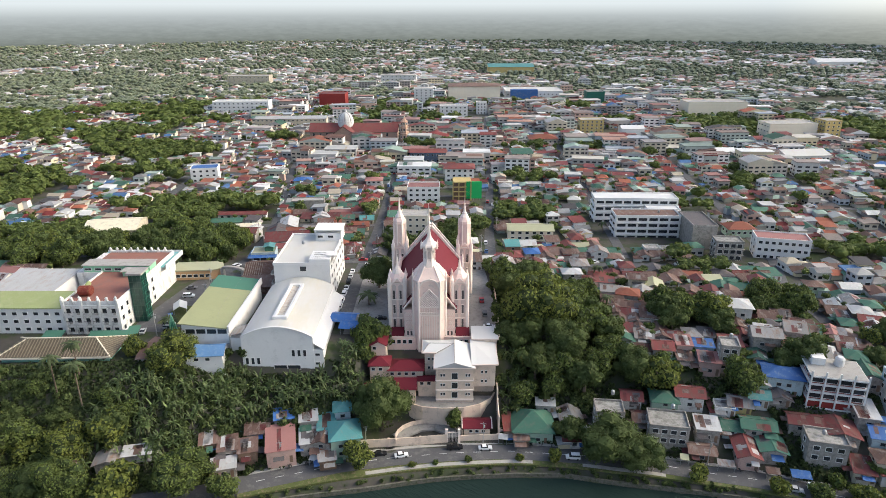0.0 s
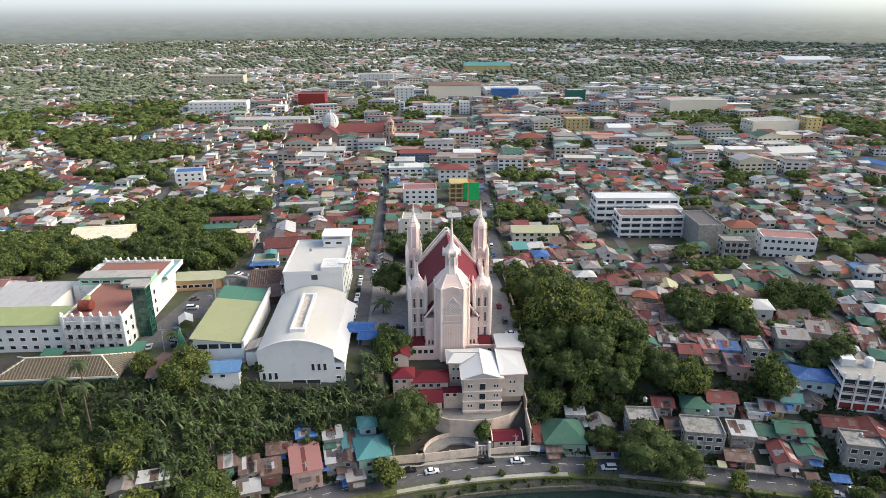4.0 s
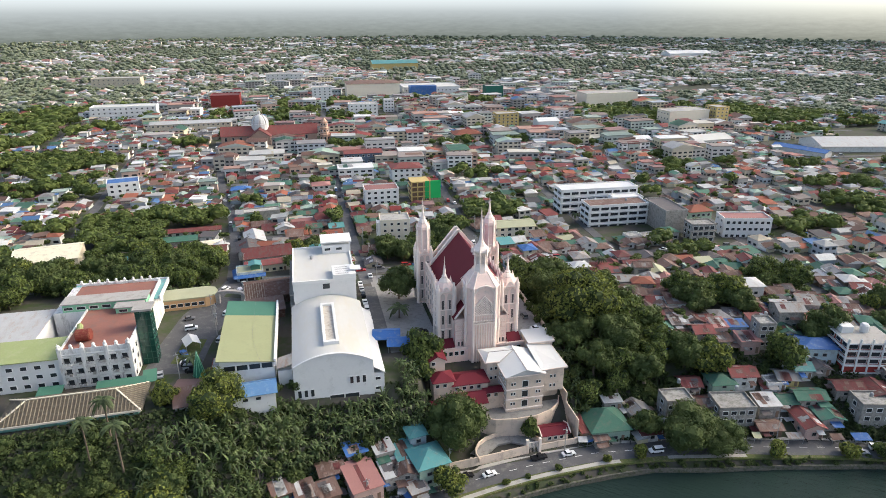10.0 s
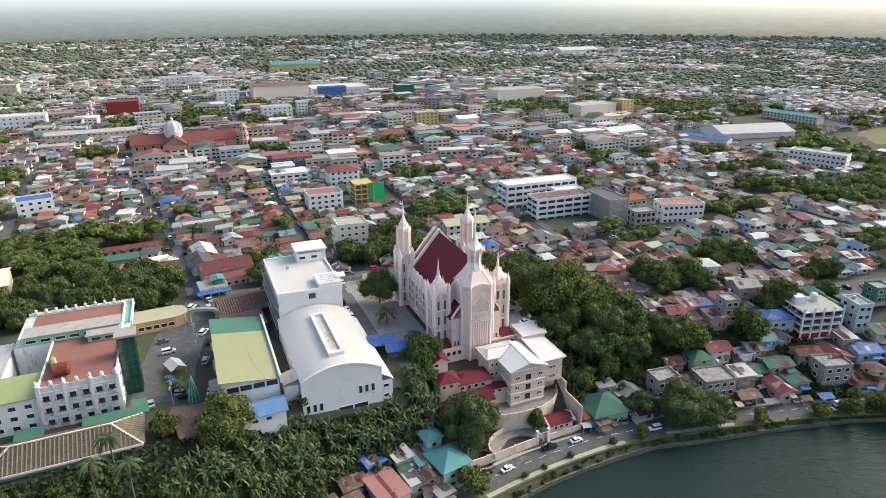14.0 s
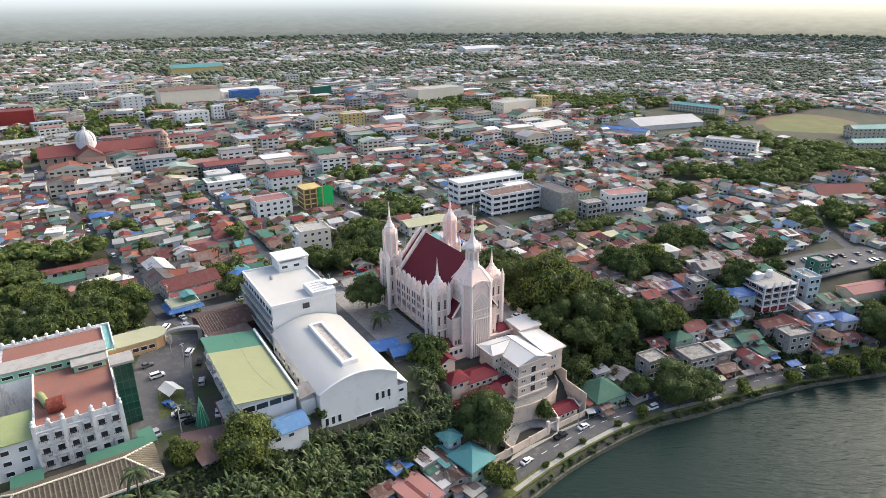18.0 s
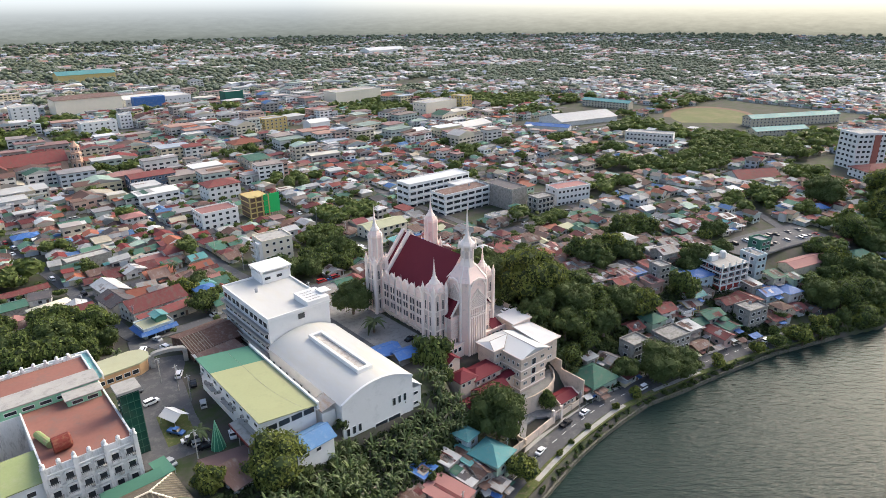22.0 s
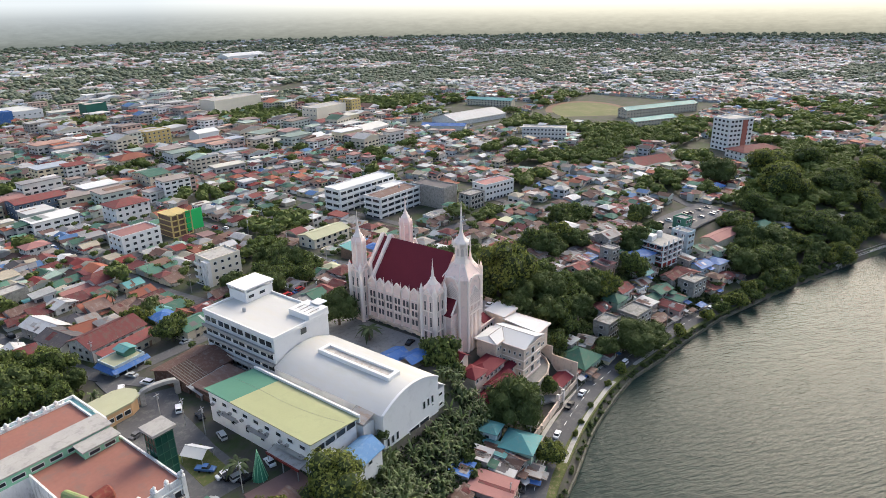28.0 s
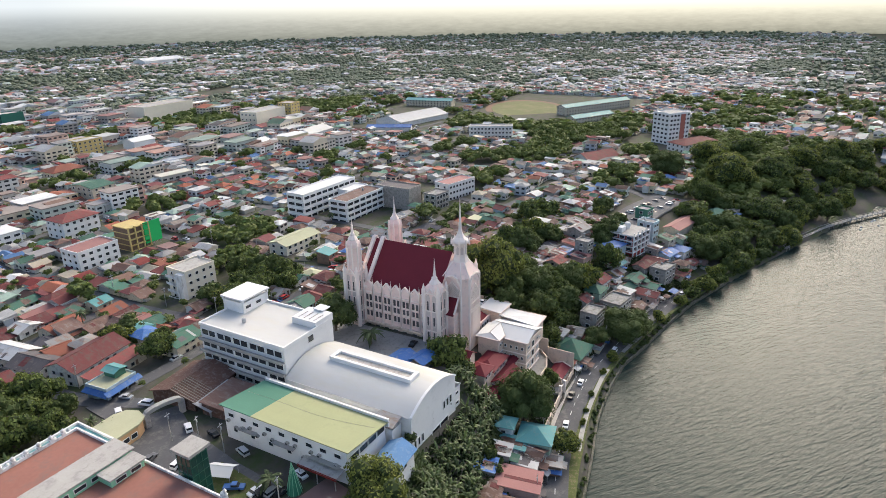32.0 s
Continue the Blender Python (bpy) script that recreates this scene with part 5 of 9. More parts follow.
slab(bm, [(-18.5, -0.3, 11.2), (6.4, -0.3, 11.2), (6.4, 22.4, 11.9), (-18.5, 22.4, 11.9)], 0.25)
part("grey_roof", bm, ROOFS["silver"], west)
windows(west, (-16, -11.08, 2.2), 0, 9, 3.8, 3, 3.0, 1.7, 1.2)
oval = thing("canteen", "round ended canteen with olive roof and orange wall", "building", -107, 259, 1.0, 4)
bm = bmesh.new()
rim = [(-10, -4.6), (6, -4.6), (8.8, -3.2), (10, 0), (8.8, 3.2), (6, 4.6), (-10, 4.6)]
prism(bm, rim, -2, 4.2)
part("wall", bm, mat("ochre_wall", (0.5, 0.32, 0.17), 0.85, 0.15, 0.3), oval)
bm = bmesh.new()
prism(bm, [(x * 1.06, y * 1.1) for x, y in rim], 4.2, 4.7)
part("roof", bm, ROOFS["olive"], oval)
windows(oval, (-8, -4.68, 2.0), 0, 6, 2.5, 1, 1, 1.8, 1.3)
pavilion = thing("pavilion", "wide pavilion with brown tiled hipped roof and white lattice", "pavilion", -128, 191, 0.5, 2)
bm = bmesh.new()
box(bm, -18, 17, -6, 6.5, -6, 3.2)
part("wall", bm, mat("sea_green_wall", (0.25, 0.5, 0.42), 0.85, 0.15, 0.3, (0.35, 0.45, 0.38), 0.3), pavilion)
bm = bmesh.new()
hip_roof(bm, 35, 12.5, 3.2, 3.4, 1.0, 0.2)
part("roof", bm, mat("brown_tile", (0.12, 0.1, 0.075), 0.85, 0.3, 0.5, (0.18, 0.16, 0.12), 0.35), pavilion)
bm = bmesh.new()
for k in range(36):
    x = -17.5 + k * 1.0
    e = min(1.0, (19 - abs(x + 0.5)) / 7.2)
    beam(bm, (x - 0.5, -7.2, 3.4), (x - 0.5, -7.2 + 7.0 * e, 3.4 + 3.38 * e), 0.22, 0.12)
for k in range(14):
    y = -6.6 + k * 1.0
    e = 1 - abs(y) / 7.6
    beam(bm, (18.2, y, 3.35), (18.2 - 7.0 * e, y, 3.35 + 3.4 * e), 0.22, 0.12)
part("roof_batten", bm, mat("tan_ridge", (0.24, 0.205, 0.145), 0.85, 0.2, 0.6), pavilion, "raised tan roof ribs")["kind"] = "stuff"
for e0, e1 in (((-19, -7.25, 3.3), (-11.8, 0, 6.75)), ((18, -7.25, 3.3), (10.8, 0, 6.75)), ((-19, 7.25, 3.3), (-11.8, 0, 6.75)), ((18, 7.25, 3.3), (10.8, 0, 6.75)), ((-11.8, 0, 6.75), (10.8, 0, 6.75))):
    bm = bmesh.new()
    beam(bm, (e0[0] - 0.5 * 0, e0[1], e0[2]), e1, 0.4, 0.25)
    part("hip_ridge", bm, cream, pavilion, "cream hip ridge")
bm = bmesh.new()
box(bm, -19.1, 18.1, -7.4, -7.2, 2.7, 3.3)
box(bm, 18.0, 18.2, -7.2, 7.3, 2.7, 3.3)
part("fascia", bm, cream, pavilion, "weathered cream fascia board")
guard = thing("guard_house", "small white guard house with brown sheet roof", "guard house", -98.5, 186.5, 0.6, 10)
bm = bmesh.new()
box(bm, -2.6, 2.6, -2.2, 2.2, -3, 2.6)
part("wall", bm, white, guard)
bm = bmesh.new()
slab(bm, [(-3.2, -3, 2.8), (3.2, -3, 2.8), (3.2, 7.0, 3.6), (-3.2, 7.0, 3.6)], 0.15)
part("roof", bm, ROOFS["rust"], guard)
windows(guard, (-0.5, -2.28, 1.3), 0, 2, 1.8, 1, 1, 1.0, 0.9)
rail = thing("balustrade", "white concrete balustrade along the court edge", "balustrade", 0, 0, 0)
bm = bmesh.new()
beam(bm, (-95.5, 184.0, 1.6), (-78, 185.6, 1.4), 0.3, 0.25)
beam(bm, (-95.5, 184.0, 0.4), (-78, 185.6, 0.2), 0.3, 0.5)
part("rail", bm, white, rail)
for k in range(26):
    f = k / 25
    bm = bmesh.new()
    box(bm, -95.5 + 17.5 * f - 0.1, -95.5 + 17.5 * f + 0.1, 184.0 + 1.6 * f - 0.1, 184.0 + 1.6 * f + 0.1, 0.3, 1.6)
    part("baluster", bm, white, rail)
for tx, ty, tz, tw, td, trz in ((-138, 201.0, 0.5, 7, 4, 0), (-118.5, 201.5, 0.5, 14, 3, 2), (-111, 203.5, 0.6, 4, 6, 8)):
    t = thing("green_awning", "faded green awning against the white building", "awning", tx, ty, tz, trz, "green awnings")
    bm = bmesh.new()
    slab(bm, [(-tw / 2, -td / 2, 2.2), (tw / 2, -td / 2, 2.2), (tw / 2, td / 2, 3.2), (-tw / 2, td / 2, 3.2)], 0.1)
    part("sheet", bm, darkgreen, t)
    for q in (-1, 1):
        bm = bmesh.new()
        box(bm, q * (tw / 2 - 0.2) - 0.06, q * (tw / 2 - 0.2) + 0.06, -td / 2 + 0.1, -td / 2 + 0.22, -2, 2.2)
        part("post", bm, steel, t)

# gate arch, tent, cone tree and lot of the complex
ribbon("car_park", [(-106, 206), (-104, 225), (-100, 247), (-93, 262)], 17, asphalt, 0.1, "grey asphalt car park between the buildings", "car park", step=4)
arch = thing("gate_arch", "pale weathered gate arch over the lane", "gate", -91.5, 256.0, 0.9, -14)
for x in (-5, 5):
    bm = bmesh.new()
    box(bm, x - 0.7, x + 0.7, -0.8, 0.8, -1, 4.4)
    part("pier", bm, lightcon, arch)
bm = bmesh.new()
rows_ = [[bm.verts.new((-5.2 * math.cos(k * math.pi / 10), yy, 4.1 + e + 1.1 * math.sin(k * math.pi / 10))) for yy, e in ((-0.8, -0.5), (-0.8, 0.6), (0.8, 0.6), (0.8, -0.5))] for k in range(11)]
for ra, rb in zip(rows_, rows_[1:]):
    for i in range(4):
        bm.faces.new((ra[i], ra[(i + 1) % 4], rb[(i + 1) % 4], rb[i]))
bm.faces.new(rows_[0])
bm.faces.new(rows_[-1])
part("arch", bm, lightcon, arch)
tent = thing("white_tent", "small white fabric tent on the lawn", "tent", -101.5, 222.5, 1.6, 20)
bm = bmesh.new()
gable_roof(bm, 4.6, 6.2, 2.3, 1.3, 0.2, 0.06, "y")
part("tent_roof", bm, roofwhite_clean, tent)
for i in (-1, 1):
    for j in (-1, 1):
        bm = bmesh.new()
        box(bm, i * 2.2 - 0.05, i * 2.2 + 0.05, j * 3 - 0.05, j * 3 + 0.05, -0.4, 2.3)
        part("pole", bm, steel, tent)
cone = thing("cone_tree", "tall green wire cone tree decoration", "decoration", -96.8, 203.8, 1.6)
bm = bmesh.new()
lathe(bm, 0, 0, [(1.9, -0.3), (0.05, 8.2)], 10)
part("cone_body", bm, mat("wire_green", (0.05, 0.22, 0.13), 0.7, 0.3, 1.5), cone)
bm = bmesh.new()
for k in range(10):
    a = k * math.pi / 5
    beam(bm, (1.98 * math.cos(a), 1.98 * math.sin(a), -0.3), (0, 0, 8.3), 0.1)
part("cone_rib", bm, mint, cone)
ribbon("lawn", [(-103, 212), (-101, 228)], 7.5, mat("short_grass", (0.09, 0.11, 0.035), 0.95, 0.3, 0.4, (0.17, 0.14, 0.08), 0.35), 0.16, "small patchy lawn island in the car park", "lawn", step=3)
ribbon("paved_court", [(-98, 190), (-96, 201)], 14, mat("red_paving", (0.2, 0.13, 0.12), 0.9, 0.2, 0.4), 0.2, "reddish brown paved court by the slope", "court", step=3)

# ---- houses ----
rng = random.Random(7)
TAKEN = []   # rectangles kept free of fill houses


def keep(x0, x1, y0, y1):
    TAKEN.append((x0, x1, y0, y1))


def house(x, y, w, d, h, rz, roof, wall, kind="gable", along="x", rh=None, label=None, z=None, name="house", win=True, sides="swe", patches=2):
    """A small house with walls, roof, windows and a door."""
    z = gz(x, y) if z is None else z
    shanty = y < 236 and x > 40 and kind != "hip" and w < 11
    if shanty:
        h, patches = max(2.4, h * 0.82), 5
    keep(x - w / 2 + 1.2, x + w / 2 - 1.2, y - d / 2 + 1.2, y + d / 2 - 1.2)
    st = max(1, round(h / 3.0))
    t = thing(name, label or ("%s %s house with %s sheet roof" % ("two storey" if st > 1 else "low", WALL_WORD[wall], ROOF_WORD[roof])), "house", x, y, z, rz, "town houses")
    rh = rh if rh is not None else 0.2 * (d if along == "x" else w)
    bm = bmesh.new()
    if kind == "gable":
        gable_wall(bm, w, d, -3.5, h, rh * 0.97, along)
    else:
        box(bm, -w / 2, w / 2, -d / 2, d / 2, -3.5, h)
        if kind == "flat":
            for x0, x1, y0, y1 in ((-w / 2, w / 2, -d / 2, -d / 2 + 0.2), (-w / 2, w / 2, d / 2 - 0.2, d / 2), (-w / 2, -w / 2 + 0.2, -d / 2 + 0.2, d / 2 - 0.2), (w / 2 - 0.2, w / 2, -d / 2 + 0.2, d / 2 - 0.2)):
                box(bm, x0, x1, y0, y1, h, h + 0.7)
    part("wall", bm, WALLS[wall], t)
    bm = bmesh.new()
    if kind == "gable":
        gable_roof(bm, w, d, h, rh, 0.8, 0.12, along)
    elif kind == "hip":
        hip_roof(bm, w, d, h, rh, 0.7, 0.14)
    elif kind == "shed":
        a, b = w / 2 + 0.4, d / 2 + 0.4
        slab(bm, [(-a, -b, h + 0.1), (a, -b, h + 0.1), (a, b, h + rh), (-a, b, h + rh)], 0.12)
    else:
        box(bm, -w / 2 + 0.2, w / 2 - 0.2, -d / 2 + 0.2, d / 2 - 0.2, h, h + 0.12)
    part("roof", bm, concrete if kind == "flat" else ROOFS[roof], t)
    if kind in ("gable", "shed") and patches and w < 13:
        for k in range(patches):
            bm = bmesh.new()
            pw, pl = rng.uniform(0.9, min(2.8, w * 0.6, d * 0.6)), rng.uniform(0.3, 0.8)
            if kind == "shed" or along == "x":
                half, ln, e = (d + 0.8 if kind == "shed" else d / 2 + 0.8), w / 2, rng.choice((-1, 1)) if kind == "gable" else -1
                u = rng.uniform(-ln, ln - pw)
                v0 = rng.uniform(0, 1 - pl)

                def at(f):
                    if kind == "shed":
                        return (-d / 2 - 0.4 + f * (d + 0.8), h + 0.13 + f * (rh - 0.1))
                    return (e * (d / 2 + 0.75) * (1 - f), h - rh * 0.8 / (d / 2) + f * (rh + rh * 0.8 / (d / 2)) + 0.04)
                (y0, z0), (y1, z1) = at(v0), at(v0 + pl)
                slab(bm, [(u, y0, z0), (u + pw, y0, z0), (u + pw, y1, z1), (u, y1, z1)], 0.03)
            else:
                e = rng.choice((-1, 1))
                u = rng.uniform(-d / 2, d / 2 - pw)
                v0 = rng.uniform(0, 1 - pl)
                c0, c1 = [(e * (w / 2 + 0.75) * (1 - f), h - rh * 0.8 / (w / 2) + f * (rh + rh * 0.8 / (w / 2)) + 0.04) for f in (v0, v0 + pl)]
                slab(bm, [(c0[0], u, c0[1]), (c0[0], u + pw, c0[1]), (c1[0], u + pw, c1[1]), (c1[0], u, c1[1])], 0.03)
            part("patch_sheet", bm, ROOFS[rng.choice(["rust", "grey", "silver", "rust", "maroon", "dark"])], t)
    if y < 236 and (x > 36 or y < 182) and kind != "hip" and w < 11:
        for k in range(4):
            bm = bmesh.new()
            e = (k + int(abs(x))) % 4
            pw, pd = rng.uniform(1.8, 4.2), rng.uniform(1.5, 3.0)
            zt = max(2.0, h * rng.uniform(0.45, 0.8))
            slab(bm, [(-pw / 2, -pd, zt - 0.35), (pw / 2, -pd, zt - 0.35), (pw / 2, 0.2, zt), (-pw / 2, 0.2, zt)], 0.06)
            side_ = (d if e % 2 == 0 else w) / 2
            along_ = rng.uniform(-0.35, 0.35) * (w if e % 2 == 0 else d)
            bm.transform(Matrix.Rotation(e * math.pi / 2, 4, "Z") @ Matrix.Translation((along_, -side_, 0)))
            part("lean_to_roof", bm, ROOFS[rng.choice(["rust", "grey", "silver", "rust", "dark", "maroon", "rust", "blue", "green"])], t)
    if win:
        for j in range(st):
            zz = min(h - 0.8, 1.4 + 2.7 * j)
            if "s" in sides:
                k = max(1, int(w / 4.4))
                windows(t, (-(k - 1) * 1.5, -d / 2 - 0.07, zz), 0, k, 3.0, 1, 1, 1.3, 1.1, "worn")
            if "w" in sides:
                k = max(1, int(d / 4.2))
                windows(t, (-w / 2 - 0.07, (k - 1) * 1.7, zz), -90, k, 3.4, 1, 1, 1.2, 1.1, "worn")
        bm = bmesh.new()
        box(bm, w * 0.28, w * 0.28 + 0.95, -d / 2 - 0.08, -d / 2, -0.3, 2.1)
        part("door", bm, WALLS["brown"], t)
    return t


def building(x, y, w, d, h, rz, wallm, roofm, label, storeys, bays, kind="flat", rh=1.6, z=None, name="building", bays_side=None, ww=1.7, wh=1.4, along="x", band=False):
    """A larger building with rows of windows."""
    z = gz(x, y) if z is None else z
    keep(x - w / 2, x + w / 2, y - d / 2, y + d / 2)
    t = thing(name, label, "building", x, y, z, rz)
    bm = bmesh.new()
    if kind == "gable":
        gable_wall(bm, w, d, -3, h, rh * 0.97, along)
    else:
        box(bm, -w / 2, w / 2, -d / 2, d / 2, -3, h)
    part("wall", bm, wallm, t)
    bm = bmesh.new()
    if kind == "flat":
        box(bm, -w / 2 + 0.25, w / 2 - 0.25, -d / 2 + 0.25, d / 2 - 0.25, h, h + 0.15)
    elif kind == "gable":
        gable_roof(bm, w, d, h, rh, 0.7, 0.2, along)
    elif kind == "hip":
        hip_roof(bm, w, d, h, rh, 0.9, 0.2)
    elif kind == "shed":
        a, b = w / 2 + 0.5, d / 2 + 0.5
        slab(bm, [(-a, -b, h + 0.1), (a, -b, h + 0.1), (a, b, h + rh), (-a, b, h + rh)], 0.2)
    part("roof", bm, roofm, t)
    if kind == "flat":
        bm = bmesh.new()
        for x0, x1, y0, y1 in ((-w / 2 - 0.1, w / 2 + 0.1, -d / 2 - 0.1, -d / 2 + 0.25), (-w / 2 - 0.1, w / 2 + 0.1, d / 2 - 0.25, d / 2 + 0.1), (-w / 2 - 0.1, -w / 2 + 0.25, -d / 2 + 0.25, d / 2 - 0.25), (w / 2 - 0.25, w / 2 + 0.1, -d / 2 + 0.25, d / 2 - 0.25)):
            box(bm, x0, x1, y0, y1, h - 0.1, h + 0.8)
        part("parapet", bm, wallm, t)
    if storeys:
        fh = h / storeys
        if band:
            for j in range(storeys):
                bm = bmesh.new()
                box(bm, -w / 2 - 0.5, w / 2 + 0.5, -d / 2 - 0.5, d / 2 + 0.5, j * fh - 0.15, j * fh + 0.15)
                part("floor_ledge", bm, wallm, t)
        if bays:
            du = (w - 1.0) / bays
            windows(t, (-w / 2 + 0.5 + du / 2, -d / 2 - 0.07, fh * 0.55), 0, bays, du, storeys, fh, min(ww, du * 0.8), wh)
        if bays_side is None:
            bays_side = max(1, int(d / 4.5))
        if bays_side:
            du = (d - 1.0) / bays_side
            windows(t, (-w / 2 - 0.07, d / 2 - 0.5 - du / 2, fh * 0.55), -90, bays_side, du, storeys, fh, min(ww, du * 0.8), wh)
    return t


keep(-30, 20, 168, 262)
keep(-170, -38, 183, 275)
keep(18, 62, 186, 258)

# lakeside and slope houses that can be told apart
house(28.5, 177.5, 12.5, 12, 4.2, -4, "green", "mint", "hip", rh=4.2, label="low mint house with dark green hipped roof beside the road", z=-20.4)
house(20.8, 177.5, 3.6, 9, 3.2, 0, "red", "brown", "shed", rh=0.8, z=-20)
house(24.2, 170.8, 4.5, 3.0, 2.6, 0, "rust", "block", "shed", rh=0.5, z=-20.3)
house(33.5, 183.5, 6, 4, 3.0, -5, "silver", "block", "shed", rh=0.4)
house(-31.5, 168.2, 9, 9.5, 6.5, 12, "teal", "mint", "hip", rh=2.6, label="two storey lime green house with teal hipped roof", z=-19.4)
house(-33.5, 177.5, 5, 5.5, 6.0, 10, "teal", "sky", "hip", rh=1.2, label="small blue upper house with teal roof", z=-16.5)
house(-38.0, 173.0, 5.5, 8, 4.5, 10, "teal", "sky", "shed", rh=0.8, z=-18)
house(-52.0, 175.0, 6, 5.5, 3.2, 14, "blue", "block", "shed", rh=0.8, z=-15.2, label="low block house with bright blue sheet roof")
house(-51.0, 165.5, 8.5, 12, 4.4, 14, "pink", "pinkish", "shed", rh=1.0, z=-18.6, label="long low house with faded pink sheet roof", patches=1)
house(-44.0, 174.5, 5.5, 6.5, 4.2, 12, "silver", "block", "shed", rh=0.6, z=-16.2, patches=5)
house(-42.5, 167.0, 5.5, 7, 4.0, 12, "silver", "block", "shed", rh=0.8, z=-18.6, patches=6)
house(-59.5, 171.0, 6.5, 6.5, 3.0, 12, "rust", "block", "gable", rh=0.8, z=-16.6, patches=6)
house(-60.5, 163.0, 5.5, 6.5, 3.4, 14, "rust", "brown", "shed", rh=0.7, z=-18.4, patches=5)
house(-66.8, 163.5, 5.5, 7, 3.0, 14, "rust", "block", "shed", rh=0.7, z=-17.6, patches=6)
house(-66.0, 156.5, 7, 5, 3.0, 14, "silver", "block", "shed", rh=0.5, z=-19.4)
house(-73.5, 166.0, 5, 7.5, 2.8, 16, "rust", "brown", "shed", rh=0.7, z=-16.9, patches=5)
house(-36.0, 160.8, 5, 4.5, 3.0, 14, "grey", "brown", "shed", rh=0.5, z=-20)
house(-99.5, 157.0, 7, 7.5, 3.4, 12, "grey", "block", "gable", "y", rh=0.9, z=-17)
house(-92.0, 158.5, 8, 4.5, 3.6, 12, "silver", "block", "shed", rh=0.5, z=-16.8)
house(-112.0, 152.5, 8, 6, 3.2, 12, "rust", "block", "gable", rh=0.9, z=-17)
house(112.0, 185.8, 11.5, 8.5, 6.6, -16, "blue", "sky", "hip", rh=1.8, label="two storey pale blue house with blue hipped roof", z=-9.4)
aq = building(143.5, 176, 6.5, 9, 10, -14, WALLS["sky"], concrete, "narrow white and pale blue three storey house", 3, 2)
house(138.5, 185, 9, 10, 5, -14, "green", "block", "gable", "y", rh=2.0)
building(172, 163.5, 27, 8.5, 3.6, -14, WALLS["cream"], ROOFS["pink"], "long low shed with salmon sheet roof", 0, 0, "gable", 1.4, name="market_shed")
building(200, 150.5, 16, 11, 3.4, -20, WALLS["brown"], ROOFS["green"], "open pavilion with dull green hipped roof among trees", 0, 0, "hip", 3.2, name="lakeside_pavilion")
building(252, 124, 13, 10, 3.2, -25, WALLS["block"], ROOFS["grey"], "low hut with grey sheet roof in the woods", 0, 0, "hip", 1.8, name="lakeside_hut")
building(247.5, 187.5, 8, 7, 4.0, -30, WALLS["sky"], ROOFS["blue"], "small kiosk with bright blue hipped roof", 1, 2, "hip", 2.0, name="kiosk")
building(165, 183, 7, 7, 6.0, -14, darkgreen, ROOFS["grey"], "small dark green two storey house by the car park", 2, 2)
building(297, 206, 24, 10, 3.6, -30, WALLS["cream"], mat("cream_sheet_roof", (0.55, 0.5, 0.38), 0.7, 0.14, 0.2), "long low shed with cream sheet roof", 0, 0, "gable", 1.6, name="market_shed")
house(134, 164, 9, 8, 4.5, -16, "blue", "sky", "gable", rh=1.2)
house(144.5, 159, 8, 8, 4.2, -16, "blue", "white", "hip", rh=1.3)
house(139.0, 153, 6, 6, 3.4, -16, "red", "white", "gable", rh=1.0)
house(121, 166.5, 10, 9, 4.0, -14, "maroon", "block", "gable", "y", rh=1.5)
house(131.5, 171.5, 6, 10, 4.0, -14, "silver", "block", "shed", rh=1.0)
house(112.5, 170.5, 9, 6, 4.0, -14, "maroon", "block", "gable", rh=1.2)
building(114.5, 161.5, 11, 8, 6.4, -14, WALLS["block"], concrete, "unfinished grey block house with flat roof", 2, 3)
house(113.5, 203.5, 9, 8, 9, -12, "grey", "block", "gable", rh=1.6, label="three storey grey block house with grey gabled roof")
house(124.5, 201.0, 9, 7.5, 4.5, -12, "pink", "white", "gable", rh=1.2)
house(112.5, 225, 9.5, 8.5, 7, -10, "silver", "white", "hip", rh=1.6, label="two storey white house with pale blue grey hipped roof")
house(77.0, 202, 6.5, 6.5, 5.8, -8, "red", "block", "gable", rh=1.4)
house(92.0, 203, 6.5, 5.5, 4.0, -10, "blue", "sky", "shed", rh=0.6)
house(101.5, 203.0, 7.5, 7, 4.6, -10, "red", "pinkish", "shed", rh=1.0)
building(97.5, 195.5, 6.0, 6.5, 9.0, -12, WALLS["block"], concrete, "narrow unfinished three storey block house", 3, 2)
house(91.2, 195.0, 7, 7, 5.4, -12, "pink", "pinkish", "shed", rh=0.7)
building(53.0, 177.0, 9, 7, 7.0, -6, WALLS["block"], concrete, "two storey grey block house with blue tank on its roof", 2, 4)
building(70.5, 172.0, 12, 9, 6.2, -10, WALLS["block"], concrete, "grey concrete house with weathered flat roof", 2, 4)
house(80.5, 182.5, 8.5, 6.5, 5.6, -10, "red", "white", "gable", rh=1.4)
house(72.0, 181.5, 8, 7, 4.5, -8, "green", "mint", "hip", rh=1.8)
house(62.0, 184.0, 6, 6, 4.5, -8, "red", "white", "gable", rh=1.2)
house(98.5, 171.0, 9.5, 6.5, 4.0, -12, "green", "block", "gable", rh=1.2)
house(92.0, 163.2, 6, 10, 5.0, -10, "red", "pinkish", "gable", "y", rh=1.2)
house(100.0, 164.0, 7, 8, 4.0, -12, "green", "block", "gable", "y", rh=1.0)
house(82.8, 171.5, 7, 7, 5.0, -10, "silver", "block", "shed", rh=0.7)
house(79.0, 164.5, 7, 5, 3.6, -10, "rust", "brown", "gable", rh=0.9)
house(63.5, 176.5, 5, 6, 4.2, -8, "rust", "block", "gable", rh=1.0)
house(45.8, 174.0, 5.0, 5, 3.0, -4, "grey", "block", "shed", rh=0.5)
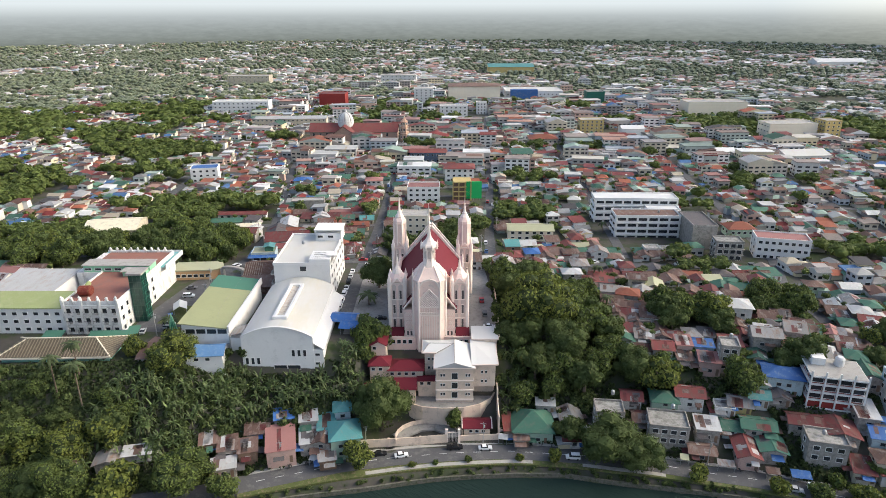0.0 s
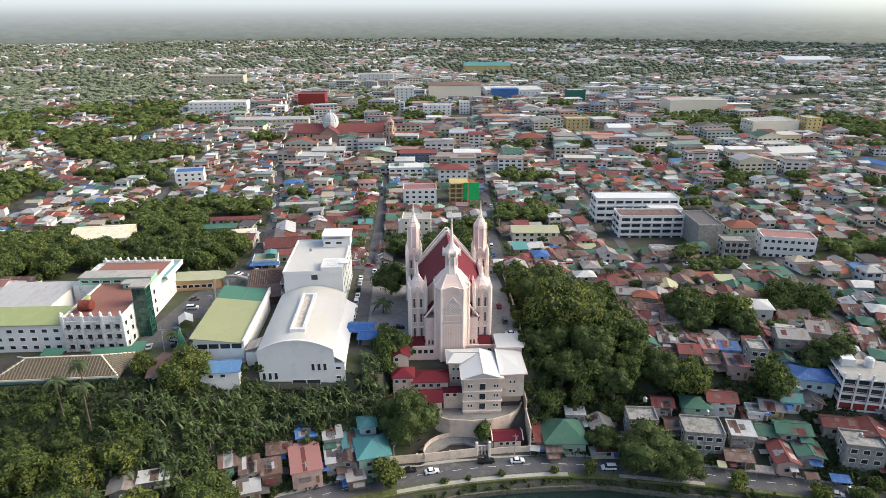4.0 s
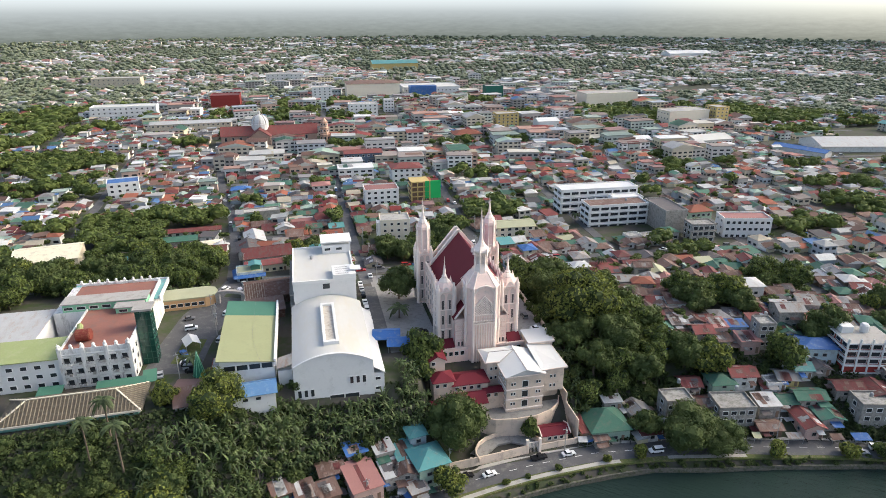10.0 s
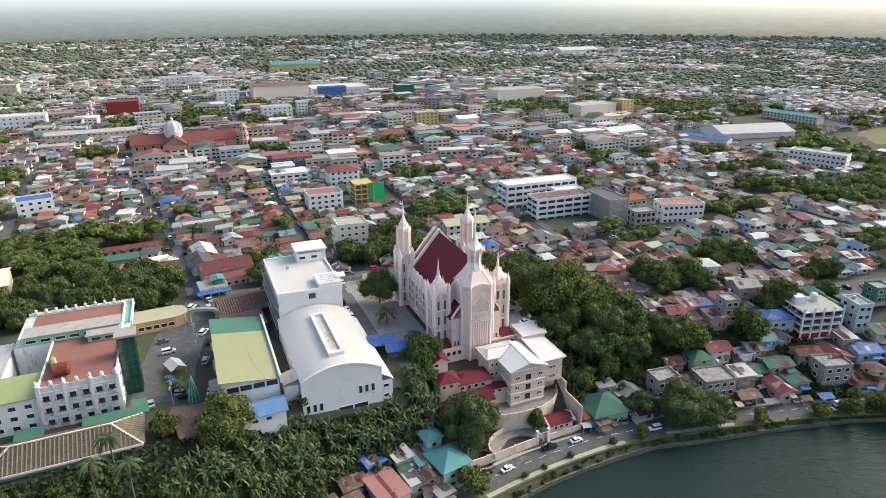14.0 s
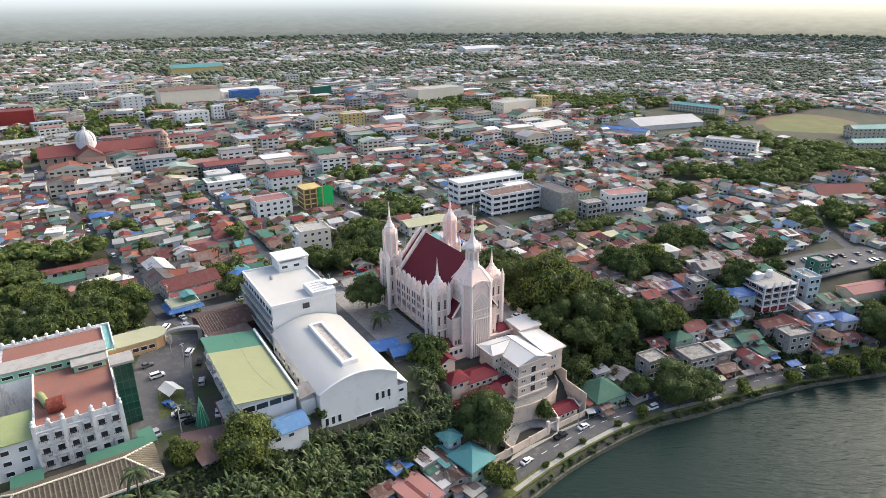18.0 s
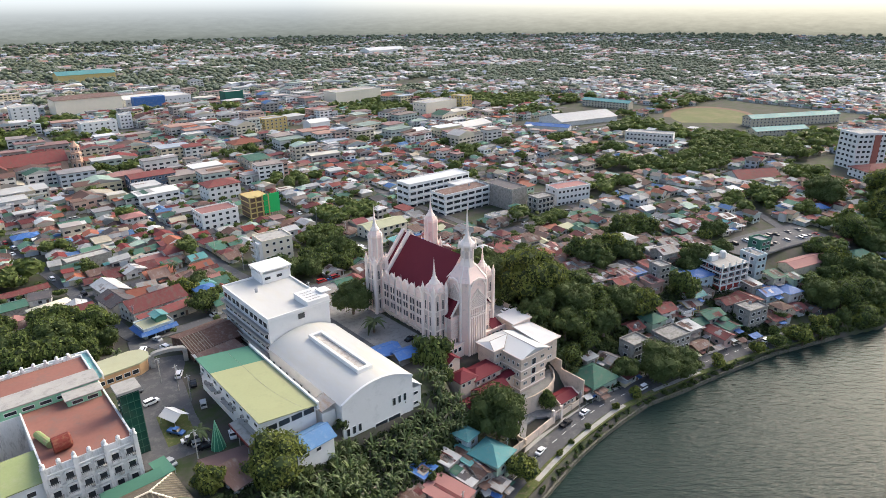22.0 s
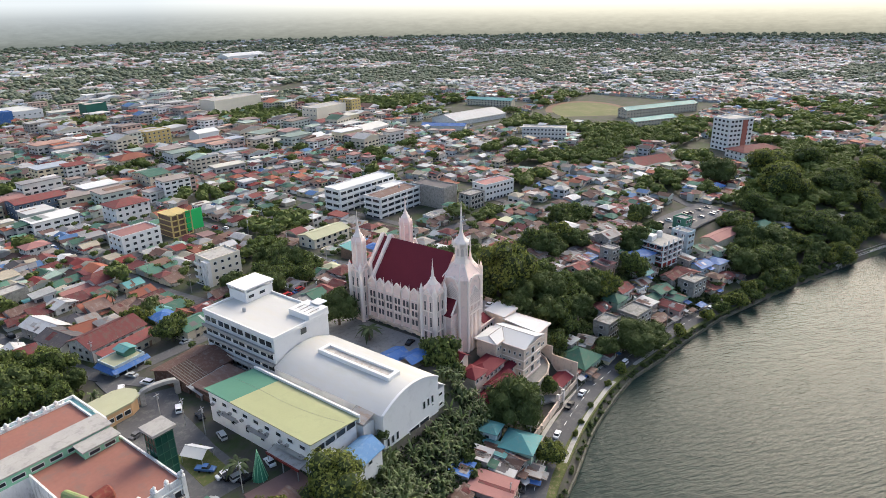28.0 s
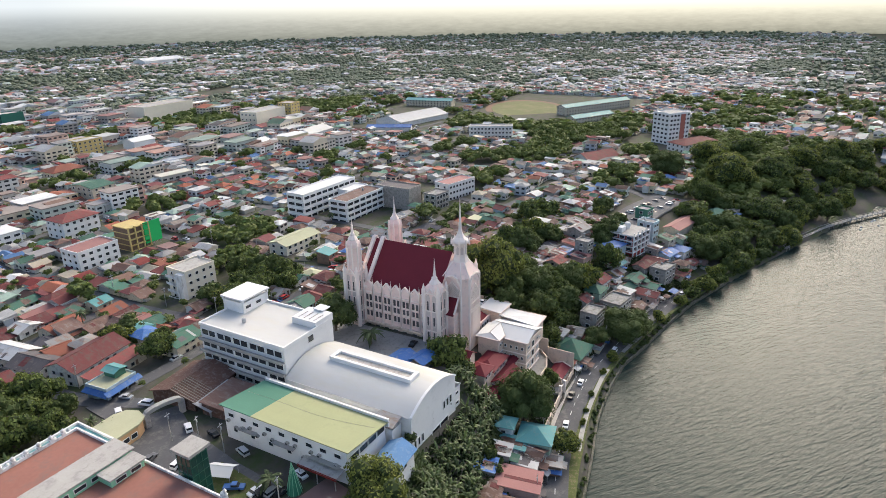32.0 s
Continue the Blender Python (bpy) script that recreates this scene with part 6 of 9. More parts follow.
keep(-190, -78, 140, 183)
keep(-32, 20, 140, 183)
keep(-80, -25, 181, 190)
keep(116, 135, 173, 189)
keep(-80, -55, 171, 190)
keep(-62, -25, 178, 190)
keep(150, 216, 168, 200)

# red and white frame building by the lake
rw = thing("corner_building", "five storey building with white frame and red panels", "building", 125.5, 181.0, -10.2, -14)
bm = bmesh.new()
box(bm, -7.6, 7.6, -6, 6, -3, 11.2)
part("core", bm, mat("brick_red_infill", (0.27, 0.075, 0.06), 0.85, 0.2, 0.4, (0.3, 0.16, 0.13), 0.3), rw)
for j in range(5):
    bm = bmesh.new()
    box(bm, -8.3, 8.3, -6.8, 6.4, j * 2.8 - 0.1, j * 2.8 + 0.3)
    part("floor_slab", bm, white, rw)
for i in range(5):
    bm = bmesh.new()
    x = -8.1 + i * 4.05
    box(bm, x - 0.22, x + 0.22, -6.9, -6.4, -3, 13.2)
    part("column", bm, white, rw)
bm = bmesh.new()
box(bm, -7.9, 7.9, -6.45, -6.1, -0.5, 2.4)
box(bm, -8.0, -7.6, -6.0, 6.0, -0.5, 2.4)
part("red_panel", bm, paint_red, rw)
windows(rw, (-6.1, -6.12, 4.4), 0, 4, 4.05, 3, 2.8, 3.2, 1.5)
windows(rw, (-7.68, 4, 4.4), -90, 3, 4.0, 3, 2.8, 2.6, 1.4)
bm = bmesh.new()
box(bm, -8.1, 8.1, -6.5, 6.2, 11.5, 11.58)
part("roof_deck", bm, lightcon, rw)
bm = bmesh.new()
lathe(bm, 2.0, 2.5, [(1.5, 11.4), (1.5, 14.0), (1.0, 14.6)], 12)
part("water_tank", bm, roofwhite_clean, rw)
bm = bmesh.new()
box(bm, -6.5, -2.5, 1, 5, 11.4, 14.0)
part("stair_head", bm, white, rw)

# town buildings that can be told apart
beigeb = building(-16.5, 333, 15, 12, 13.5, -3, cream, lightcon, "cream five storey apartment block with small windows", 4, 4, z=-7.2, ww=1.3, wh=1.2)
bm = bmesh.new()
box(bm, -9.5, -7.6, -6.2, -2, -3, 13.2)
part("stair_tower", bm, grime, beigeb)
for j in range(4):
    bm = bmesh.new()
    box(bm, -9.0, -7.5, -2, 5.5, 0.4 + j * 3.3, 0.7 + j * 3.3)
    box(bm, -9.0, -8.85, -2, 5.5, 0.7 + j * 3.3, 1.5 + j * 3.3)
    part("balcony", bm, grime, beigeb)
keep(-30, -4, 322, 345)
yel = thing("framed_building", "ochre concrete frame building beside a green billboard", "building", 11.0, 410, -7.6)
bm = bmesh.new()
box(bm, -5.6, 5.6, -4, 8, -2, 12.5)
part("core", bm, WALLS["brown"], yel)
for j in range(5):
    bm = bmesh.new()
    box(bm, -6, 6, -5, 8.4, j * 3.1 - 0.2, j * 3.1 + 0.3)
    part("floor_slab", bm, WALLS["yellow"], yel)
for x in (-5.8, -2.0, 2.0, 5.8):
    bm = bmesh.new()
    box(bm, x - 0.35, x + 0.35, -5.1, -4.4, -2, 13.2)
    part("column", bm, WALLS["yellow"], yel)
bill = thing("billboard", "large plain green billboard on a steel frame", "billboard", 18.8, 405.2, -7.4)
bm = bmesh.new()
box(bm, -5.0, 5.0, -0.2, 0.2, 1.6, 13.0)
part("board", bm, screen_green, bill)
bm = bmesh.new()
for x in (-4, 0, 4):
    beam(bm, (x, 0.4, -2), (x, 0.4, 12.5), 0.3)
    beam(bm, (x, 3.5, -2), (x, 0.4, 9), 0.25)
part("steel_frame", bm, steel, bill)
building(-14, 409, 21, 14, 9.5, 0, white, ROOFS["pink"], "white three storey house with large dark windows", 3, 5, z=-7.5, ww=1.8)
building(10.5, 462, 21, 16, 10.5, 0, white, ROOFS["red"], "white building with red hipped roof", 3, 5, "hip", 2.6, z=-8)
building(-14, 523, 29, 16, 9.5, 0, mat("slate_blue_wall", (0.12, 0.16, 0.22), 0.8, 0.15, 0.3), ROOFS["red"], "dark blue block with brick red roof", 2, 7, "gable", 1.4, z=-8)
keep(-26, 30, 395, 425)
keep(-2, 24, 450, 475)
keep(-30, 2, 512, 535)
# white school with two long wings
building(111.5, 366, 48, 13, 15.5, -2, white, roofwhite_clean, "long white four storey school wing with flat roof", 4, 9, z=-9, ww=5.4, wh=1.6, band=True)
building(110.5, 339, 35, 13, 13.5, -2, white, ROOFS["rust"], "white four storey school wing with maroon roof deck", 4, 6, z=-9, ww=6.2, wh=1.6, band=True)
building(134, 325, 12.5, 25, 14.5, -2, WALLS["block"], ROOFS["dark"], "blank grey concrete stair block of the school", 0, 0, z=-9)
building(124, 352, 18, 9, 12.5, -2, white, roofwhite_clean, "low white link roof between the school wings", 0, 0, z=-9)
building(141, 302, 13, 9, 9.5, -6, WALLS["block"], concrete, "bare concrete frame building under construction", 3, 4, z=-7.5, ww=2.2, wh=1.9, band=True)
building(168.5, 304, 25, 12, 11, -14, white, ROOFS["pink"], "white three storey building with faded pink roof", 3, 8, z=-8)
building(162, 337, 14, 10, 5, 0, WALLS["mint"], ROOFS["orange"], "low mint house with orange hipped roof", 1, 4, "hip", 2.8)
building(46, 331, 24, 12, 6, -2, cream, ROOFS["olive"], "long cream hall with pale olive roof", 2, 6, "gable", 1.6)
keep(80, 160, 312, 376)
keep(130, 184, 294, 345)
keep(32, 60, 322, 340)
# big shed and houses by the left lane
building(-181, 335, 27, 22, 6, 8, WALLS["cream"], mat("cream_sheet", (0.68, 0.62, 0.47), 0.6, 0.12, 0.2, (0.5, 0.45, 0.35), 0.3), "large shed with faded cream sheet roof", 0, 0, "gable", 2.8, name="warehouse", z=-6)
building(-177, 464, 19, 14, 10, 12, white, ROOFS["blue"], "white three storey house with blue roof", 3, 4, z=-8.4)
house(-80.0, 309, 21, 13, 6, 8, "maroon", "white", "gable", rh=2.6, label="two storey white house with broad dull red roof")
house(-78.5, 297.5, 21, 5, 3.6, 8, "red", "cream", "shed", rh=0.9)
house(-89.5, 324, 10, 14, 5, 8, "dark", "white", "gable", "y", rh=2.0)
house(-87.5, 342, 9, 16, 5, 8, "silver", "block", "gable", "y", rh=1.8, label="low block row house with patched silver and rust roof")
shop = house(-86.5, 287.5, 11, 9, 4.2, 6, "olive", "sky", "flat", label="low blue corner shop with flat roof and small rooftop room", win=False)
bm = bmesh.new()
box(bm, -4.9, 4.9, -4.1, 4.1, 4.34, 4.46)
part("roof_sheet", bm, ROOFS["olive"], shop, "faded olive roof sheet")
bm = bmesh.new()
slab(bm, [(-6.6, -6.2, 2.9), (6.4, -6.2, 2.9), (6.4, -4.4, 3.9), (-6.6, -4.4, 3.9)], 0.1)
slab(bm, [(-7.2, -6.0, 2.9), (-5.4, -4.4, 3.9), (-5.4, 4.4, 3.9), (-7.2, 4.8, 2.9)], 0.1)
part("awning", bm, ROOFS["blue"], shop, "bright blue awning")
bm = bmesh.new()
box(bm, 0.5, 4.4, -1.5, 3.2, 4.4, 6.6)
part("roof_room", bm, darkgreen, shop)
bm = bmesh.new()
gable_roof(bm, 5, 5.6, 6.6, 0.7, 0.2, 0.1, "y")
for v in bm.verts:
    v.co += Vector((2.4, 0.85, 0))
part("roof_room_sheet", bm, ROOFS["teal"], shop)
for k in range(3):
    bm = bmesh.new()
    box(bm, -4.4 + k * 3.2, -1.8 + k * 3.2, -4.6, -4.45, 0.2, 2.6)
    part("shop_opening", bm, glass, shop)
rs = building(-77.5, 260, 17, 16, 4.4, 6, rust, rust, "old shed with rusty brown corrugated roof", 0, 0, "gable", 2.2, name="rusty_shed", z=0.4)
bm = bmesh.new()
slab(bm, [(-9.5, -14.5, 2.6), (4.5, -14.5, 2.6), (4.5, -8.2, 4.2), (-9.5, -8.2, 4.2)], 0.12)
part("front_lean_to", bm, ROOFS["silver"], rs, "grey corrugated lean-to roof")
for k in range(6):
    bm = bmesh.new()
    box(bm, -9.2 + k * 2.7, -8.8 + k * 2.7, -14.2, -13.8, -2, 2.6)
    part("column", bm, lightcon, rs)
for k in range(9):
    bm = bmesh.new()
    e = (k - 4) / 4
    beam(bm, (-9.0 + k * 0.9, -8.9, 4.15), (-9.0 + k * 0.9, 0, 6.75), 0.16, 0.12)
    part("rafter", bm, deadwood, rs, "bare timber rafter")
building(-78.0, 244, 13, 10, 3.6, 6, rust, ROOFS["rust"], "low rusty lean-to behind the green hall", 0, 0, "shed", 1.0, name="rusty_shed", z=0.8)
house(-58.5, 290, 11, 9, 5, 4, "green", "cream", "gable", rh=1.8)
# roofs between the two lanes behind the office block
building(-86, 388, 20, 8, 5.6, 6, WALLS["block"], lightcon, "long blank grey concrete block building", 0, 0)
house(-84, 370, 13, 7, 3.4, 6, "rust", "white", "gable", rh=1.4, patches=4, label="low white row house with patched rusty roof")
house(-66, 350, 12, 9, 3.2, 8, "orange", "cream", "gable", rh=2.0, label="low house with bright orange sheet roof")
house(-62, 372, 14, 5, 3.0, 6, "pink", "cream", "gable", rh=1.0)
house(-49, 379, 12, 7, 3.4, 5, "red", "white", "hip", rh=1.8)
house(-60, 386.5, 12, 6, 3.0, 6, "green", "cream", "gable", rh=1.4)
house(-45.5, 357, 7, 7, 3.4, 5, "teal", "cream", "gable", rh=1.4)
house(-48, 345, 9, 7, 3.2, 5, "orange", "cream", "gable", rh=1.6)
house(-49, 334.5, 9, 8, 3.4, 5, "maroon", "cream", "gable", rh=1.8)
house(-57, 358, 8, 6, 3.0, 6, "green", "block", "shed", rh=0.8)
house(-77, 377, 9, 6, 3.0, 6, "teal", "block", "gable", rh=1.2)
house(-73, 362, 9, 7, 3.2, 6, "silver", "white", "gable", "y", rh=1.4)
house(-60, 337, 10, 8, 3.2, 8, "rust", "block", "gable", rh=1.6, patches=4)
house(-102, 450, 12, 8, 3.6, 0, "blue", "white", "hip", rh=1.8)
house(-77, 458, 15, 9, 3.6, 2, "green", "cream", "gable", rh=1.8)
building(-50, 441, 11, 9, 6.0, 2, WALLS["white"], ROOFS["pink"], "two storey white house with faded pink roof", 2, 3, "hip", 1.6)
building(-110.5, 338, 14, 10, 3.8, 10, WALLS["cream"], MATS["cream_sheet"], "low house with wide cream sheet roof beside the grove", 1, 3, "hip", 2.0)
building(-121, 367, 28, 5.5, 3.4, 3, WALLS["white"], ROOFS["red"], "long low row house with red sheet roof", 1, 7, "gable", 1.0, name="row_house")
building(-126, 354.5, 17, 8, 2.8, 4, WALLS["block"], ROOFS["green"], "low shed with dull green sheet roof", 0, 0, "gable", 1.2, name="shed")
building(-130.5, 319.5, 20, 7, 2.8, 4, WALLS["block"], ROOFS["grey"], "long low shed with weathered grey roof in the grove", 0, 0, "gable", 1.0, name="shed")
building(-149, 322.5, 10, 8, 3.2, 4, WALLS["cream"], ROOFS["teal"], "small house with pale teal sheet roof", 1, 2, "gable", 1.2)
keep(-40, -28, 180, 284)
keep(-196, -164, 320, 350)
keep(-190, -164, 452, 476)

# old church with dome
dome_church = thing("domed_church", "old stone church with red roof and pale dome", "church", -88, 626, -8.6)
stone = mat("old_stone", (0.34, 0.24, 0.19), 0.9, 0.18, 0.2, (0.27, 0.19, 0.16), 0.3)
bm = bmesh.new()
gable_wall(bm, 84, 20, -2, 9.5, 6.2, "x")
part("nave_wall", bm, stone, dome_church)
bm = bmesh.new()
gable_roof(bm, 84, 20, 9.5, 6.4, 0.8, 0.3, "x")
part("nave_roof", bm, ROOFS["red"], dome_church)
bm = bmesh.new()
gable_wall(bm, 18, 40, -2, 9.5, 6.0, "y")
for v in bm.verts:
    v.co.x -= 8
part("transept", bm, stone, dome_church)
bm = bmesh.new()
gable_roof(bm, 18, 40, 9.6, 6.2, 0.8, 0.3, "y")
for v in bm.verts:
    v.co.x -= 8
part("transept_roof", bm, ROOFS["red"], dome_church)
bm = bmesh.new()
lathe(bm, -8, 0, [(7.6, 12), (7.6, 17.5), (7.9, 17.8)] + [(7.6 * math.cos(k * math.pi / 18), 18 + 8.2 * math.sin(k * math.pi / 18)) for k in range(9)] + [(1.2, 26.2), (1.2, 28.0), (0.1, 29.6)], 16)
part("dome", bm, roofwhite_clean, dome_church, "pale ribbed dome with lantern")
bm = bmesh.new()
for k in range(8):
    a = k * math.pi / 4
    for q in range(6):
        a0, a1 = q * math.pi / 14, (q + 1) * math.pi / 14
        beam(bm, (-8 + 7.75 * math.cos(a0) * math.cos(a), 7.75 * math.cos(a0) * math.sin(a), 18 + 8.3 * math.sin(a0)), (-8 + 7.75 * math.cos(a1) * math.cos(a), 7.75 * math.cos(a1) * math.sin(a), 18 + 8.3 * math.sin(a1)), 0.5)
part("dome_rib", bm, lightcon, dome_church)
windows(dome_church, (-38, -10.1, 6), 0, 12, 6.4, 1, 1, 1.8, 3.2)
bell = thing("bell_tower", "eight sided stone bell tower in stages", "tower", -39, 618, -8.6)
bm = bmesh.new()
lathe(bm, 0, 0, [(4.8, -2), (4.6, 7), (5.0, 7.4), (4.2, 7.8), (4.0, 13), (4.4, 13.4), (3.5, 13.8), (3.3, 18), (3.7, 18.4), (1.5, 20.6), (0.1, 22.6)], 8)
part("shaft", bm, mat("weathered_coral", (0.45, 0.3, 0.22), 0.9, 0.18, 0.3), bell)
for k in range(8):
    a = k * math.pi / 4
    for z, r in ((4, 4.35), (10.5, 3.8), (16, 3.15)):
        ob = new("window", window_mesh(1.4, 2.6))
        ob.parent = bell
        ob.matrix_basis = pose(r * math.cos(a), r * math.sin(a), z, 0, 0, math.degrees(a) + 90)
keep(-140, -28, 598, 650)

# farther landmarks
building(-252, 812, 68, 22, 13, 3, white, roofwhite, "long white three storey school with pale roof", 3, 12, z=-9, band=True)
building(-167, 706, 76, 15, 9, 3, WALLS["cream"], ROOFS["silver"], "long cream two storey block with pale roof", 2, 16, "gable", 2.0, z=-9)
building(-148, 872, 34, 28, 15, 0, paint_red, ROOFS["maroon"], "dark red windowless hall", 0, 0, z=-9)
building(41, 935, 72, 40, 19, 0, cream, ROOFS["rust"], "huge cream shopping hall with brown roof edge", 0, 0, "hip", 3, z=-9)
building(128, 965, 82, 50, 9, 0, white, roofwhite, "wide low white market hall", 1, 14, z=-9)
building(112, 932, 38, 12, 12, 0, ROOFS["blue"], ROOFS["blue"], "bright blue shop front hall", 0, 0, z=-9)
building(-29, 902, 26, 20, 18, 0, white, lightcon, "white five storey block", 5, 4, z=-9)
building(10, 756, 32, 16, 15, 0, white, lightcon, "white four storey block", 4, 6, z=-9)
building(44, 790, 12, 12, 14, 0, white, lightcon, "narrow white four storey block", 4, 3, z=-9)
building(335, 632, 48, 22, 15, 4, cream, lightcon, "cream windowless hall by the market", 3, 0, z=-9)
building(372, 628, 16, 18, 18, 4, WALLS["yellow"], lightcon, "ochre five storey block", 5, 3, z=-9)
building(297, 532, 38, 24, 6.5, 6, WALLS["white"], roofwhite, "market hall with broad white roof", 1, 10, "gable", 3.0, z=-9)
building(300, 595, 30, 16, 7, 2, white, ROOFS["red"], "white hall with red roof edge", 0, 0, "gable", 2.0, z=-9)
building(320, 780, 70, 28, 16, 2, cream, lightcon, "broad cream department store", 0, 0, z=-9)
building(200, 880, 24, 18, 16, 0, mat("dark_green_cladding", (0.03, 0.13, 0.1), 0.6, 0.15, 0.2), lightcon, "dark green clad block", 0, 0, z=-9)
building(150, 665, 24, 14, 13, 0, WALLS["yellow"], lightcon, "pale yellow four storey block", 4, 5, z=-9)
building(185, 640, 22, 16, 9, 0, white, roofwhite_clean, "white hall with white roof", 0, 0, "gable", 2.4, z=-9)
building(92, 605, 26, 18, 6, 0, WALLS["cream"], ROOFS["orange"], "low hall with orange hipped roof", 1, 6, "hip", 3.2, z=-9)
building(62, 522, 16, 22, 10, 2, WALLS["cream"], ROOFS["green"], "cream three storey block with green roof", 3, 3, "gable", 1.6, z=-8.5)
building(235, 545, 22, 16, 6, 2, white, roofwhite_clean, "low house with white roof", 0, 0, "gable", 2.0, z=-8.8)
tower = building(386, 213, 24, 18, 29, -32, white, lightcon, "white nine storey tower block with red panel", 8, 6, z=-8.5, ww=2.4, wh=1.6)
bm = bmesh.new()
box(bm, 1.0, 6.0, -9.35, -9.05, 4, 28.0)
part("red_panel", bm, mat("brick_panel", (0.35, 0.13, 0.1), 0.8, 0.15, 0.3), tower)
building(365, 191, 38, 18, 10, -32, white, ROOFS["red"], "white three storey block with red hipped roof", 3, 9, "hip", 3.4, z=-8.5)
building(305, 252, 32, 22, 3.6, -30, WALLS["white"], ROOFS["red"], "low hall with broad faded red roof", 1, 8, "gable", 5.0, z=-8.5)
building(555, 330, 104, 14, 9.5, -27, WALLS["cream"], ROOFS["teal"], "long three storey school with pale green roof", 3, 24, "gable", 2.6, z=-9.5)
building(484, 313, 56, 13, 7, -27, WALLS["cream"], ROOFS["teal"], "two storey school with pale green roof", 2, 13, "gable", 2.4, z=-9.5)
building(518, 528, 60, 13, 8, -80, WALLS["cream"], ROOFS["teal"], "long school block with pale green roof", 3, 15, "gable", 2.2, z=-9.5)
building(412, 488, 74, 38, 6, -12, WALLS["white"], ROOFS["silver"], "arena with broad pale grey roof", 0, 0, "gable", 5, z=-9.5)
building(352, 478, 44, 12, 5, -66, WALLS["white"], ROOFS["blue"], "long shed with blue roof", 0, 0, "gable", 1.8, z=-9)
building(362, 370, 40, 13, 11, -66, WALLS["white"], lightcon, "long white three storey block with pink bands", 3, 12, z=-9, band=True)
for nm, k, zz, m, lab in (("sports_track", 1.18, -8.85, mat("track_clay", (0.2, 0.13, 0.09), 0.95, 0.2, 0.05), "brown clay running track round the field"), ("sports_field", 1.0, -8.75, mat("dry_turf", (0.13, 0.14, 0.06), 0.95, 0.25, 0.02, (0.2, 0.17, 0.09), 0.4), "dry grass sports field inside a running track")):
    bm = bmesh.new()
    ring_ = []
    for i in range(36):
        a_ = i * math.pi / 18
        u, v = 66 * k * math.cos(a_), 42 * k * math.sin(a_)
        ring_.append((537 + u * 0.86 + v * 0.5, 406 + u * 0.5 - v * 0.86))
    prism(bm, ring_, zz - 1.5, zz)
    tagged(new(nm, mesh_of(nm, bm, m)), lab, "sports ground", kind="structure")
building(880, 1500, 110, 40, 10, 0, white, roofwhite_clean, "distant long white hall", 0, 0, z=-10, kind="gable", rh=6)
building(130, 1330, 90, 40, 14, 0, WALLS["yellow"], ROOFS["teal"], "distant ochre hall with green roof", 0, 0, z=-10, kind="gable", rh=5)
building(-330, 1120, 70, 24, 16, 0, WALLS["cream"], lightcon, "distant cream three storey block", 3, 10, z=-10)
building(-80, 1150, 60, 24, 14, 0, WALLS["white"], lightcon, "distant white three storey block", 3, 8, z=-10)
for r in ((-292, -210, 795, 830), (-210, -125, 694, 720), (-170, -128, 852, 892), (0, 175, 908, 995), (-46, -12, 888, 916), (-10, 54, 744, 800), (308, 386, 616, 648), (274, 322, 516, 548), (280, 360, 762, 798), (184, 216, 868, 892), (134, 200, 630, 675), (76, 108, 592, 618), (52, 72, 508, 536), (222, 250, 534, 556), (335, 412, 180, 245), (285, 325, 235, 268), (440, 670, 290, 460), (440, 560, 480, 570), (340, 375, 340, 400), (350, 462, 440, 530), (470, 570, 865, 935)):
    keep(*r)

# ---- the rest of the town ----
def seg_dist(x, y, a, b):
    dx, dy = b[0] - a[0], b[1] - a[1]
    t = max(0, min(1, ((x - a[0]) * dx + (y - a[1]) * dy) / (dx * dx + dy * dy)))
    return math.hypot(x - a[0] - t * dx, y - a[1] - t * dy)


def on_street(x, y, gap):
    for line in STREETS:
        for a, b in zip(line, line[1:]):
            if min(a[0], b[0]) - gap < x < max(a[0], b[0]) + gap and min(a[1], b[1]) - gap < y < max(a[1], b[1]) + gap and seg_dist(x, y, a, b) < gap:
                return True
    return False


def taken(x, y, g=4.0):
    return any(x0 - g < x < x1 + g and y0 - g < y < y1 + g for x0, x1, y0, y1 in TAKEN)


def in_view(x, y):
    """Bearings the walk ever takes in."""
    a = math.degrees(math.atan2(x, y)) > -41
    b = math.degrees(math.atan2(x + 185, y - 112)) < 100
    return a and b and y > shore_y(x) + 14


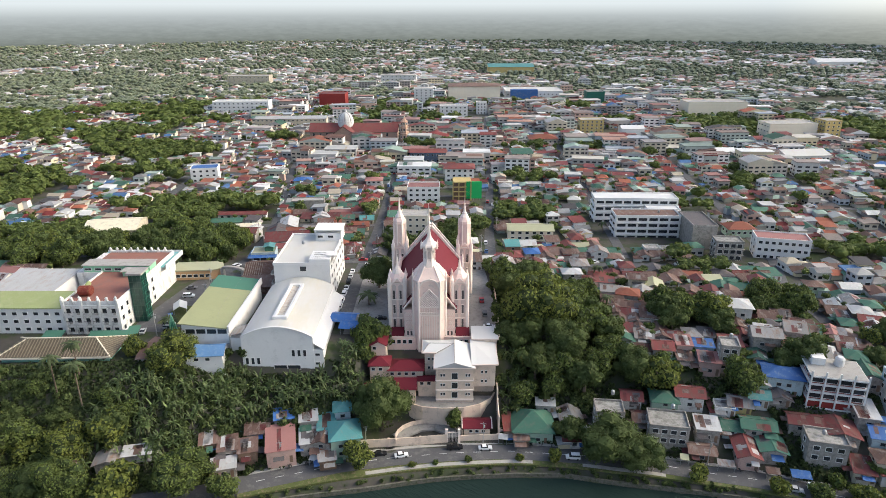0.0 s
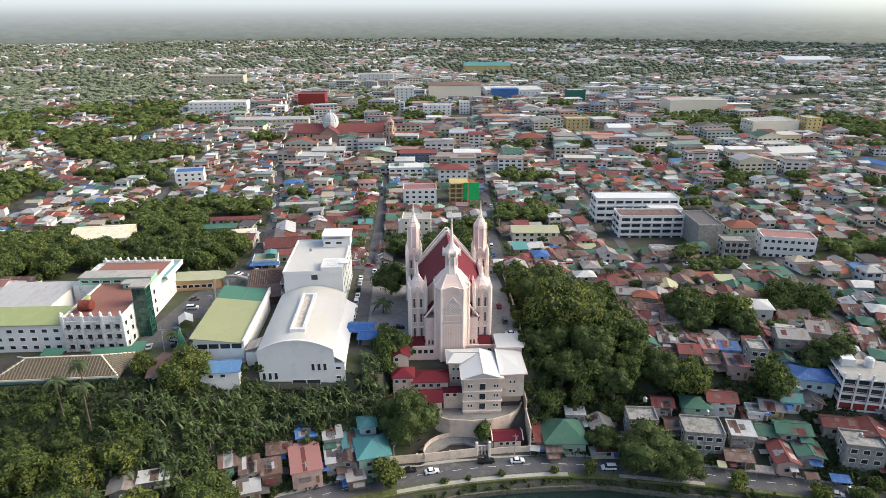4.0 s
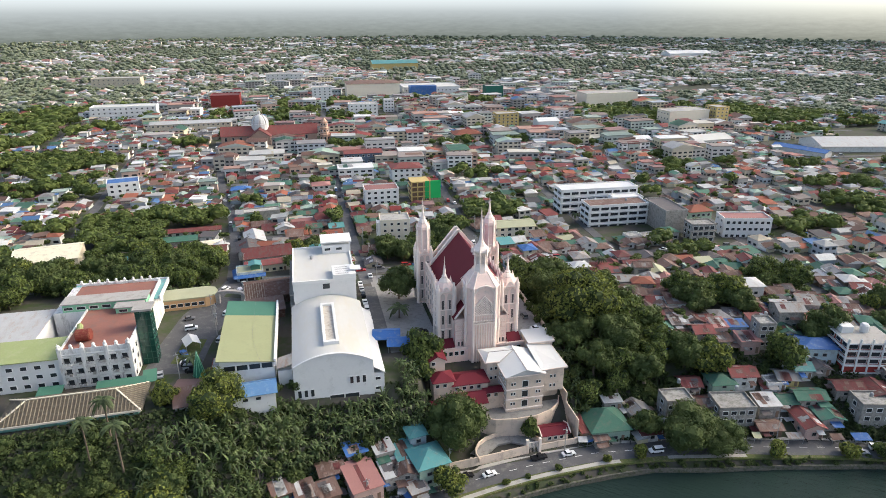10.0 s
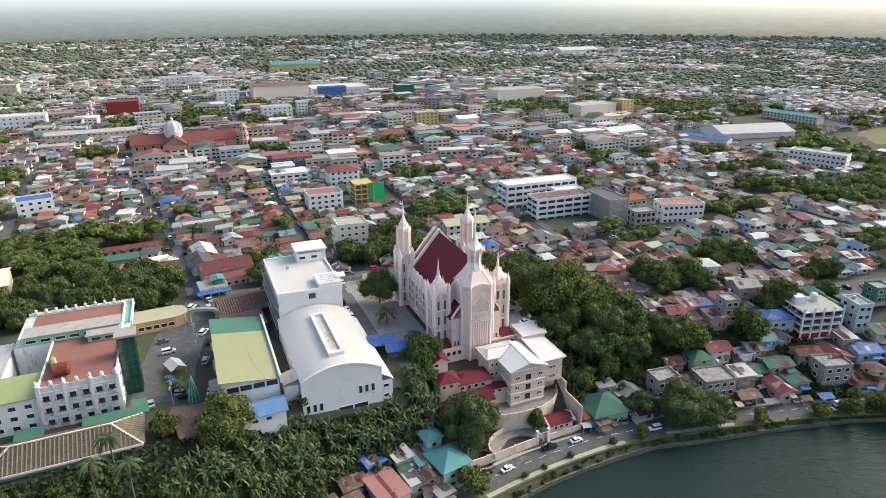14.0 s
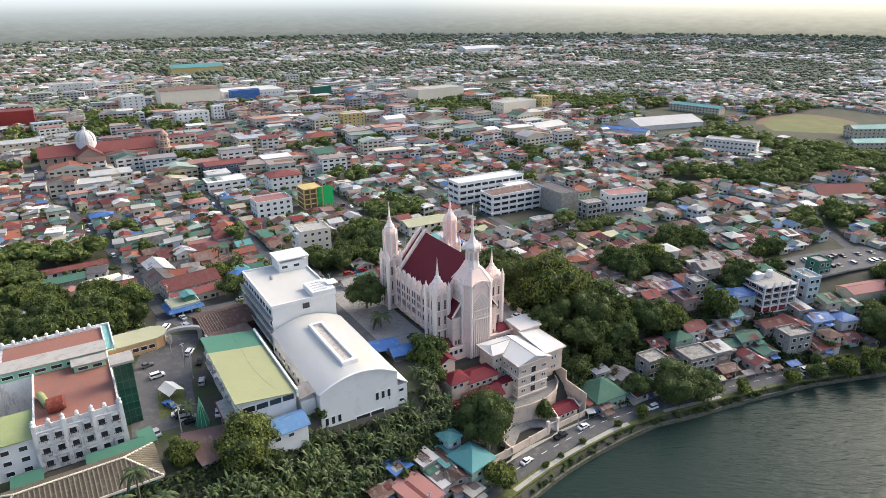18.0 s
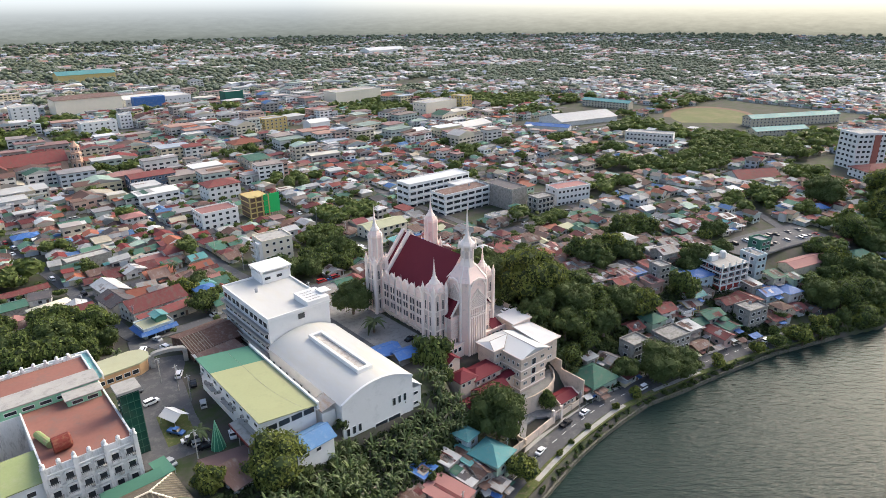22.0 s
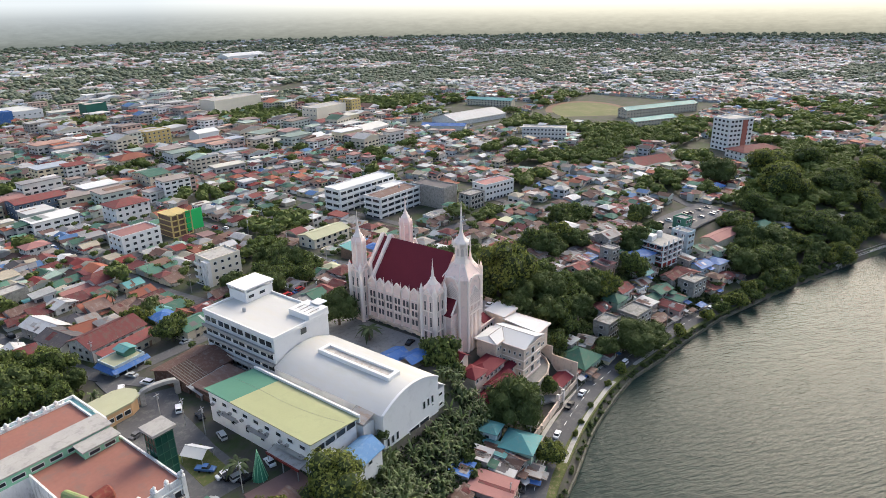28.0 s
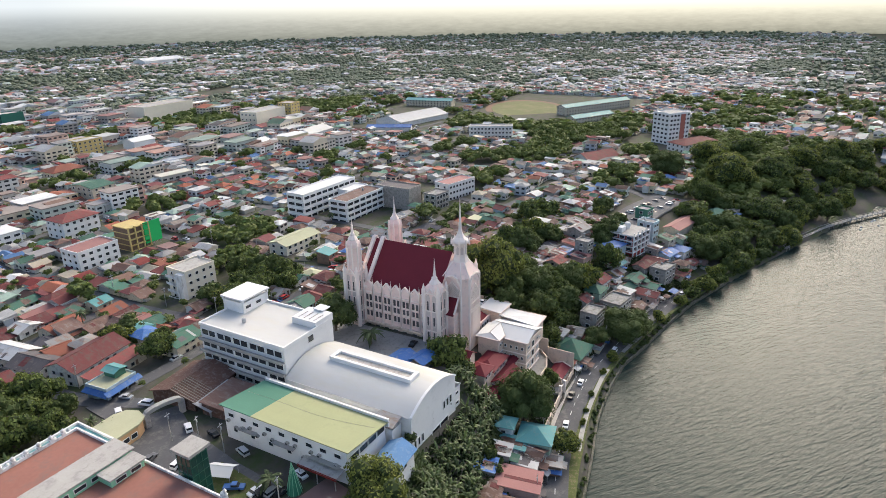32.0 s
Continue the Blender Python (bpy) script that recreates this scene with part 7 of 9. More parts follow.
ROOF_PICK = ["rust"] * 13 + ["maroon"] * 7 + ["red"] * 4 + ["green"] * 7 + ["grey"] * 6 + ["silver"] * 5 + ["dark"] * 4 + ["orange", "teal", "blue", "pink", "olive"]
WALL_PICK = ["white"] * 5 + ["cream"] * 4 + ["block"] * 4 + ["pinkish", "mint", "sky", "yellow", "brown"]
GROVES = [(100, 190, 26, 5.5), (66, 191, 10, 6), (-116, 296, 20, 26), (-160, 345, 36, 34), (-158, 300, 30, 18), (-122, 279, 26, 15), (-140, 300, 34, 26), (-150, 385, 55, 16), (-115, 268, 20, 14), (-160, 290, 40, 22), (-215, 300, 40, 40), (45, 228, 20, 34), (165, 395, 30, 14), (8, 425, 20, 8), (-80, 385, 20, 10), (52, 372, 14, 16), (60, 455, 16, 18), (-20, 585, 26, 12),
          (70, 575, 18, 16), (120, 285, 14, 12), (205, 300, 22, 14), (300, 300, 44, 26), (260, 330, 24, 18), (400, 300, 60, 40), (430, 420, 50, 30), (330, 150, 90, 28), (230, 215, 24, 14), (95, 222, 16, 10), (135, 232, 14, 9), (-20, 760, 26, 30), (200, 720, 30, 16), (-250, 560, 60, 26), (-320, 430, 60, 60), (450, 640, 60, 40), (430, 560, 40, 20)]


def in_grove(x, y):
    return any(((x - a) / c) ** 2 + ((y - b) / d) ** 2 < 1 for a, b, c, d in GROVES)


TREES = []          # x, y, radius of single trees
FAR_HOUSES, FAR_TREES = [], []
PICKED = [0, 0]


def fill_town():
    lots = []
    y = 130.0
    while y < 2080:
        grow = 1.0 if y < 700 else 1.0 + (y - 700) / 900
        x = -1500.0
        row = 7.1 * grow
        while x < 2100:
            small = y < 232 and x > -90
            st = (6.2 if small else 7.2) * (grow if x < 520 else 1.0 + (x - 520) / 1000 + grow - 1)
            lots.append((x + rng.uniform(-1.3, 1.3) * grow, y + rng.uniform(-1.3, 1.3) * grow, st, small, grow, [rng.random() for _ in range(8)]))
            x += st
        y += 6.2 if y < 232 else row
    y = -160.0
    while y < 130:
        for x in range(150, 2000, 13):
            lots.append((x + rng.uniform(-3, 3), y + rng.uniform(-3, 3), 13, False, 1.0 + max(0, x - 600) / 900, [rng.random() for _ in range(8)]))
        y += 12
    lots.sort(key=lambda q: math.hypot(q[0] + 70, q[1] - 70))
    for px, py, st, small, grow, (u, v, q, r1, r2, r3, r4, r5) in lots:
        if not in_view(px, py):
            continue
        dist = math.hypot(px + 90, py - 55)
        if math.hypot(px, py - 200) > 2030 or py < road_y(px) + 6.5:
            continue
        if taken(px, py, 2.6 if small else 3.0) or on_street(px, py, 5.0):
            # trees and bushes fill the strips beside walls
            if dist < 950 and py > 262 and u < 0.6 and not taken(px, py, 1.2) and not on_street(px, py, 3.8):
                FAR_TREES.append((px, py, 1.5 + 1.6 * v))
            continue
        patch = 0.45 * noise.noise((px * 0.006 + 3.1, py * 0.006, 0.5)) + 0.55 * noise.noise((px * 0.019, py * 0.019, 4.5)) + 0.45 * noise.noise((px * 0.05, py * 0.05, 1.5))
        if dist > 850:
            far_ = min(1, (dist - 850) / 300)
            patch = patch * (1 - far_) + far_ * (0.4 * noise.noise((px * 0.004, py * 0.004, 7.5)) + 0.45 * noise.noise((px * 0.014, py * 0.014, 4.5)) + 0.5 * noise.noise((px * 0.04, py * 0.04, 1.5)))
        core = max(0, 1 - math.hypot((px - 80) / 420, (py - 520) / 520))
        wood = -0.32 + 0.22 * min(1, dist / 900) + 0.14 * min(1, max(0, dist - 850) / 400) - 0.25 * core + (0.16 if px < -230 else 0)
        if 150 < px < 430 and py < 120 + 0.3 * (px - 150):
            wood += 0.9
        if in_grove(px, py) or patch < wood:
            if u < 0.22 and dist < 600:
                continue
            if dist < 330 and PICKED[0] < 150:
                PICKED[0] += 1
                TREES.append((px, py, 3.0 + 3.4 * u * (1.2 if in_grove(px, py) else 0.9)))
            else:
                if dist > 850 and v < 0.2:
                    continue
                FAR_TREES.append((px, py, (3.2 + 4.0 * u) * (0.8 + 0.35 * grow) * (1.0 if dist < 850 else 0.85)))
            continue
        if u < (0.14 if dist < 900 else 0.16):
            FAR_TREES.append((px, py, 1.8 + 2.0 * v))
            continue
        if u < 0.15 and dist < 700:
            continue
        if r4 * 7 % 1 < (0.66 if dist < 450 else (0.4 if dist < 850 else 0.0)):
            FAR_TREES.append((px + st * 0.5 * (1 if r5 < 0.5 else -1), py + st * (v - 0.5), 1.4 + 1.9 * q * q))
        w, d = st * (0.84 + 0.36 * v), ((6.2 if small else 7.1) * grow) * (0.82 + 0.4 * q)
        tall = 2.0 + 1.1 * r1 if r1 < (0.76 if small else 0.76) else (4.0 + 1.4 * r5 if r1 < 0.96 else 6.2)
        if core > 0.25 and r1 > 0.9 and py > 430:
            tall = 4.5 + 3 * r4
            w, r2 = w * 1.25, 0.95 if r5 < 0.6 else r2
        if py > 470 and math.hypot((px - 110) / 330, (py - 800) / 380) < 1 and r1 < 0.075:
            # larger shops and offices of the town centre
            w, d, tall, r2 = 14 + 14 * v, 10 + 7 * q, 6 + 7 * r4, 0.95 if r5 < 0.7 else 0.3
        kind = "gable" if r2 < 0.5 else ("hip" if r2 < 0.72 else ("shed" if r2 < 0.94 else "flat"))
        roof, wall = ROOF_PICK[int(r3 * len(ROOF_PICK))], WALL_PICK[int(r4 * len(WALL_PICK))]
        along = "x" if r5 < 0.5 else "y"
        skew = (r5 * 997 % 1 - 0.5) * 9 + 14 * noise.noise((px * 0.013, py * 0.013, 9.0)) - (12 if px > 60 and py < 260 else 0)
        if PICKED[1] < 290:
            PICKED[1] += 1
            house(px, py, w, d, tall, skew, roof, wall, kind, along, sides="sw" if PICKED[1] < 70 else "s", patches=2 if PICKED[1] < 130 else 0)
            TAKEN.pop()
            FAR_HOUSES.append((px + (r4 - 0.5) * w * 1.2, py + (r3 - 0.5) * d * 1.2, w * 0.5, d * 0.45, max(1.9, tall * 0.7), skew + 4, "shed", "y" if along == "x" else "x"))
        else:
            FAR_HOUSES.append((px, py, w, d, tall, skew, kind, along))
            if dist < 900:
                FAR_HOUSES.append((px + (r4 - 0.5) * w * 1.3, py + (r3 - 0.5) * d * 1.3, w * (0.35 + 0.3 * q), d * (0.35 + 0.3 * v), max(2.0, tall * (0.6 + 0.6 * r5)), skew + 8 * (u - 0.5), "gable" if q < 0.4 else "shed", "y" if along == "x" else "x"))


fill_town()


def far_houses():
    """The many houses farther out, joined."""
    vs, fs, ms = [], [], []

    def add(pts, faces, m, c, s, x, y, z):
        o = len(vs)
        vs.extend((x + c * a - s * b, y + s * a + c * b, z + e) for a, b, e in pts)
        fs.extend([tuple(o + i for i in f) for f in faces])
        ms.extend(m if isinstance(m, list) else [m] * len(faces))
    for x, y, w, d, h, skew, kind, along in FAR_HOUSES:
        c, s = math.cos(radians(skew)), math.sin(radians(skew))
        z = gz(x, y)
        a, b = w / 2, d / 2
        # haze-paled palette past 900 m; flat roofs take it as pale concrete
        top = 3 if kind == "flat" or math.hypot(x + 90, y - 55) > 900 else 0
        add([(-a, -b, -2), (a, -b, -2), (a, b, -2), (-a, b, -2), (-a, -b, h), (a, -b, h), (a, b, h), (-a, b, h)], [(0, 1, 5, 4), (1, 2, 6, 5), (2, 3, 7, 6), (3, 0, 4, 7)], 1, c, s, x, y, z)
        a, b, r = a + 0.5, b + 0.5, h + 0.2 * min(w, d)
        if kind == "flat":
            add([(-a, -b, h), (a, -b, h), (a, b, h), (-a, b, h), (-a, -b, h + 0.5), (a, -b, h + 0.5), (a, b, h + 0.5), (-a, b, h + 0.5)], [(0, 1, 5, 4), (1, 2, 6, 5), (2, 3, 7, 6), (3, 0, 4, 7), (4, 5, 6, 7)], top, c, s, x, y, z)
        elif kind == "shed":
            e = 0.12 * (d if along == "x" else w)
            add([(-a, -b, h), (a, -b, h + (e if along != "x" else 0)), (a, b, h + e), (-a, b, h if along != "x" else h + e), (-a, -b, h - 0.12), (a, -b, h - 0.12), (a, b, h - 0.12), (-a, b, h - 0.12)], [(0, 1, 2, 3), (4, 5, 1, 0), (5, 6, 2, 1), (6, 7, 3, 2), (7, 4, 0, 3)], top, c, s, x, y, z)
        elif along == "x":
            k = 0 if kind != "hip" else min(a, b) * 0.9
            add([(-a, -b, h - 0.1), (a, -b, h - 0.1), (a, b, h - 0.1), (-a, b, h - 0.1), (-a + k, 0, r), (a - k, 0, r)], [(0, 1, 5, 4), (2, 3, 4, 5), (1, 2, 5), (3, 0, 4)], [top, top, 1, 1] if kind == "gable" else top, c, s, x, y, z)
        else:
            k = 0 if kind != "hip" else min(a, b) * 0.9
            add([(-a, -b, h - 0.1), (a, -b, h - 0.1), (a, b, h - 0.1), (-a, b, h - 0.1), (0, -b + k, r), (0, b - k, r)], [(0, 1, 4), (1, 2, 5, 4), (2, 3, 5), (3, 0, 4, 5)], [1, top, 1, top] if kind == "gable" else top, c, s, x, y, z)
        if h > 3 and w > 5:
            for j in range(max(1, int(h / 2.9))):
                zz = 1 + 3 * j
                nu = max(2, int(w / 4.2))
                for i in range(nu):
                    xx, e = -w / 2 + w * (i + 0.5) / nu, min(1.6, w * 0.3 / nu)
                    add([(xx - e, -d / 2 - 0.06, zz), (xx + e, -d / 2 - 0.06, zz), (xx + e, -d / 2 - 0.06, zz + 1.3), (xx - e, -d / 2 - 0.06, zz + 1.3)], [(0, 1, 2, 3)], 2, c, s, x, y, z)
                nu = max(2, int(d / 4.2))
                for i in range(nu):
                    yy, e = -d / 2 + d * (i + 0.5) / nu, min(1.4, d * 0.27 / nu)
                    add([(-w / 2 - 0.06, yy - e, zz), (-w / 2 - 0.06, yy + e, zz), (-w / 2 - 0.06, yy + e, zz + 1.2), (-w / 2 - 0.06, yy - e, zz + 1.2)], [(0, 1, 2, 3)], 2, c, s, x, y, z)
    me = bpy.data.meshes.new("distant_houses")
    me.from_pydata(vs, [], fs)
    for m in (far_roof, far_wall, glass, haze_concrete_roof):
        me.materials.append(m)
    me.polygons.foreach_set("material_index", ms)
    tagged(new("distant_houses", me), "countless small distant houses with red, rust and pale roofs", "houses", kind="stuff")


# ---- plants ----
def crown_data(seed, count, size, lobes, flat=0.8, core=0.88, sub=1):
    """Leaf clumps over many rounded boughs of a crown of radius 1, round a dark inside."""
    g = np.random.RandomState(seed)
    cs = g.normal(size=(lobes, 3))
    cs[:, 2] = np.abs(cs[:, 2]) - 0.25
    cs /= np.linalg.norm(cs, axis=1)[:, None]
    big = 1.0 if lobes < 6 else (0.85 if lobes < 14 else 0.66)
    cs *= g.uniform(0.42, 0.74, (lobes, 1)) * (1 if lobes > 6 else 0.75)
    cs[:, 2] *= flat
    rs = g.uniform(0.3, 0.52, lobes) * big
    cs[0], rs[0] = (0, 0, 0.0), 0.6
    pick = g.choice(lobes, count, p=rs ** 2 / (rs ** 2).sum())
    nv = g.normal(size=(count, 3))
    nv[:, 2] = nv[:, 2] * 0.9 + 0.3
    nv /= np.linalg.norm(nv, axis=1)[:, None]
    pos = cs[pick] + nv * rs[pick][:, None] * g.uniform(0.88, 1.14, (count, 1)) * (1, 1, flat)
    nn = nv + g.normal(size=(count, 3)) * 0.42
    nn /= np.linalg.norm(nn, axis=1)[:, None]
    u = np.cross(nn, g.normal(size=(count, 3)))
    u /= np.linalg.norm(u, axis=1)[:, None]
    v = np.cross(nn, u)
    s = size * g.uniform(0.6, 1.35, (count, 1))
    u, v = u * s, v * s * 0.7
    q = np.stack([pos - u, pos - v * 0.9 + nn * s * 0.15, pos + u, pos + v * 0.9 + nn * s * 0.15], 1).reshape(-1, 3)
    faces = [(4 * i, 4 * i + 1, 4 * i + 2, 4 * i + 3) for i in range(count)]
    bm = bmesh.new()
    for c, r in zip(cs, rs):
        bmesh.ops.create_icosphere(bm, subdivisions=sub, radius=r * core, matrix=Matrix.Translation(c) @ Matrix.Diagonal((1, 1, flat, 1)))
    bm.verts.ensure_lookup_table()
    o = len(q)
    cv = np.array([v_.co for v_ in bm.verts])
    cf = [tuple(o + v_.index for v_ in f.verts) for f in bm.faces]
    bm.free()
    return np.concatenate([q, cv]), faces + cf, [0] * count + [1] * len(cf)


def crown_mesh(name, data, m0, m1):
    vs, fs, ms = data
    me = bpy.data.meshes.new(name)
    me.from_pydata(vs.tolist(), [], fs)
    me.materials.append(m0)
    me.materials.append(m1)
    me.polygons.foreach_set("material_index", ms)
    return me


LEAVES = {"green": leaf, "deep": leaf_dark, "lime": leaf_yellow}
SIZES = ((8.5, 5000, 0.038, 30), (5.0, 1500, 0.07, 18), (2.6, 520, 0.13, 9))
CROWNS = {}
for si, (rr, cnt, sz, lb) in enumerate(SIZES):
    for vi in range(3):
        dt = crown_data(10 * si + vi, cnt, sz, lb)
        for kk, mm_ in LEAVES.items():
            # core colour carries the shade of the gaps, except in deep crowns
            CROWNS[si, vi, kk] = crown_mesh("crown", dt, mm_, leaf_shade if kk != "deep" else leaf_dark)


def trunk_mesh(seed):
    g = random.Random(seed)
    bm = bmesh.new()
    lathe(bm, 0, 0, [(0.11, -0.4), (0.075, 0.0), (0.06, 0.5), (0.05, 0.9)], 7)
    for k in range(5):
        a = k * 1.256 + g.random()
        beam(bm, (0, 0, 0.45 + 0.06 * k), (0.5 * math.cos(a), 0.5 * math.sin(a), 1.05 + 0.1 * g.random()), 0.045)
    return mesh_of("trunk", bm, bark)


TRUNKS = [trunk_mesh(k) for k in range(3)]
TREE_LABEL = {"green": "broad leafy green tree", "deep": "dense dark green tree", "lime": "yellowish green leafy tree"}


def tree(x, y, r, top=None, key=None, z=None, label=None, squash=1.0):
    """A tree with trunk and crown; r: crown radius; top: height of the crown's top above ground."""
    z = gz(x, y) if z is None else z
    key = key or rng.choice(["green", "green", "deep", "deep", "lime"])
    top = top or r * 1.9
    si = 0 if r > 7.0 else (1 if r > 3.4 else 2)
    t = thing("tree", label or (TREE_LABEL[key] + (" with wide crown" if r > 6 else " among the houses")), "tree", x, y, z, rng.uniform(0, 360))
    tk = new("trunk", rng.choice(TRUNKS))
    tk.parent = t
    tk.matrix_basis = Matrix.Diagonal((r, r, max(1.0, top - r * 0.75), 1))
    cr = new("crown", CROWNS[si, rng.randrange(3), key])
    cr.parent = t
    hh = max(r * 0.88 * squash, top * 0.57)
    cr.matrix_basis = Matrix.Translation((0, 0, top - hh * 0.92)) @ Matrix.Diagonal((r * 1.22, r * 1.22, hh * 1.3, 1))
    return t


# single trees that can be told apart
WOOD_GIANTS = [(252, 152, 15, 24, "lime"), (286, 128, 12, 18, "green"), (300, 170, 13, 21, "lime"), (330, 110, 12, 18, "lime"), (224, 128, 10, 15, "green"), (345, 150, 13, 19, "green"), (370, 90, 12, 17, "lime"), (262, 190, 12, 18, "deep")]
tree(-20.5, 176.5, 9.3, 18.5, "deep", -18.6, "huge dense tree below the maroon roofed houses", 1.3)
tree(2.6, 177.4, 3.0, 6.6, "green", -18.8, "small round clipped tree under the curved wall")
tree(34, 213, 12.5, 23, "lime", -2, "very large spreading tree beside the church", 0.9)
tree(27, 228, 8, 15, "deep", 0)
tree(42, 200, 8.5, 15, "deep", -6)
tree(31, 193, 6.5, 12, "deep", -8)
tree(26, 185.5, 4.5, 8, "green", -14)
tree(47, 187, 6, 10, "deep", -9)
tree(52, 212, 7, 13, "green", -4)
tree(58, 199, 5.5, 9, "green", -5)
tree(24, 243, 6.5, 12, "green", 1)
tree(36, 244, 8, 13, "deep", -1)
tree(50, 232, 7.5, 12, "green", -3)
tree(25, 258, 5.5, 9, "green", 1)
tree(40, 258, 6, 10, "lime", -2)
tree(56, 222, 6, 11, "deep", -3)
tree(24, 203, 5.5, 10, "deep", -3)
tree(37, 186.5, 4.5, 8, "green", -12)
tree(30, 205, 7, 13, "deep", -4)
tree(46, 220, 8, 14, "green", -4)
tree(29, 237, 7, 13, "green", 0)
tree(60, 210, 6, 10, "deep", -4)
tree(40, 192, 6, 11, "green", -9)
tree(33, 250, 7, 12, "deep", 0)
tree(57, 243, 6, 10, "green", -3)
tree(22, 215, 5, 9, "green", 0)
tree(53, 193, 5, 9, "green", -7)
tree(-59, 317, 5.5, 10, "deep")
tree(-27.5, 246, 7.2, 13.5, "deep", 1.2, "dense dark tree by the white office block")
tree(-26.5, 201, 7.0, 15, "green", -4.5)
tree(-28.5, 195.5, 4.8, 10, "green", -6)
tree(51, 163.5, 9.5, 14, "deep", -21, "wide dark tree leaning over the lakeshore", 0.8)
tree(59, 160.0, 7.5, 11, "deep", -21.3)
tree(40.5, 171.5, 5.2, 9, "deep", -20)
tree(33.5, 162.8, 2.3, 4.8, "lime", -21)
tree(74.5, 153.8, 3.0, 5.5, "lime", -21)
tree(96, 149, 3.2, 5.5, "lime", -21)
tree(106, 145.5, 3.6, 6, "green", -21)
tree(118, 140.5, 3.4, 6, "lime", -21)
tree(128, 137, 3.6, 6, "green", -21)
tree(-27, 161.5, 4.8, 8, "lime", -20.6)
tree(-89, 185.0, 8.4, 14, "lime", -3, "broad green tree in front of the gymnasium")
tree(-104.5, 190, 4.2, 8.5, "lime", 0)
tree(-75, 149, 8.5, 13, "green", -20)
tree(-92, 145, 7, 11, "lime", -20)
tree(-64, 147.5, 4.5, 7, "green", -20.5)
tree(-136, 163, 8.5, 13, "lime", -17)
tree(-112, 160, 8, 12, "lime", -18)
tree(-150, 160, 8, 12, "green", -17)
tree(-124, 160, 6.5, 10, "lime", -17)
tree(-10, 160.3, 1.2, 2.2, "lime", -20.9)
tree(-3, 161.4, 1.0, 1.8, "green", -20.9)
tree(7, 162.6, 1.2, 2.4, "green", -20.9)
tree(23, 163.2, 1.3, 2.6, "lime", -20.9)
for k in range(46):
    x = rng.uniform(-190, -98)
    y = rng.uniform(road_y(x) + 2, road_y(x) + 42)
    if y < 183 and not (-116 < x < -88 and 150 < y < 163):
        high, wide = rng.uniform(7, 14), rng.uniform(3.5, 8.5)
        if x > -152 and y > 158:
            high = max(3.5, min(high, -3.0 - gz(x, y)))
            wide = min(wide, 1.1 * high)
        tree(x, y, wide, high)
for k in range(16):
    x = 112 + 6.6 * k + rng.uniform(-2, 2)
    tree(x, shore_y(x) + rng.uniform(3, 8), rng.uniform(2.4, 4.4), rng.uniform(5, 8.5), rng.choice(["green", "lime", "deep"]), label="small leafy tree on the lakeshore bank")
for x, y, r, top, key in WOOD_GIANTS:
    tree(x, y, r, top, key, label="huge spreading tree in the lakeside woods")
    keep(x - r * 0.4, x + r * 0.4, y - r * 0.4, y + r * 0.4)
for k in range(96):
    x = rng.uniform(150, 440)
    y = shore_y(x) + rng.uniform(4, 66)
    if not taken(x, y, 3):
        tree(x, y, rng.uniform(4.0, 9.5), rng.uniform(7, 15), rng.choice(["lime", "green", "green", "deep"]))
for x, y, r in TREES:
    tree(x, y, r, r * rng.uniform(1.6, 2.1))


def far_belt():
    """Wooded land with scattered roofs that runs on to the horizon."""
    r = 1960.0
    while r < 2470:
        step = 22 + (r - 1960) * 0.012
        a = radians(-43)
        while a < radians(103):
            q, b = r + rng.uniform(-0.6, 0.6) * step, a + rng.uniform(-0.5, 0.5) * step / r
            x, y = q * math.sin(b), 200 + q * math.cos(b)
            a += step / r
            if y < shore_y(min(x, 900)) + 200:
                continue
            k = noise.noise((x * 0.0022, y * 0.0022, 2.5)) + 0.6 * noise.noise((x * 0.008, y * 0.008, 6.5))
            if k > -0.1 and rng.random() < 0.6:
                for _ in range(1):
                    FAR_HOUSES.append((x + rng.uniform(-12, 12), y + rng.uniform(-12, 12), rng.uniform(9, 22), rng.uniform(9, 14), rng.uniform(4, 7), rng.uniform(-20, 20), "gable", "x"))
            if k < 0.34 and rng.random() < 0.86:
                FAR_TREES.append((x, y, step * rng.uniform(0.26, 0.46)))
        r += step


far_belt()
far_houses()


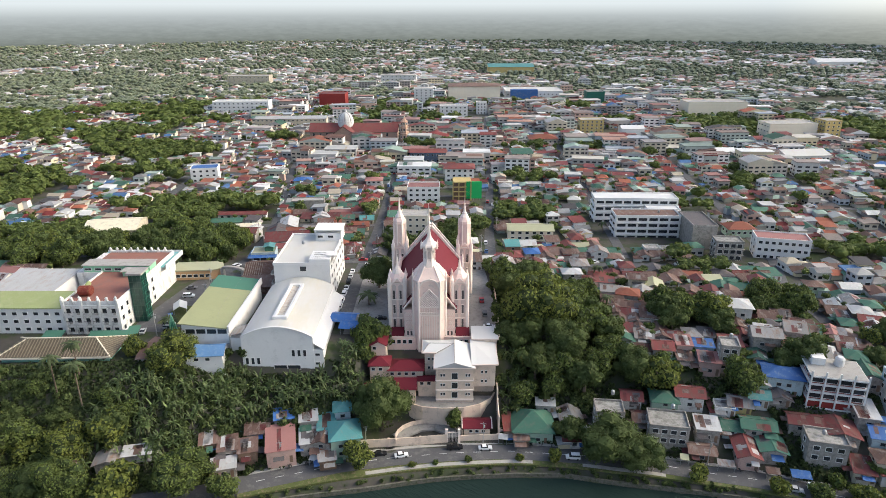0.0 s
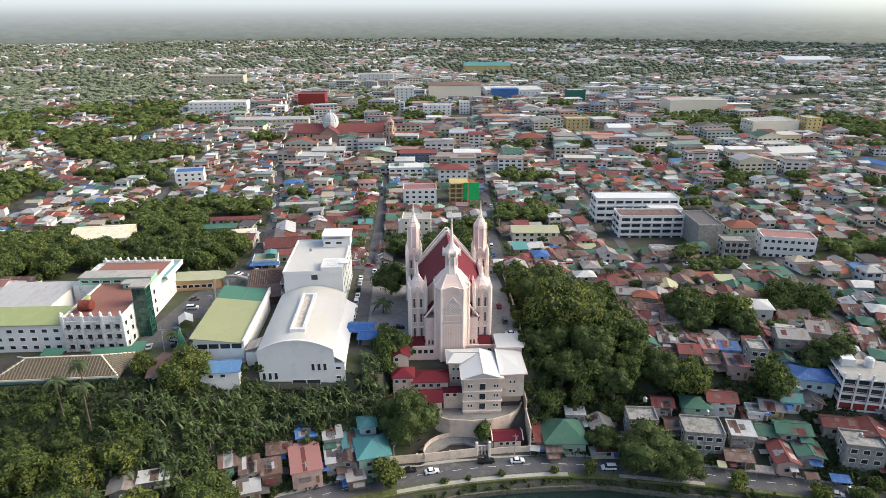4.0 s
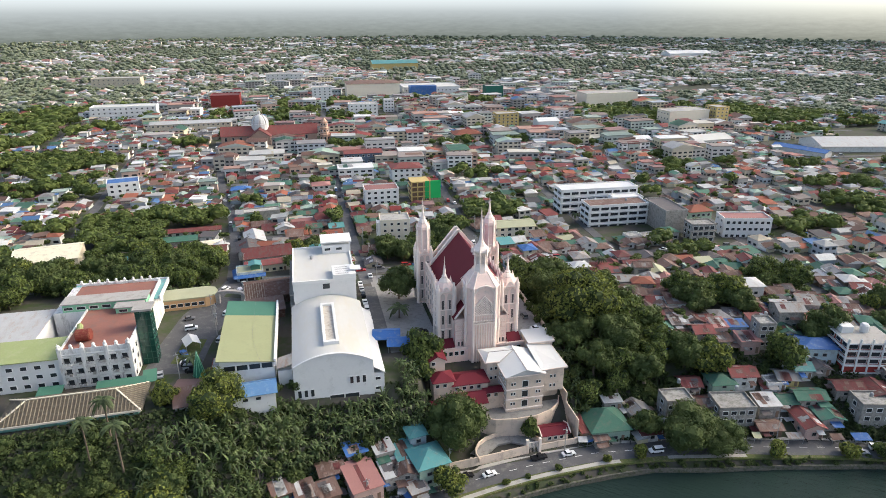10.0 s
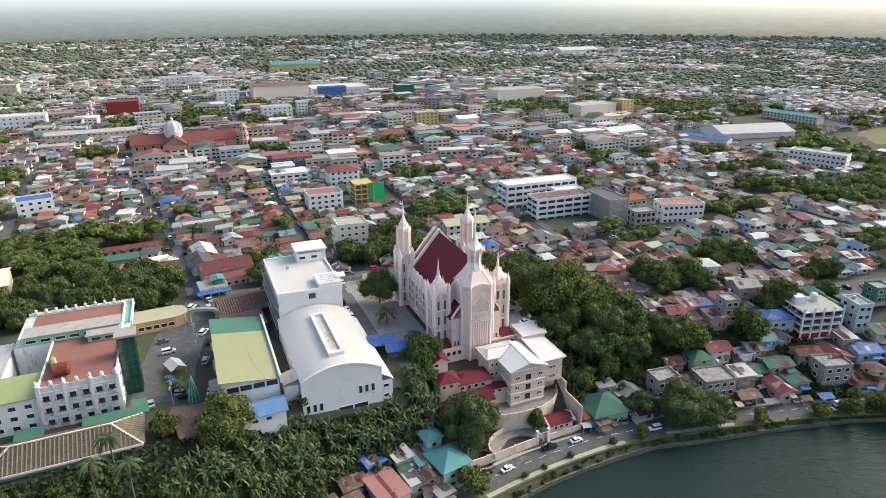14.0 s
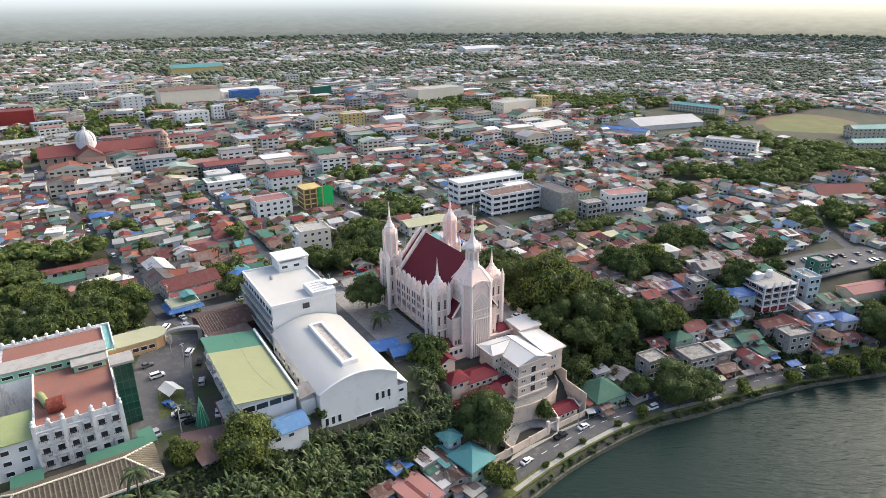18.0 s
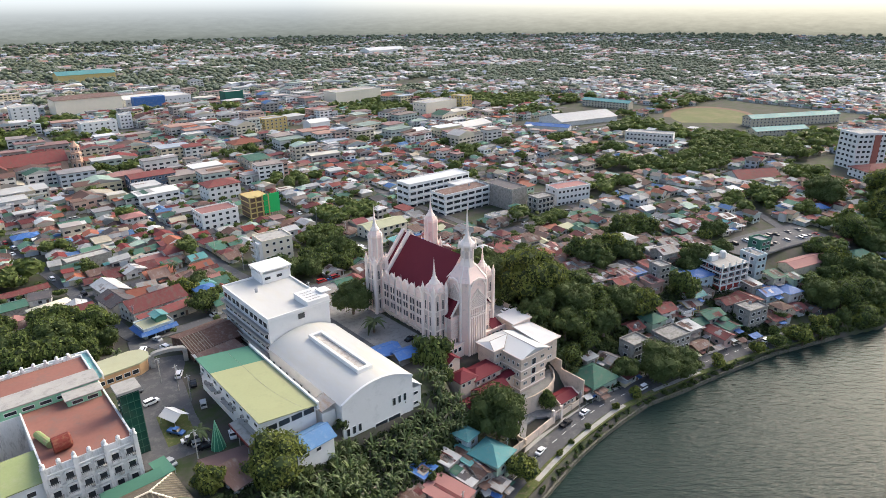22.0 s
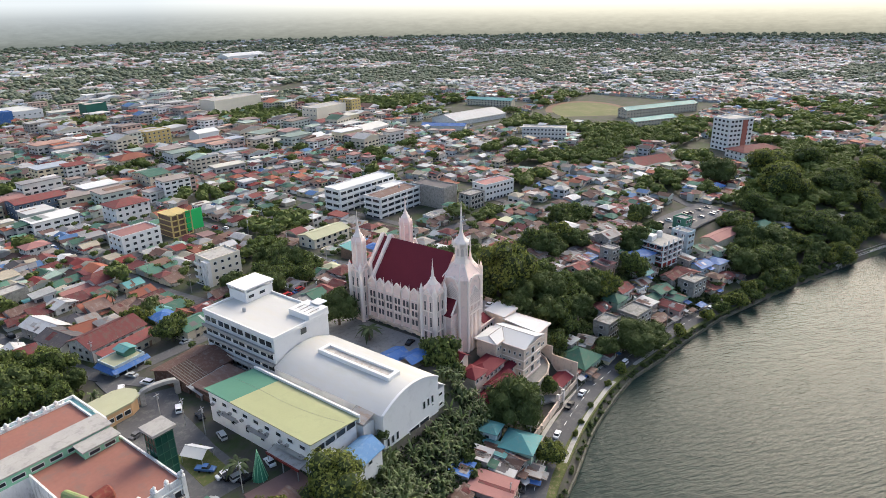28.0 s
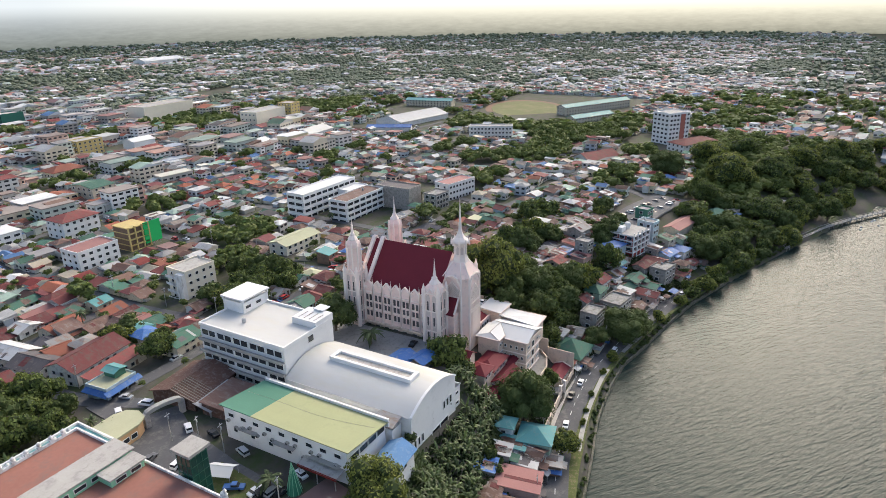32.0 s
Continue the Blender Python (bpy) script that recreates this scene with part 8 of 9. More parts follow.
def far_woods():
    """Woods and garden trees farther out, joined."""
    mid = [crown_data(60 + k, 240, 0.14, 8, 0.8, 0.9, 1) for k in range(4)]
    near = [crown_data(70 + k, 56, 0.22, 4, 0.8, 0.95, 1) for k in range(4)]
    tiny = [crown_data(80 + k, 9, 0.45, 1, 0.8, 1.0, 1) for k in range(3)]
    dot = [crown_data(85 + k, 5, 0.5, 1, 0.8, 1.3, 1) for k in range(3)]
    V, F, M = [], [], []
    o = 0
    for x, y, r in FAR_TREES:
        d = math.hypot(x + 90, y - 55)
        vs, fs, ms = rng.choice(mid if d < 330 and r > 2.7 else (near if d < 560 and r > 2.0 else (tiny if d < 850 else dot)))
        a = rng.uniform(0, 6.28)
        c, s = math.cos(a), math.sin(a)
        p = vs * r
        lift, low = (r * 0.75, 0.8) if d < 850 else (r * 0.6, 0.85)
        V.append(np.stack([x + c * p[:, 0] - s * p[:, 1], y + s * p[:, 0] + c * p[:, 1], gz(x, y) + (1.2 if r < 3 else 0.2) + lift + p[:, 2] * low], 1))
        F.extend([tuple(o + i for i in f) for f in fs])
        # from 850 m out every crown takes the haze-paled leaf colour
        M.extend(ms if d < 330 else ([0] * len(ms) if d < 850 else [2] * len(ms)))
        o += len(vs)
    me = bpy.data.meshes.new("distant_trees")
    me.from_pydata(np.concatenate(V).tolist(), [], F)
    me.materials.append(leaf)
    me.materials.append(leaf_dark)
    me.materials.append(leaf_hazed)
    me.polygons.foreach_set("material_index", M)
    tagged(new("distant_trees", me), "hazy green trees and woods between distant houses", "trees", kind="stuff")


far_woods()


def frond(bm, a, length, rise, width, droop, seg=4, mi=0):
    c, s = math.cos(a), math.sin(a)
    rows = []
    for i in range(seg + 1):
        t = i / seg
        rad, z = length * t * (1 - 0.12 * t), rise * t - droop * t * t
        w = width * math.sin(math.pi * min(0.97, 0.12 + 0.86 * t)) * 0.5
        rows.append([bm.verts.new((c * rad - s * w, s * rad + c * w, z - 0.15 * w)), bm.verts.new((c * rad, s * rad, z + 0.1 * w)), bm.verts.new((c * rad + s * w, s * rad - c * w, z - 0.15 * w))])
    for p, q in zip(rows, rows[1:]):
        for i in range(2):
            bm.faces.new((p[i], p[i + 1], q[i + 1], q[i])).material_index = mi


def plant_meshes(seed, leaves, length, rise, width, droop):
    g = random.Random(seed)
    bm = bmesh.new()
    for k in range(leaves):
        frond(bm, k * 2.4 + g.uniform(-0.3, 0.3), length * g.uniform(0.75, 1.15), rise * g.uniform(0.4, 1.4), width * g.uniform(0.8, 1.2), droop * g.uniform(0.6, 1.5))
    return bm


BANANA = [mesh_of("leaves", plant_meshes(k, 11, 2.1, 3.0, 0.46, 2.5), banana) for k in range(4)]
bm = bmesh.new()
lathe(bm, 0, 0, [(0.2, -0.5), (0.16, 1.5), (0.09, 2.6)], 7)
STEM = mesh_of("stem", bm, mat("banana_stem", (0.16, 0.17, 0.08), 0.8, 0.2, 1.0))


def banana_plant(x, y, s):
    t = thing("banana_plant", "banana plant with long arching leaves on the slope", "plant", x, y, gz(x, y) - 0.2, rng.uniform(0, 360), "banana plants on the slope")
    for name, me, z in (("stem", STEM, 0), ("leaves", rng.choice(BANANA), 2.3 * s)):
        ob = new(name, me)
        ob.parent = t
        ob.matrix_basis = Matrix.Translation((0, 0, z)) @ Matrix.Diagonal((s, s, s, 1))


for k in range(24):
    banana_plant(rng.uniform(-76, -66), rng.uniform(180, 188), rng.uniform(0.9, 1.4))
count = 0
while count < 250:
    x = rng.uniform(-108, -28)
    s_ = rng.uniform(11, 33)
    y = road_y(x) + s_
    if y > 187 or (y < 180 and -78 < x < -28 and s_ < 21) or (-102 < x < -84 and y > 181):
        continue
    banana_plant(x, y, rng.uniform(0.75, 1.35))
    count += 1
for k in range(26):
    banana_plant(rng.uniform(-36, -25), rng.uniform(183, 195), rng.uniform(0.8, 1.3))
for k in range(22):
    banana_plant(rng.uniform(19, 26), rng.uniform(181, 198), rng.uniform(0.8, 1.3))
for k in range(30):
    x = rng.uniform(-135, -100)
    banana_plant(x, rng.uniform(263, 292), rng.uniform(0.9, 1.3))

PALM = [mesh_of("fronds", plant_meshes(30 + k, 18, 3.6, 1.6, 0.9, 2.9), palmleaf) for k in range(3)]
bm = bmesh.new()
lathe(bm, 0, 0, [(0.28, -0.5), (0.2, 2), (0.16, 8), (0.18, 9)], 8)
PALM_TRUNK = mesh_of("trunk", bm, bark)


def palm(x, y, h, s=1.0, z=None):
    t = thing("palm_tree", "coconut palm with drooping fronds", "palm", x, y, gz(x, y) if z is None else z, rng.uniform(0, 360), "palms")
    ob = new("trunk", PALM_TRUNK)
    ob.parent = t
    ob.matrix_basis = Matrix.Diagonal((s, s, h / 9, 1))
    ob = new("fronds", rng.choice(PALM))
    ob.parent = t
    ob.matrix_basis = Matrix.Translation((0, 0, h)) @ Matrix.Diagonal((s, s, s, 1))


palm(-30, 229, 4.6, 1.5)
palm(-99.5, 208.5, 4.2, 1.15)
palm(-115.7, 176, 13, 1.15)
palm(-119.5, 169.5, 14, 1.15)
palm(-111.7, 168, 15, 1.15)
palm(88, 341, 6)
palm(150, 318, 6)
palm(119, 208, 5)
palm(69, 268, 7)
palm(-60, 345, 7)
palm(64, 232, 7)


def shrubs():
    """Bushes on the slopes, in the grove by the church and along the shore, joined."""
    forms = [crown_data(90 + k, 84, 0.25, 3, 0.9, 0.86, 1) for k in range(5)]
    V, F, M, o = [], [], [], 0
    spots = []
    while len(spots) < 620:
        x = rng.uniform(-200, -28)
        y = road_y(x) + rng.uniform(5, 38)
        if y < 188 and not taken(x, y, 0.5) or x < -78 and not -116 < x < -88:
            spots.append((x, y, rng.uniform(1.0, 2.6)))
    while len(spots) < 1000:
        x, y = rng.uniform(19, 64), rng.uniform(183, 260)
        if not taken(x, y, -18):
            spots.append((x, y, rng.uniform(1.4, 3.6)))
    while len(spots) < 1220:
        x = rng.uniform(24, 150)
        y = road_y(x) + rng.uniform(8, 60)
        if not taken(x, y, 0.3):
            spots.append((x, y, rng.uniform(0.8, 2.0)))
    while len(spots) < 1290:
        x, y = rng.uniform(-150, -102), rng.uniform(264, 322)
        if not taken(x, y, 0.5) and not on_street(x, y, 4.5):
            spots.append((x, y, rng.uniform(1.6, 3.2)))
    while len(spots) < 1335:
        spots.append((rng.uniform(-75, -65.5), rng.uniform(168, 190), rng.uniform(1.4, 2.4)))
    while len(spots) < 1400:
        x = rng.uniform(112, 218)
        spots.append((x, shore_y(x) + rng.uniform(1.0, 9.0), rng.uniform(0.9, 2.2)))
    while len(spots) < 1590:
        x = rng.uniform(-70, 215)
        y = shore_y(x) + rng.uniform(0.6, 2.4)
        spots.append((x, y, rng.uniform(0.4, 1.1 if x < 40 else 1.6)))
    for x, y, r in spots:
        vs, fs, ms = rng.choice(forms)
        a = rng.uniform(0, 6.28)
        c, s = math.cos(a), math.sin(a)
        p = vs * r
        V.append(np.stack([x + c * p[:, 0] - s * p[:, 1], y + s * p[:, 0] + c * p[:, 1], gz(x, y) + r * 0.4 + p[:, 2]], 1))
        F.extend([tuple(o + i for i in f) for f in fs])
        M.extend(ms)
        o += len(vs)
    me = bpy.data.meshes.new("shrubs")
    me.from_pydata(np.concatenate(V).tolist(), [], F)
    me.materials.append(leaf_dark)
    # bush cores coloured as the shade inside
    me.materials.append(leaf_shade)
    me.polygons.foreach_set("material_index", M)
    tagged(new("shrubs", me), "tangled green shrubs covering the slope and shore", "shrubs", kind="stuff")


def undergrowth():
    """Low leafy cover on the slopes."""
    g = np.random.RandomState(5)
    P = []
    while len(P) < 30000:
        x, s = g.uniform(-200, 150), g.uniform(4, 44)
        y = road_y(x) + s
        if x > 20 and noise.noise((x * 0.05, y * 0.05, 1.0)) < 0.02:
            continue
        if -30 < x < 18.5 or y > 190:
            continue
        P.append((x, y, gz(x, y) + g.uniform(0.1, 1.3)))
    P = np.array(P)
    k = len(P)
    nn = g.normal(size=(k, 3)) + (0, -0.3, 0.9)
    nn /= np.linalg.norm(nn, axis=1)[:, None]
    u = np.cross(nn, g.normal(size=(k, 3)))
    u /= np.linalg.norm(u, axis=1)[:, None]
    v = np.cross(nn, u)
    s = g.uniform(0.35, 0.95, (k, 1))
    q = np.stack([P - u * s, P - v * s * 0.6, P + u * s, P + v * s * 0.6], 1).reshape(-1, 3)
    me = bpy.data.meshes.new("undergrowth")
    me.from_pydata(q.tolist(), [], [(4 * i, 4 * i + 1, 4 * i + 2, 4 * i + 3) for i in range(k)])
    # low cover coloured dark for the shade under taller plants
    me.materials.append(leaf_shade)
    tagged(new("undergrowth", me), "weeds and low creepers on the slope soil", "shrubs", kind="stuff")


shrubs()
undergrowth()

slope_wall = thing("slope_wall", "old mossy stone wall above the lakeside shanties", "wall", 0, 0, 0, kind="structure")
wall_run("wall_panel", slope_wall, [(-78, 172.5), (-60, 178.5), (-48, 181.2), (-37, 183.0), (-30, 186.0)], 0.45, 0.5, mat("slope_stone", (0.22, 0.2, 0.16), 0.95, 0.3, 0.6, (0.1, 0.11, 0.06), 0.4))

# ---- lakeside ----
bm = bmesh.new()
xs_ = list(range(-196, 140, 4))
for a, b in zip(xs_, xs_[1:]):
    beam(bm, (a, shore_y(a) + 0.4, -23.3), (b, shore_y(b) + 0.4, -23.3), 0.6, 2.4)
tagged(new("sea_wall", mesh_of("sea_wall", bm, mat("mossy_stone", (0.15, 0.14, 0.12), 0.95, 0.35, 0.5, (0.07, 0.08, 0.045), 0.5))), "low mossy stone wall along the lakeshore", "wall", kind="structure")
ribbon("footpath", [(x, (road_y(x) * 0.45 + shore_y(x) * 0.55)) for x in range(-24, 124, 4)], 1.5, lightcon, 0.1, "narrow pale concrete path between road and lake", "path", kind="structure")
ribbon("verge", [(x, (road_y(x) * 0.5 + shore_y(x) * 0.5)) for x in range(-60, 124, 4)], 3.6, mat("verge_grass", (0.1, 0.12, 0.04), 0.95, 0.3, 0.5, (0.2, 0.16, 0.1), 0.35), 0.02, "rough grass verge with shrubs beside the lake", "grass", kind="structure")
ribbon("pavement", [(x, road_y(x) + 4.3) for x in range(-60, 130, 4)], 1.3, lightcon, 0.2, "narrow raised concrete pavement", "pavement", kind="structure", z=-20.5)
lines = thing("road_markings", "white painted centre dashes and edge line", "road marking", 0, 0, 0, kind="structure")
for k in range(34):
    x = -56 + k * 5.4
    bm = bmesh.new()
    a, b = (x, road_y(x)), (x + 2.4, road_y(x + 2.4))
    za = max(gz(*a), gz(*b)) + 0.085
    d = Vector((b[0] - a[0], b[1] - a[1], 0)).normalized()
    nrm = Vector((-d.y, d.x, 0)) * 0.09
    poly(bm, [Vector((*a, za)) - nrm, Vector((*b, za)) - nrm, Vector((*b, za)) + nrm, Vector((*a, za)) + nrm])
    part("dash", bm, marking, lines)
pier = thing("lake_walkway", "long pale concrete walkway on posts along the lake", "walkway", 0, 0, 0)
run = [(198, 112), (222, 104.5), (246, 94), (270, 80), (296, 62), (330, 38)]
bm = bmesh.new()
for a, b in zip(run, run[1:]):
    beam(bm, (*a, -21.6), (*b, -21.6), 2.6, 0.4)
    for o in (-1.2, 1.2):
        beam(bm, (a[0], a[1] + o, -20.5), (b[0], b[1] + o, -20.5), 0.2)
part("deck", bm, lightcon, pier)
for a, b in zip(run, run[1:]):
    for k in range(6):
        x, y = a[0] + (b[0] - a[0]) * k / 6, a[1] + (b[1] - a[1]) * k / 6
        bm = bmesh.new()
        box(bm, x - 0.2, x + 0.2, y - 1.4, y - 1.0, -26, -20.3)
        part("post", bm, lightcon, pier)
for k in range(16):
    t = thing("buoy", "small white float on the lake", "float", 250 + 60 * rng.random(), 40 + 40 * rng.random(), -23.5, 0, "floats")
    if t.location.y > shore_y(t.location.x) - 8:
        t.location.y = shore_y(t.location.x) - 10
    bm = bmesh.new()
    lathe(bm, 0, 0, [(0.4, -0.3), (0.7, 0), (0.6, 0.4), (0.1, 0.6)], 10)
    part("float_body", bm, roofwhite_clean, t)

ribbon("paved_yard", [(13.5, 204), (13.5, 240), (12, 268)], 11, pave, 0.12, "grey paved yard beside the church", "yard", step=4)
ribbon("paved_yard", [(-28, 204), (-28, 275)], 17, pave, 0.1, "grey paved lane beside the church", "yard", step=4)

# ---- vehicles ----
PAINTS = {"white": mat("car_white", (0.75, 0.75, 0.76), 0.3, 0.04), "black": mat("car_black", (0.02, 0.02, 0.022), 0.25, 0.04), "silver": mat("car_silver", (0.4, 0.41, 0.42), 0.3, 0.05), "red": mat("car_red", (0.35, 0.03, 0.03), 0.3, 0.05), "blue": mat("car_blue", (0.05, 0.12, 0.3), 0.3, 0.05), "grey": mat("car_grey", (0.13, 0.13, 0.14), 0.3, 0.05)}


def car_meshes(kind):
    if ("car", kind) in CACHE:
        return CACHE["car", kind]
    if kind == "sedan":
        lo = [(-2.15, 0.25), (2.15, 0.25), (2.2, 0.62), (1.9, 0.8), (0.95, 0.9), (-1.35, 0.92), (-2.15, 0.85)]
        hi = [(-1.45, 0.9), (0.95, 0.88), (0.3, 1.4), (-0.9, 1.42)]
    elif kind == "pickup":
        lo = [(-2.6, 0.4), (2.5, 0.4), (2.55, 0.85), (2.2, 1.05), (1.2, 1.1), (-2.6, 1.1)]
        hi = [(-0.7, 1.08), (1.3, 1.06), (0.7, 1.72), (-0.55, 1.74)]
    else:
        lo = [(-2.2, 0.35), (2.2, 0.35), (2.25, 0.8), (1.95, 1.05), (1.2, 1.12), (-2.2, 1.12)]
        hi = [(-2.15, 1.1), (1.25, 1.1), (0.6, 1.78), (-2.0, 1.8)]
    out = []
    for prof, wd in ((lo, 0.87), (hi, 0.76)):
        bm = bmesh.new()
        a = [bm.verts.new((x, -wd, z)) for x, z in prof]
        b = [bm.verts.new((x, wd, z)) for x, z in prof]
        k = len(prof)
        for i in range(k):
            bm.faces.new((a[i], a[(i + 1) % k], b[(i + 1) % k], b[i]))
        bm.faces.new(a)
        bm.faces.new(b[::-1])
        bmesh.ops.bevel(bm, geom=bm.edges[:], offset=0.06, segments=1, affect="EDGES")
        out.append(bm)
    rb = bmesh.new()
    top = max(z for _, z in hi)
    xs = [x for x, z in hi if z > top - 0.1]
    box(rb, min(xs) - 0.05, max(xs) + 0.05, -0.74, 0.74, top - 0.03, top + 0.05)
    wb = bmesh.new()
    lathe(wb, 0, 0, [(0.3, -0.1), (0.32, -0.06), (0.32, 0.06), (0.3, 0.1)], 12)
    bmesh.ops.rotate(wb, verts=wb.verts[:], cent=(0, 0, 0), matrix=Matrix.Rotation(math.pi / 2, 3, "X"))
    CACHE["car", kind] = [mesh_of("body", out[0], PAINTS["white"]), mesh_of("cabin_glass", out[1], glass), mesh_of("cabin_roof", rb, PAINTS["white"]), mesh_of("wheel", wb, rubber)]
    return CACHE["car", kind]


def car(x, y, rz, colour, kind="sedan", z=None, wheels=True):
    z = gz(x, y) + 0.14 if z is None else z
    t = thing("car", "%s %s parked on the asphalt" % (colour, {"sedan": "saloon car", "pickup": "pickup truck", "van": "van"}[kind]), "car", x, y, z, rz, "cars")
    ms = car_meshes(kind)
    for name, me in (("body", ms[0]), ("cabin_glass", ms[1]), ("cabin_roof", ms[2])):
        if name != "cabin_glass":
            kk = ("car", kind, name, colour)
            if kk not in CACHE:
                CACHE[kk] = me.copy()
                CACHE[kk].materials[0] = PAINTS[colour]
            me = CACHE[kk]
        part(name, me, None, t)
    if wheels:
        for sx in (-1.35, 1.35):
            for sy in (-0.8, 0.8):
                ob = part("wheel", ms[3], None, t)
                ob.location = (sx, sy, 0.32)


car(-13.7, 164.8, 12, "white", z=-20.42)
car(12.6, 168.4, 4, "white", z=-20.42)
car(3.0, 168.6, 3, "black", "pickup", z=-20.42)
car(-20.5, 165.5, 12, "black", z=-20.42)
car(39.5, 163.8, 176, "white", "van", z=-20.42)
car(101, 149.5, -18, "silver", z=-20.42)
car(107, 150.0, -18, "white", "van", z=-20.42)
car(-103.5, 236.0, 8, "white", "van")
car(-105.5, 244.5, 10, "grey")
car(-103.0, 217.0, -60, "blue", "pickup")
for k in range(4):
    car(-101.5 + 0.8 * k, 211.5 - 1.9 * k, -8, ("white", "black", "silver", "black")[k], ("sedan", "van", "van", "sedan")[k])
car(-108.5, 205.5, 100, "silver")
car(-92.5, 225, 75, "silver", "van")
car(-92.0, 246, 60, "white", "van")
car(-90.5, 238, 75, "black")
car(-92.0, 206, 75, "white")
car(-95.2, 272, 60, "white", "van")
car(15, 219.5, 90, "grey", "van")
car(14.5, 232, 90, "red")
car(16, 209.5, 0, "white")
car(-24, 216, 8, "black")
for k in range(7):
    car(-41.0, 226 + 6.2 * k, 90, rng.choice(["white", "silver", "black", "grey"]), rng.choice(["sedan", "van"]))
for k in range(26):
    row = k % 2
    x = 158 + (k // 2) * 4.2 + rng.uniform(-0.5, 0.5)
    y = 186 - (x - 158) * 0.25 + row * 9 + rng.uniform(-0.6, 0.6)
    if k % 7 in (2, 5):
        continue
    car(x, y, 70 + rng.uniform(-6, 6), rng.choice(["white", "white", "silver", "black", "red", "grey"]), rng.choice(["sedan", "van"]), wheels=k < 12)
for k in range(90):
    line = STREETS[rng.choice([0, 1, 1, 0, 2, 3, 8])]
    i = rng.randrange(len(line) - 1)
    a, b = line[i], line[i + 1]
    f = rng.random()
    x, y = a[0] + (b[0] - a[0]) * f, a[1] + (b[1] - a[1]) * f
    if y > 640 or (y < 262 and x < 0):
        continue
    an = math.degrees(math.atan2(b[1] - a[1], b[0] - a[0]))
    sd = rng.choice([-2.2, 2.2, 1.2])
    car(x - math.sin(radians(an)) * sd, y + math.cos(radians(an)) * sd, an, rng.choice(["white", "white", "silver", "black", "red", "grey", "blue"]), rng.choice(["sedan", "van"]), z=gz(x, y) + 0.3, wheels=False)
ribbon("car_park", [(150, 190), (180, 186), (214, 178)], 22, asphalt, 0.12, "grey open car park by the market shed", "car park", step=5)


# ---- motorbikes and roadside clutter ----
def bike_mesh():
    bm = bmesh.new()
    for x in (-0.6, 0.6):
        lathe(bm, 0, 0, [(0.24, -0.05), (0.28, 0), (0.24, 0.05)], 10)
        for v in list(bm.verts)[-30:]:
            v.co = Vector((v.co.x + x, v.co.z, v.co.y + 0.28))
    beam(bm, (-0.6, 0, 0.35), (0.2, 0, 0.5), 0.22)
    beam(bm, (0.6, 0, 0.3), (0.42, 0, 0.95), 0.08)
    beam(bm, (-0.5, 0, 0.72), (0.25, 0, 0.7), 0.24, 0.16)
    beam(bm, (0.42, -0.32, 0.95), (0.42, 0.32, 0.95), 0.05)
    return mesh_of("bike_body", bm, darkmetal)


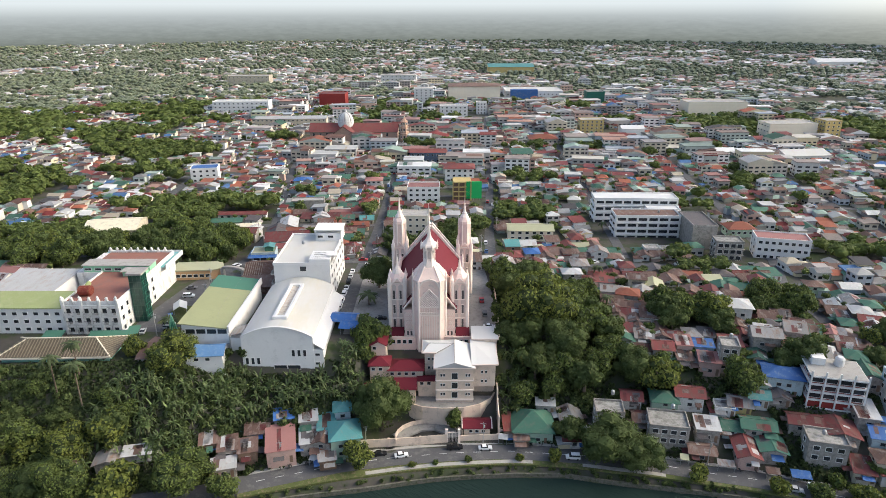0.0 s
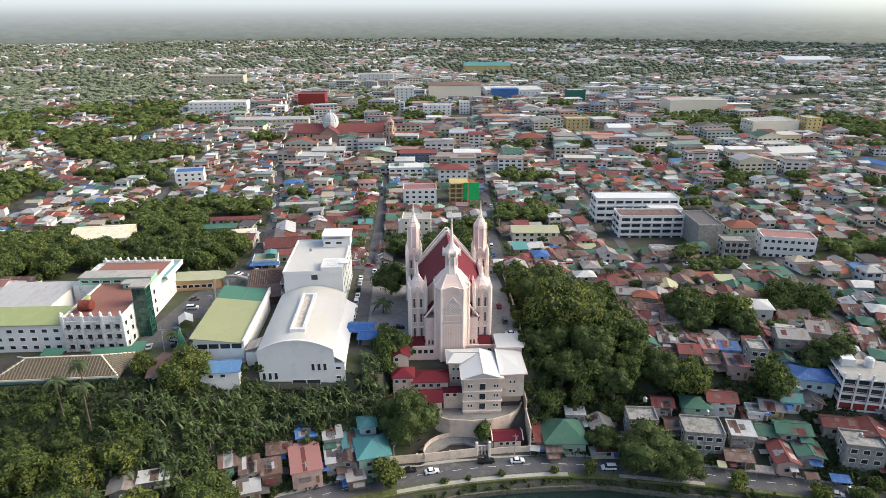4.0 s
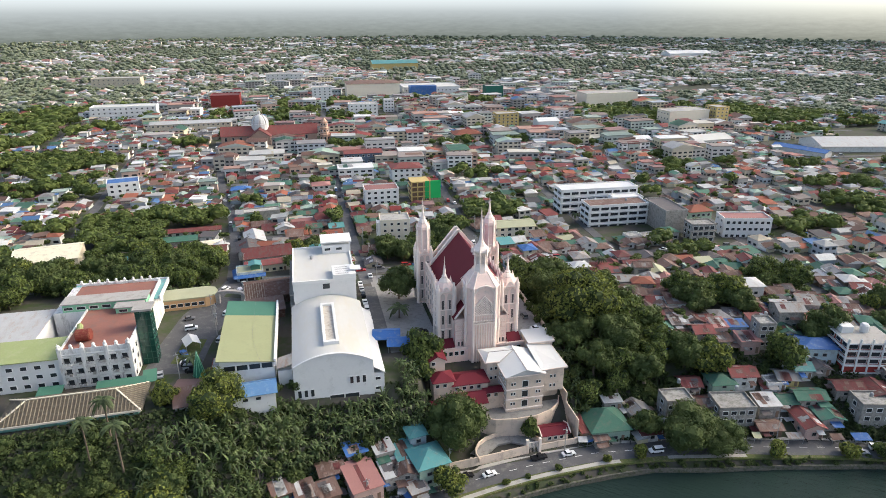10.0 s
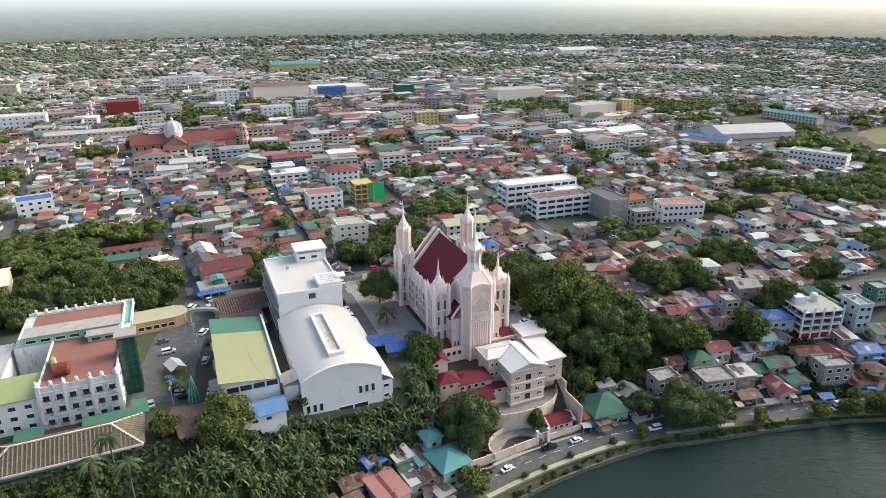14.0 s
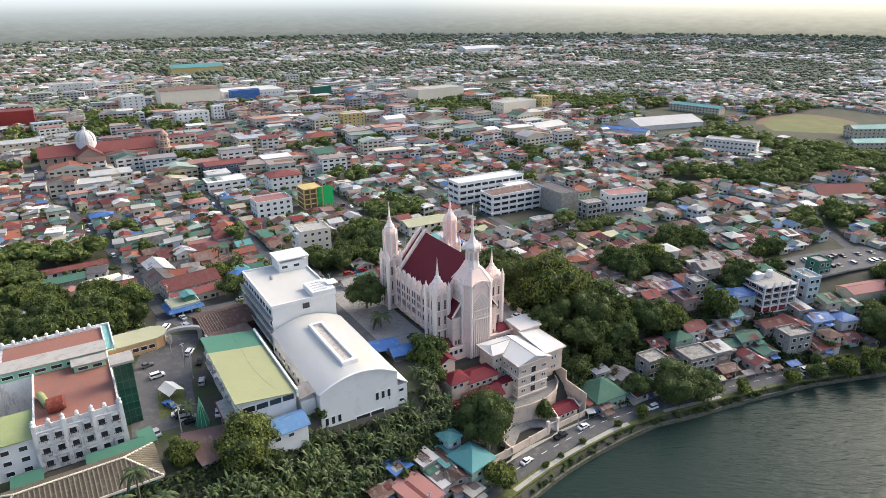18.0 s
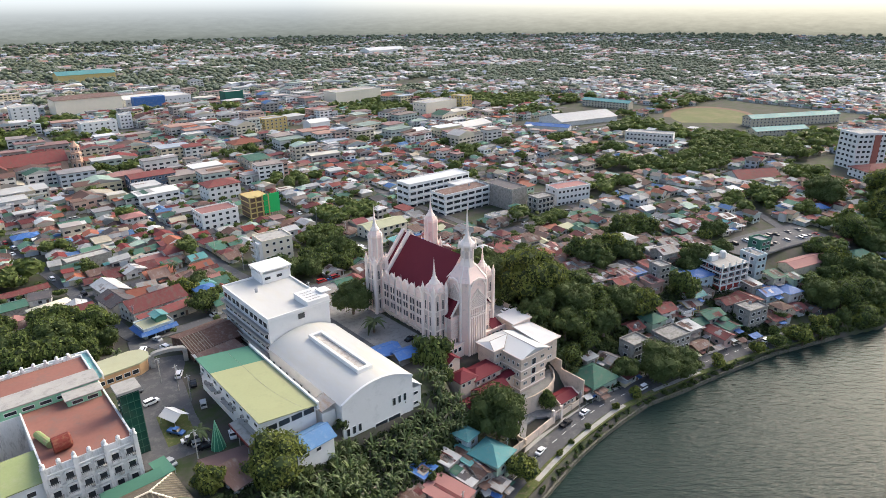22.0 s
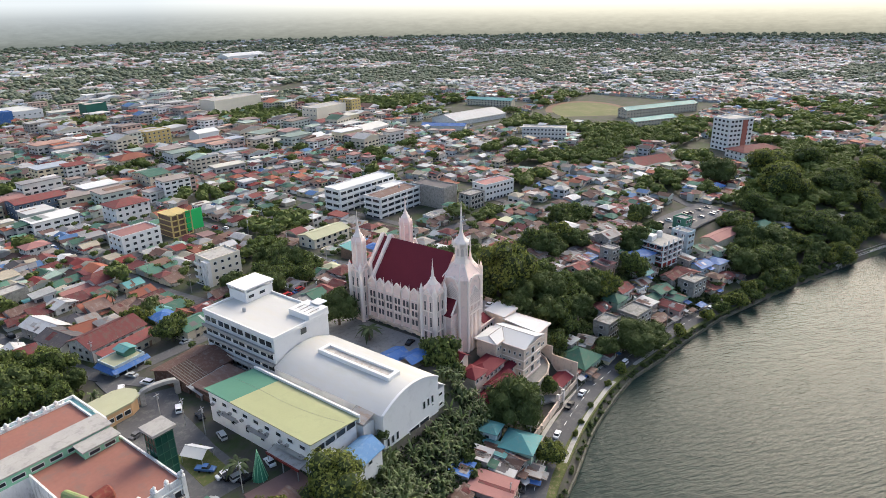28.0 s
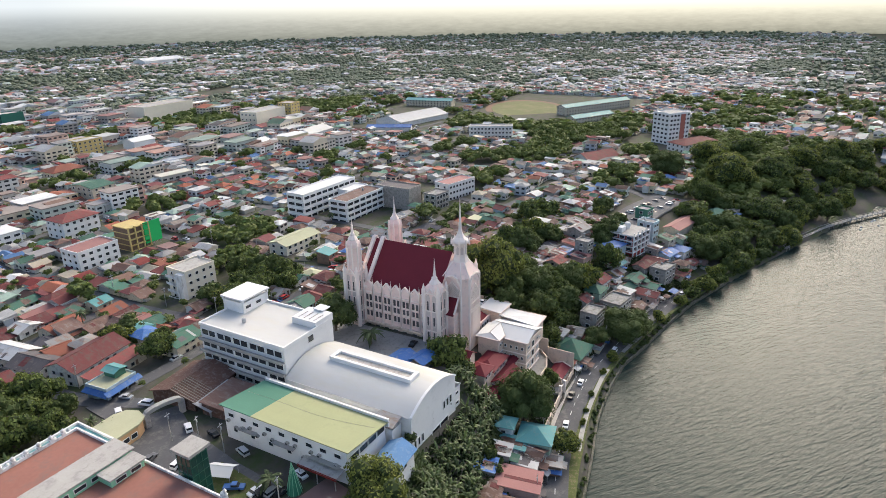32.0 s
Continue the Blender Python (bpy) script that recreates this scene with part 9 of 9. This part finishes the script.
BIKE = bike_mesh()
for k in range(34):
    x = rng.choice([rng.uniform(16, 62), rng.uniform(80, 120), rng.uniform(-52, -30)])
    t = thing("motorbike", "dark parked motorbike at the roadside", "motorbike", x, road_y(x) + rng.choice([3.2, 3.5, 3.8]), -20.4, rng.uniform(60, 120), "motorbikes")
    part("bike_body", BIKE, None, t)
for x, y, z, w, d, m, lab in ((104.5, 153.8, -18.0, 5.5, 3.2, ROOFS["blue"], "bright blue roadside tarpaulin"), (97, 155.4, -18.2, 4, 2.5, ROOFS["rust"], "rusty roadside awning sheet"), (61, 165.4, -18.2, 4, 2.4, ROOFS["orange"], "faded orange stall awning"), (84.5, 158.8, -18.2, 5, 2.6, ROOFS["grey"], "grey stall awning sheet"), (73, 161.6, -18.2, 2.6, 2.4, ROOFS["olive"], "yellowish stall canopy sheet"), (18.5, 171.6, -18, 3, 2.2, ROOFS["silver"], "pale stall awning sheet"), (-39, 161.2, -18.3, 5, 2.4, ROOFS["silver"], "pale stall awning sheet")):
    t = thing("awning", lab + " on posts", "awning", x, y, -20.4, -12, "roadside awnings")
    bm = bmesh.new()
    slab(bm, [(-w / 2, -d / 2, 2.1), (w / 2, -d / 2, 2.1), (w / 2, d / 2, 2.7), (-w / 2, d / 2, 2.7)], 0.06)
    part("sheet", bm, m, t)
    for i in (-1, 1):
        bm = bmesh.new()
        box(bm, i * (w / 2 - 0.2) - 0.05, i * (w / 2 - 0.2) + 0.05, -d / 2 + 0.1, -d / 2 + 0.2, -0.3, 2.1)
        part("post", bm, steel, t)

# rooftop water tanks
bm = bmesh.new()
lathe(bm, 0, 0, [(0.55, 0), (0.6, 0.1), (0.6, 1.2), (0.3, 1.5)], 12)
TANK = mesh_of("tank_body", bm, steel)
for x, y, z in ((54, 178, -6.4), (72, 173, -8.3), (98, 196, 4.5), (114, 162, -10), (-60, 255, 17.2), (-14, 330, 9.2), (118, 340, 4.8), (144, 178, 1.2)):
    t = thing("water_tank", "small steel water tank on a roof", "water tank", x, y, z + 0.0, 0, "roof tanks")
    part("tank_body", TANK, None, t)


# ---- poles ----
def utility_pole(x, y, h=9.0, z=None):
    t = thing("utility_pole", "grey concrete utility pole with crossarm", "pole", x, y, gz(x, y) if z is None else z, rng.uniform(-20, 20), "utility poles")
    bm = bmesh.new()
    lathe(bm, 0, 0, [(0.16, -0.6), (0.1, h)], 8)
    part("shaft", bm, lightcon, t)
    bm = bmesh.new()
    box(bm, -0.9, 0.9, -0.06, 0.06, h - 0.8, h - 0.65)
    part("crossarm", bm, steel, t)
    bm = bmesh.new()
    lathe(bm, 0.35, 0.1, [(0.2, h - 2.2), (0.2, h - 1.3)], 8)
    part("transformer", bm, steel, t)


for x, y in ((-97.5, 246), (-95, 238), (-94.2, 230), (-102.5, 203), (-43, 285), (-33.5, 300), (-33.5, 330), (18, 300), (28.5, 340), (-90, 300), (-101, 330), (-25, 168.3), (12, 170.2), (44, 168.5), (80, 161), (-50, 160.5), (-33, 365), (31, 375), (66, 165), (-33.5, 268)):
    utility_pole(x, y)
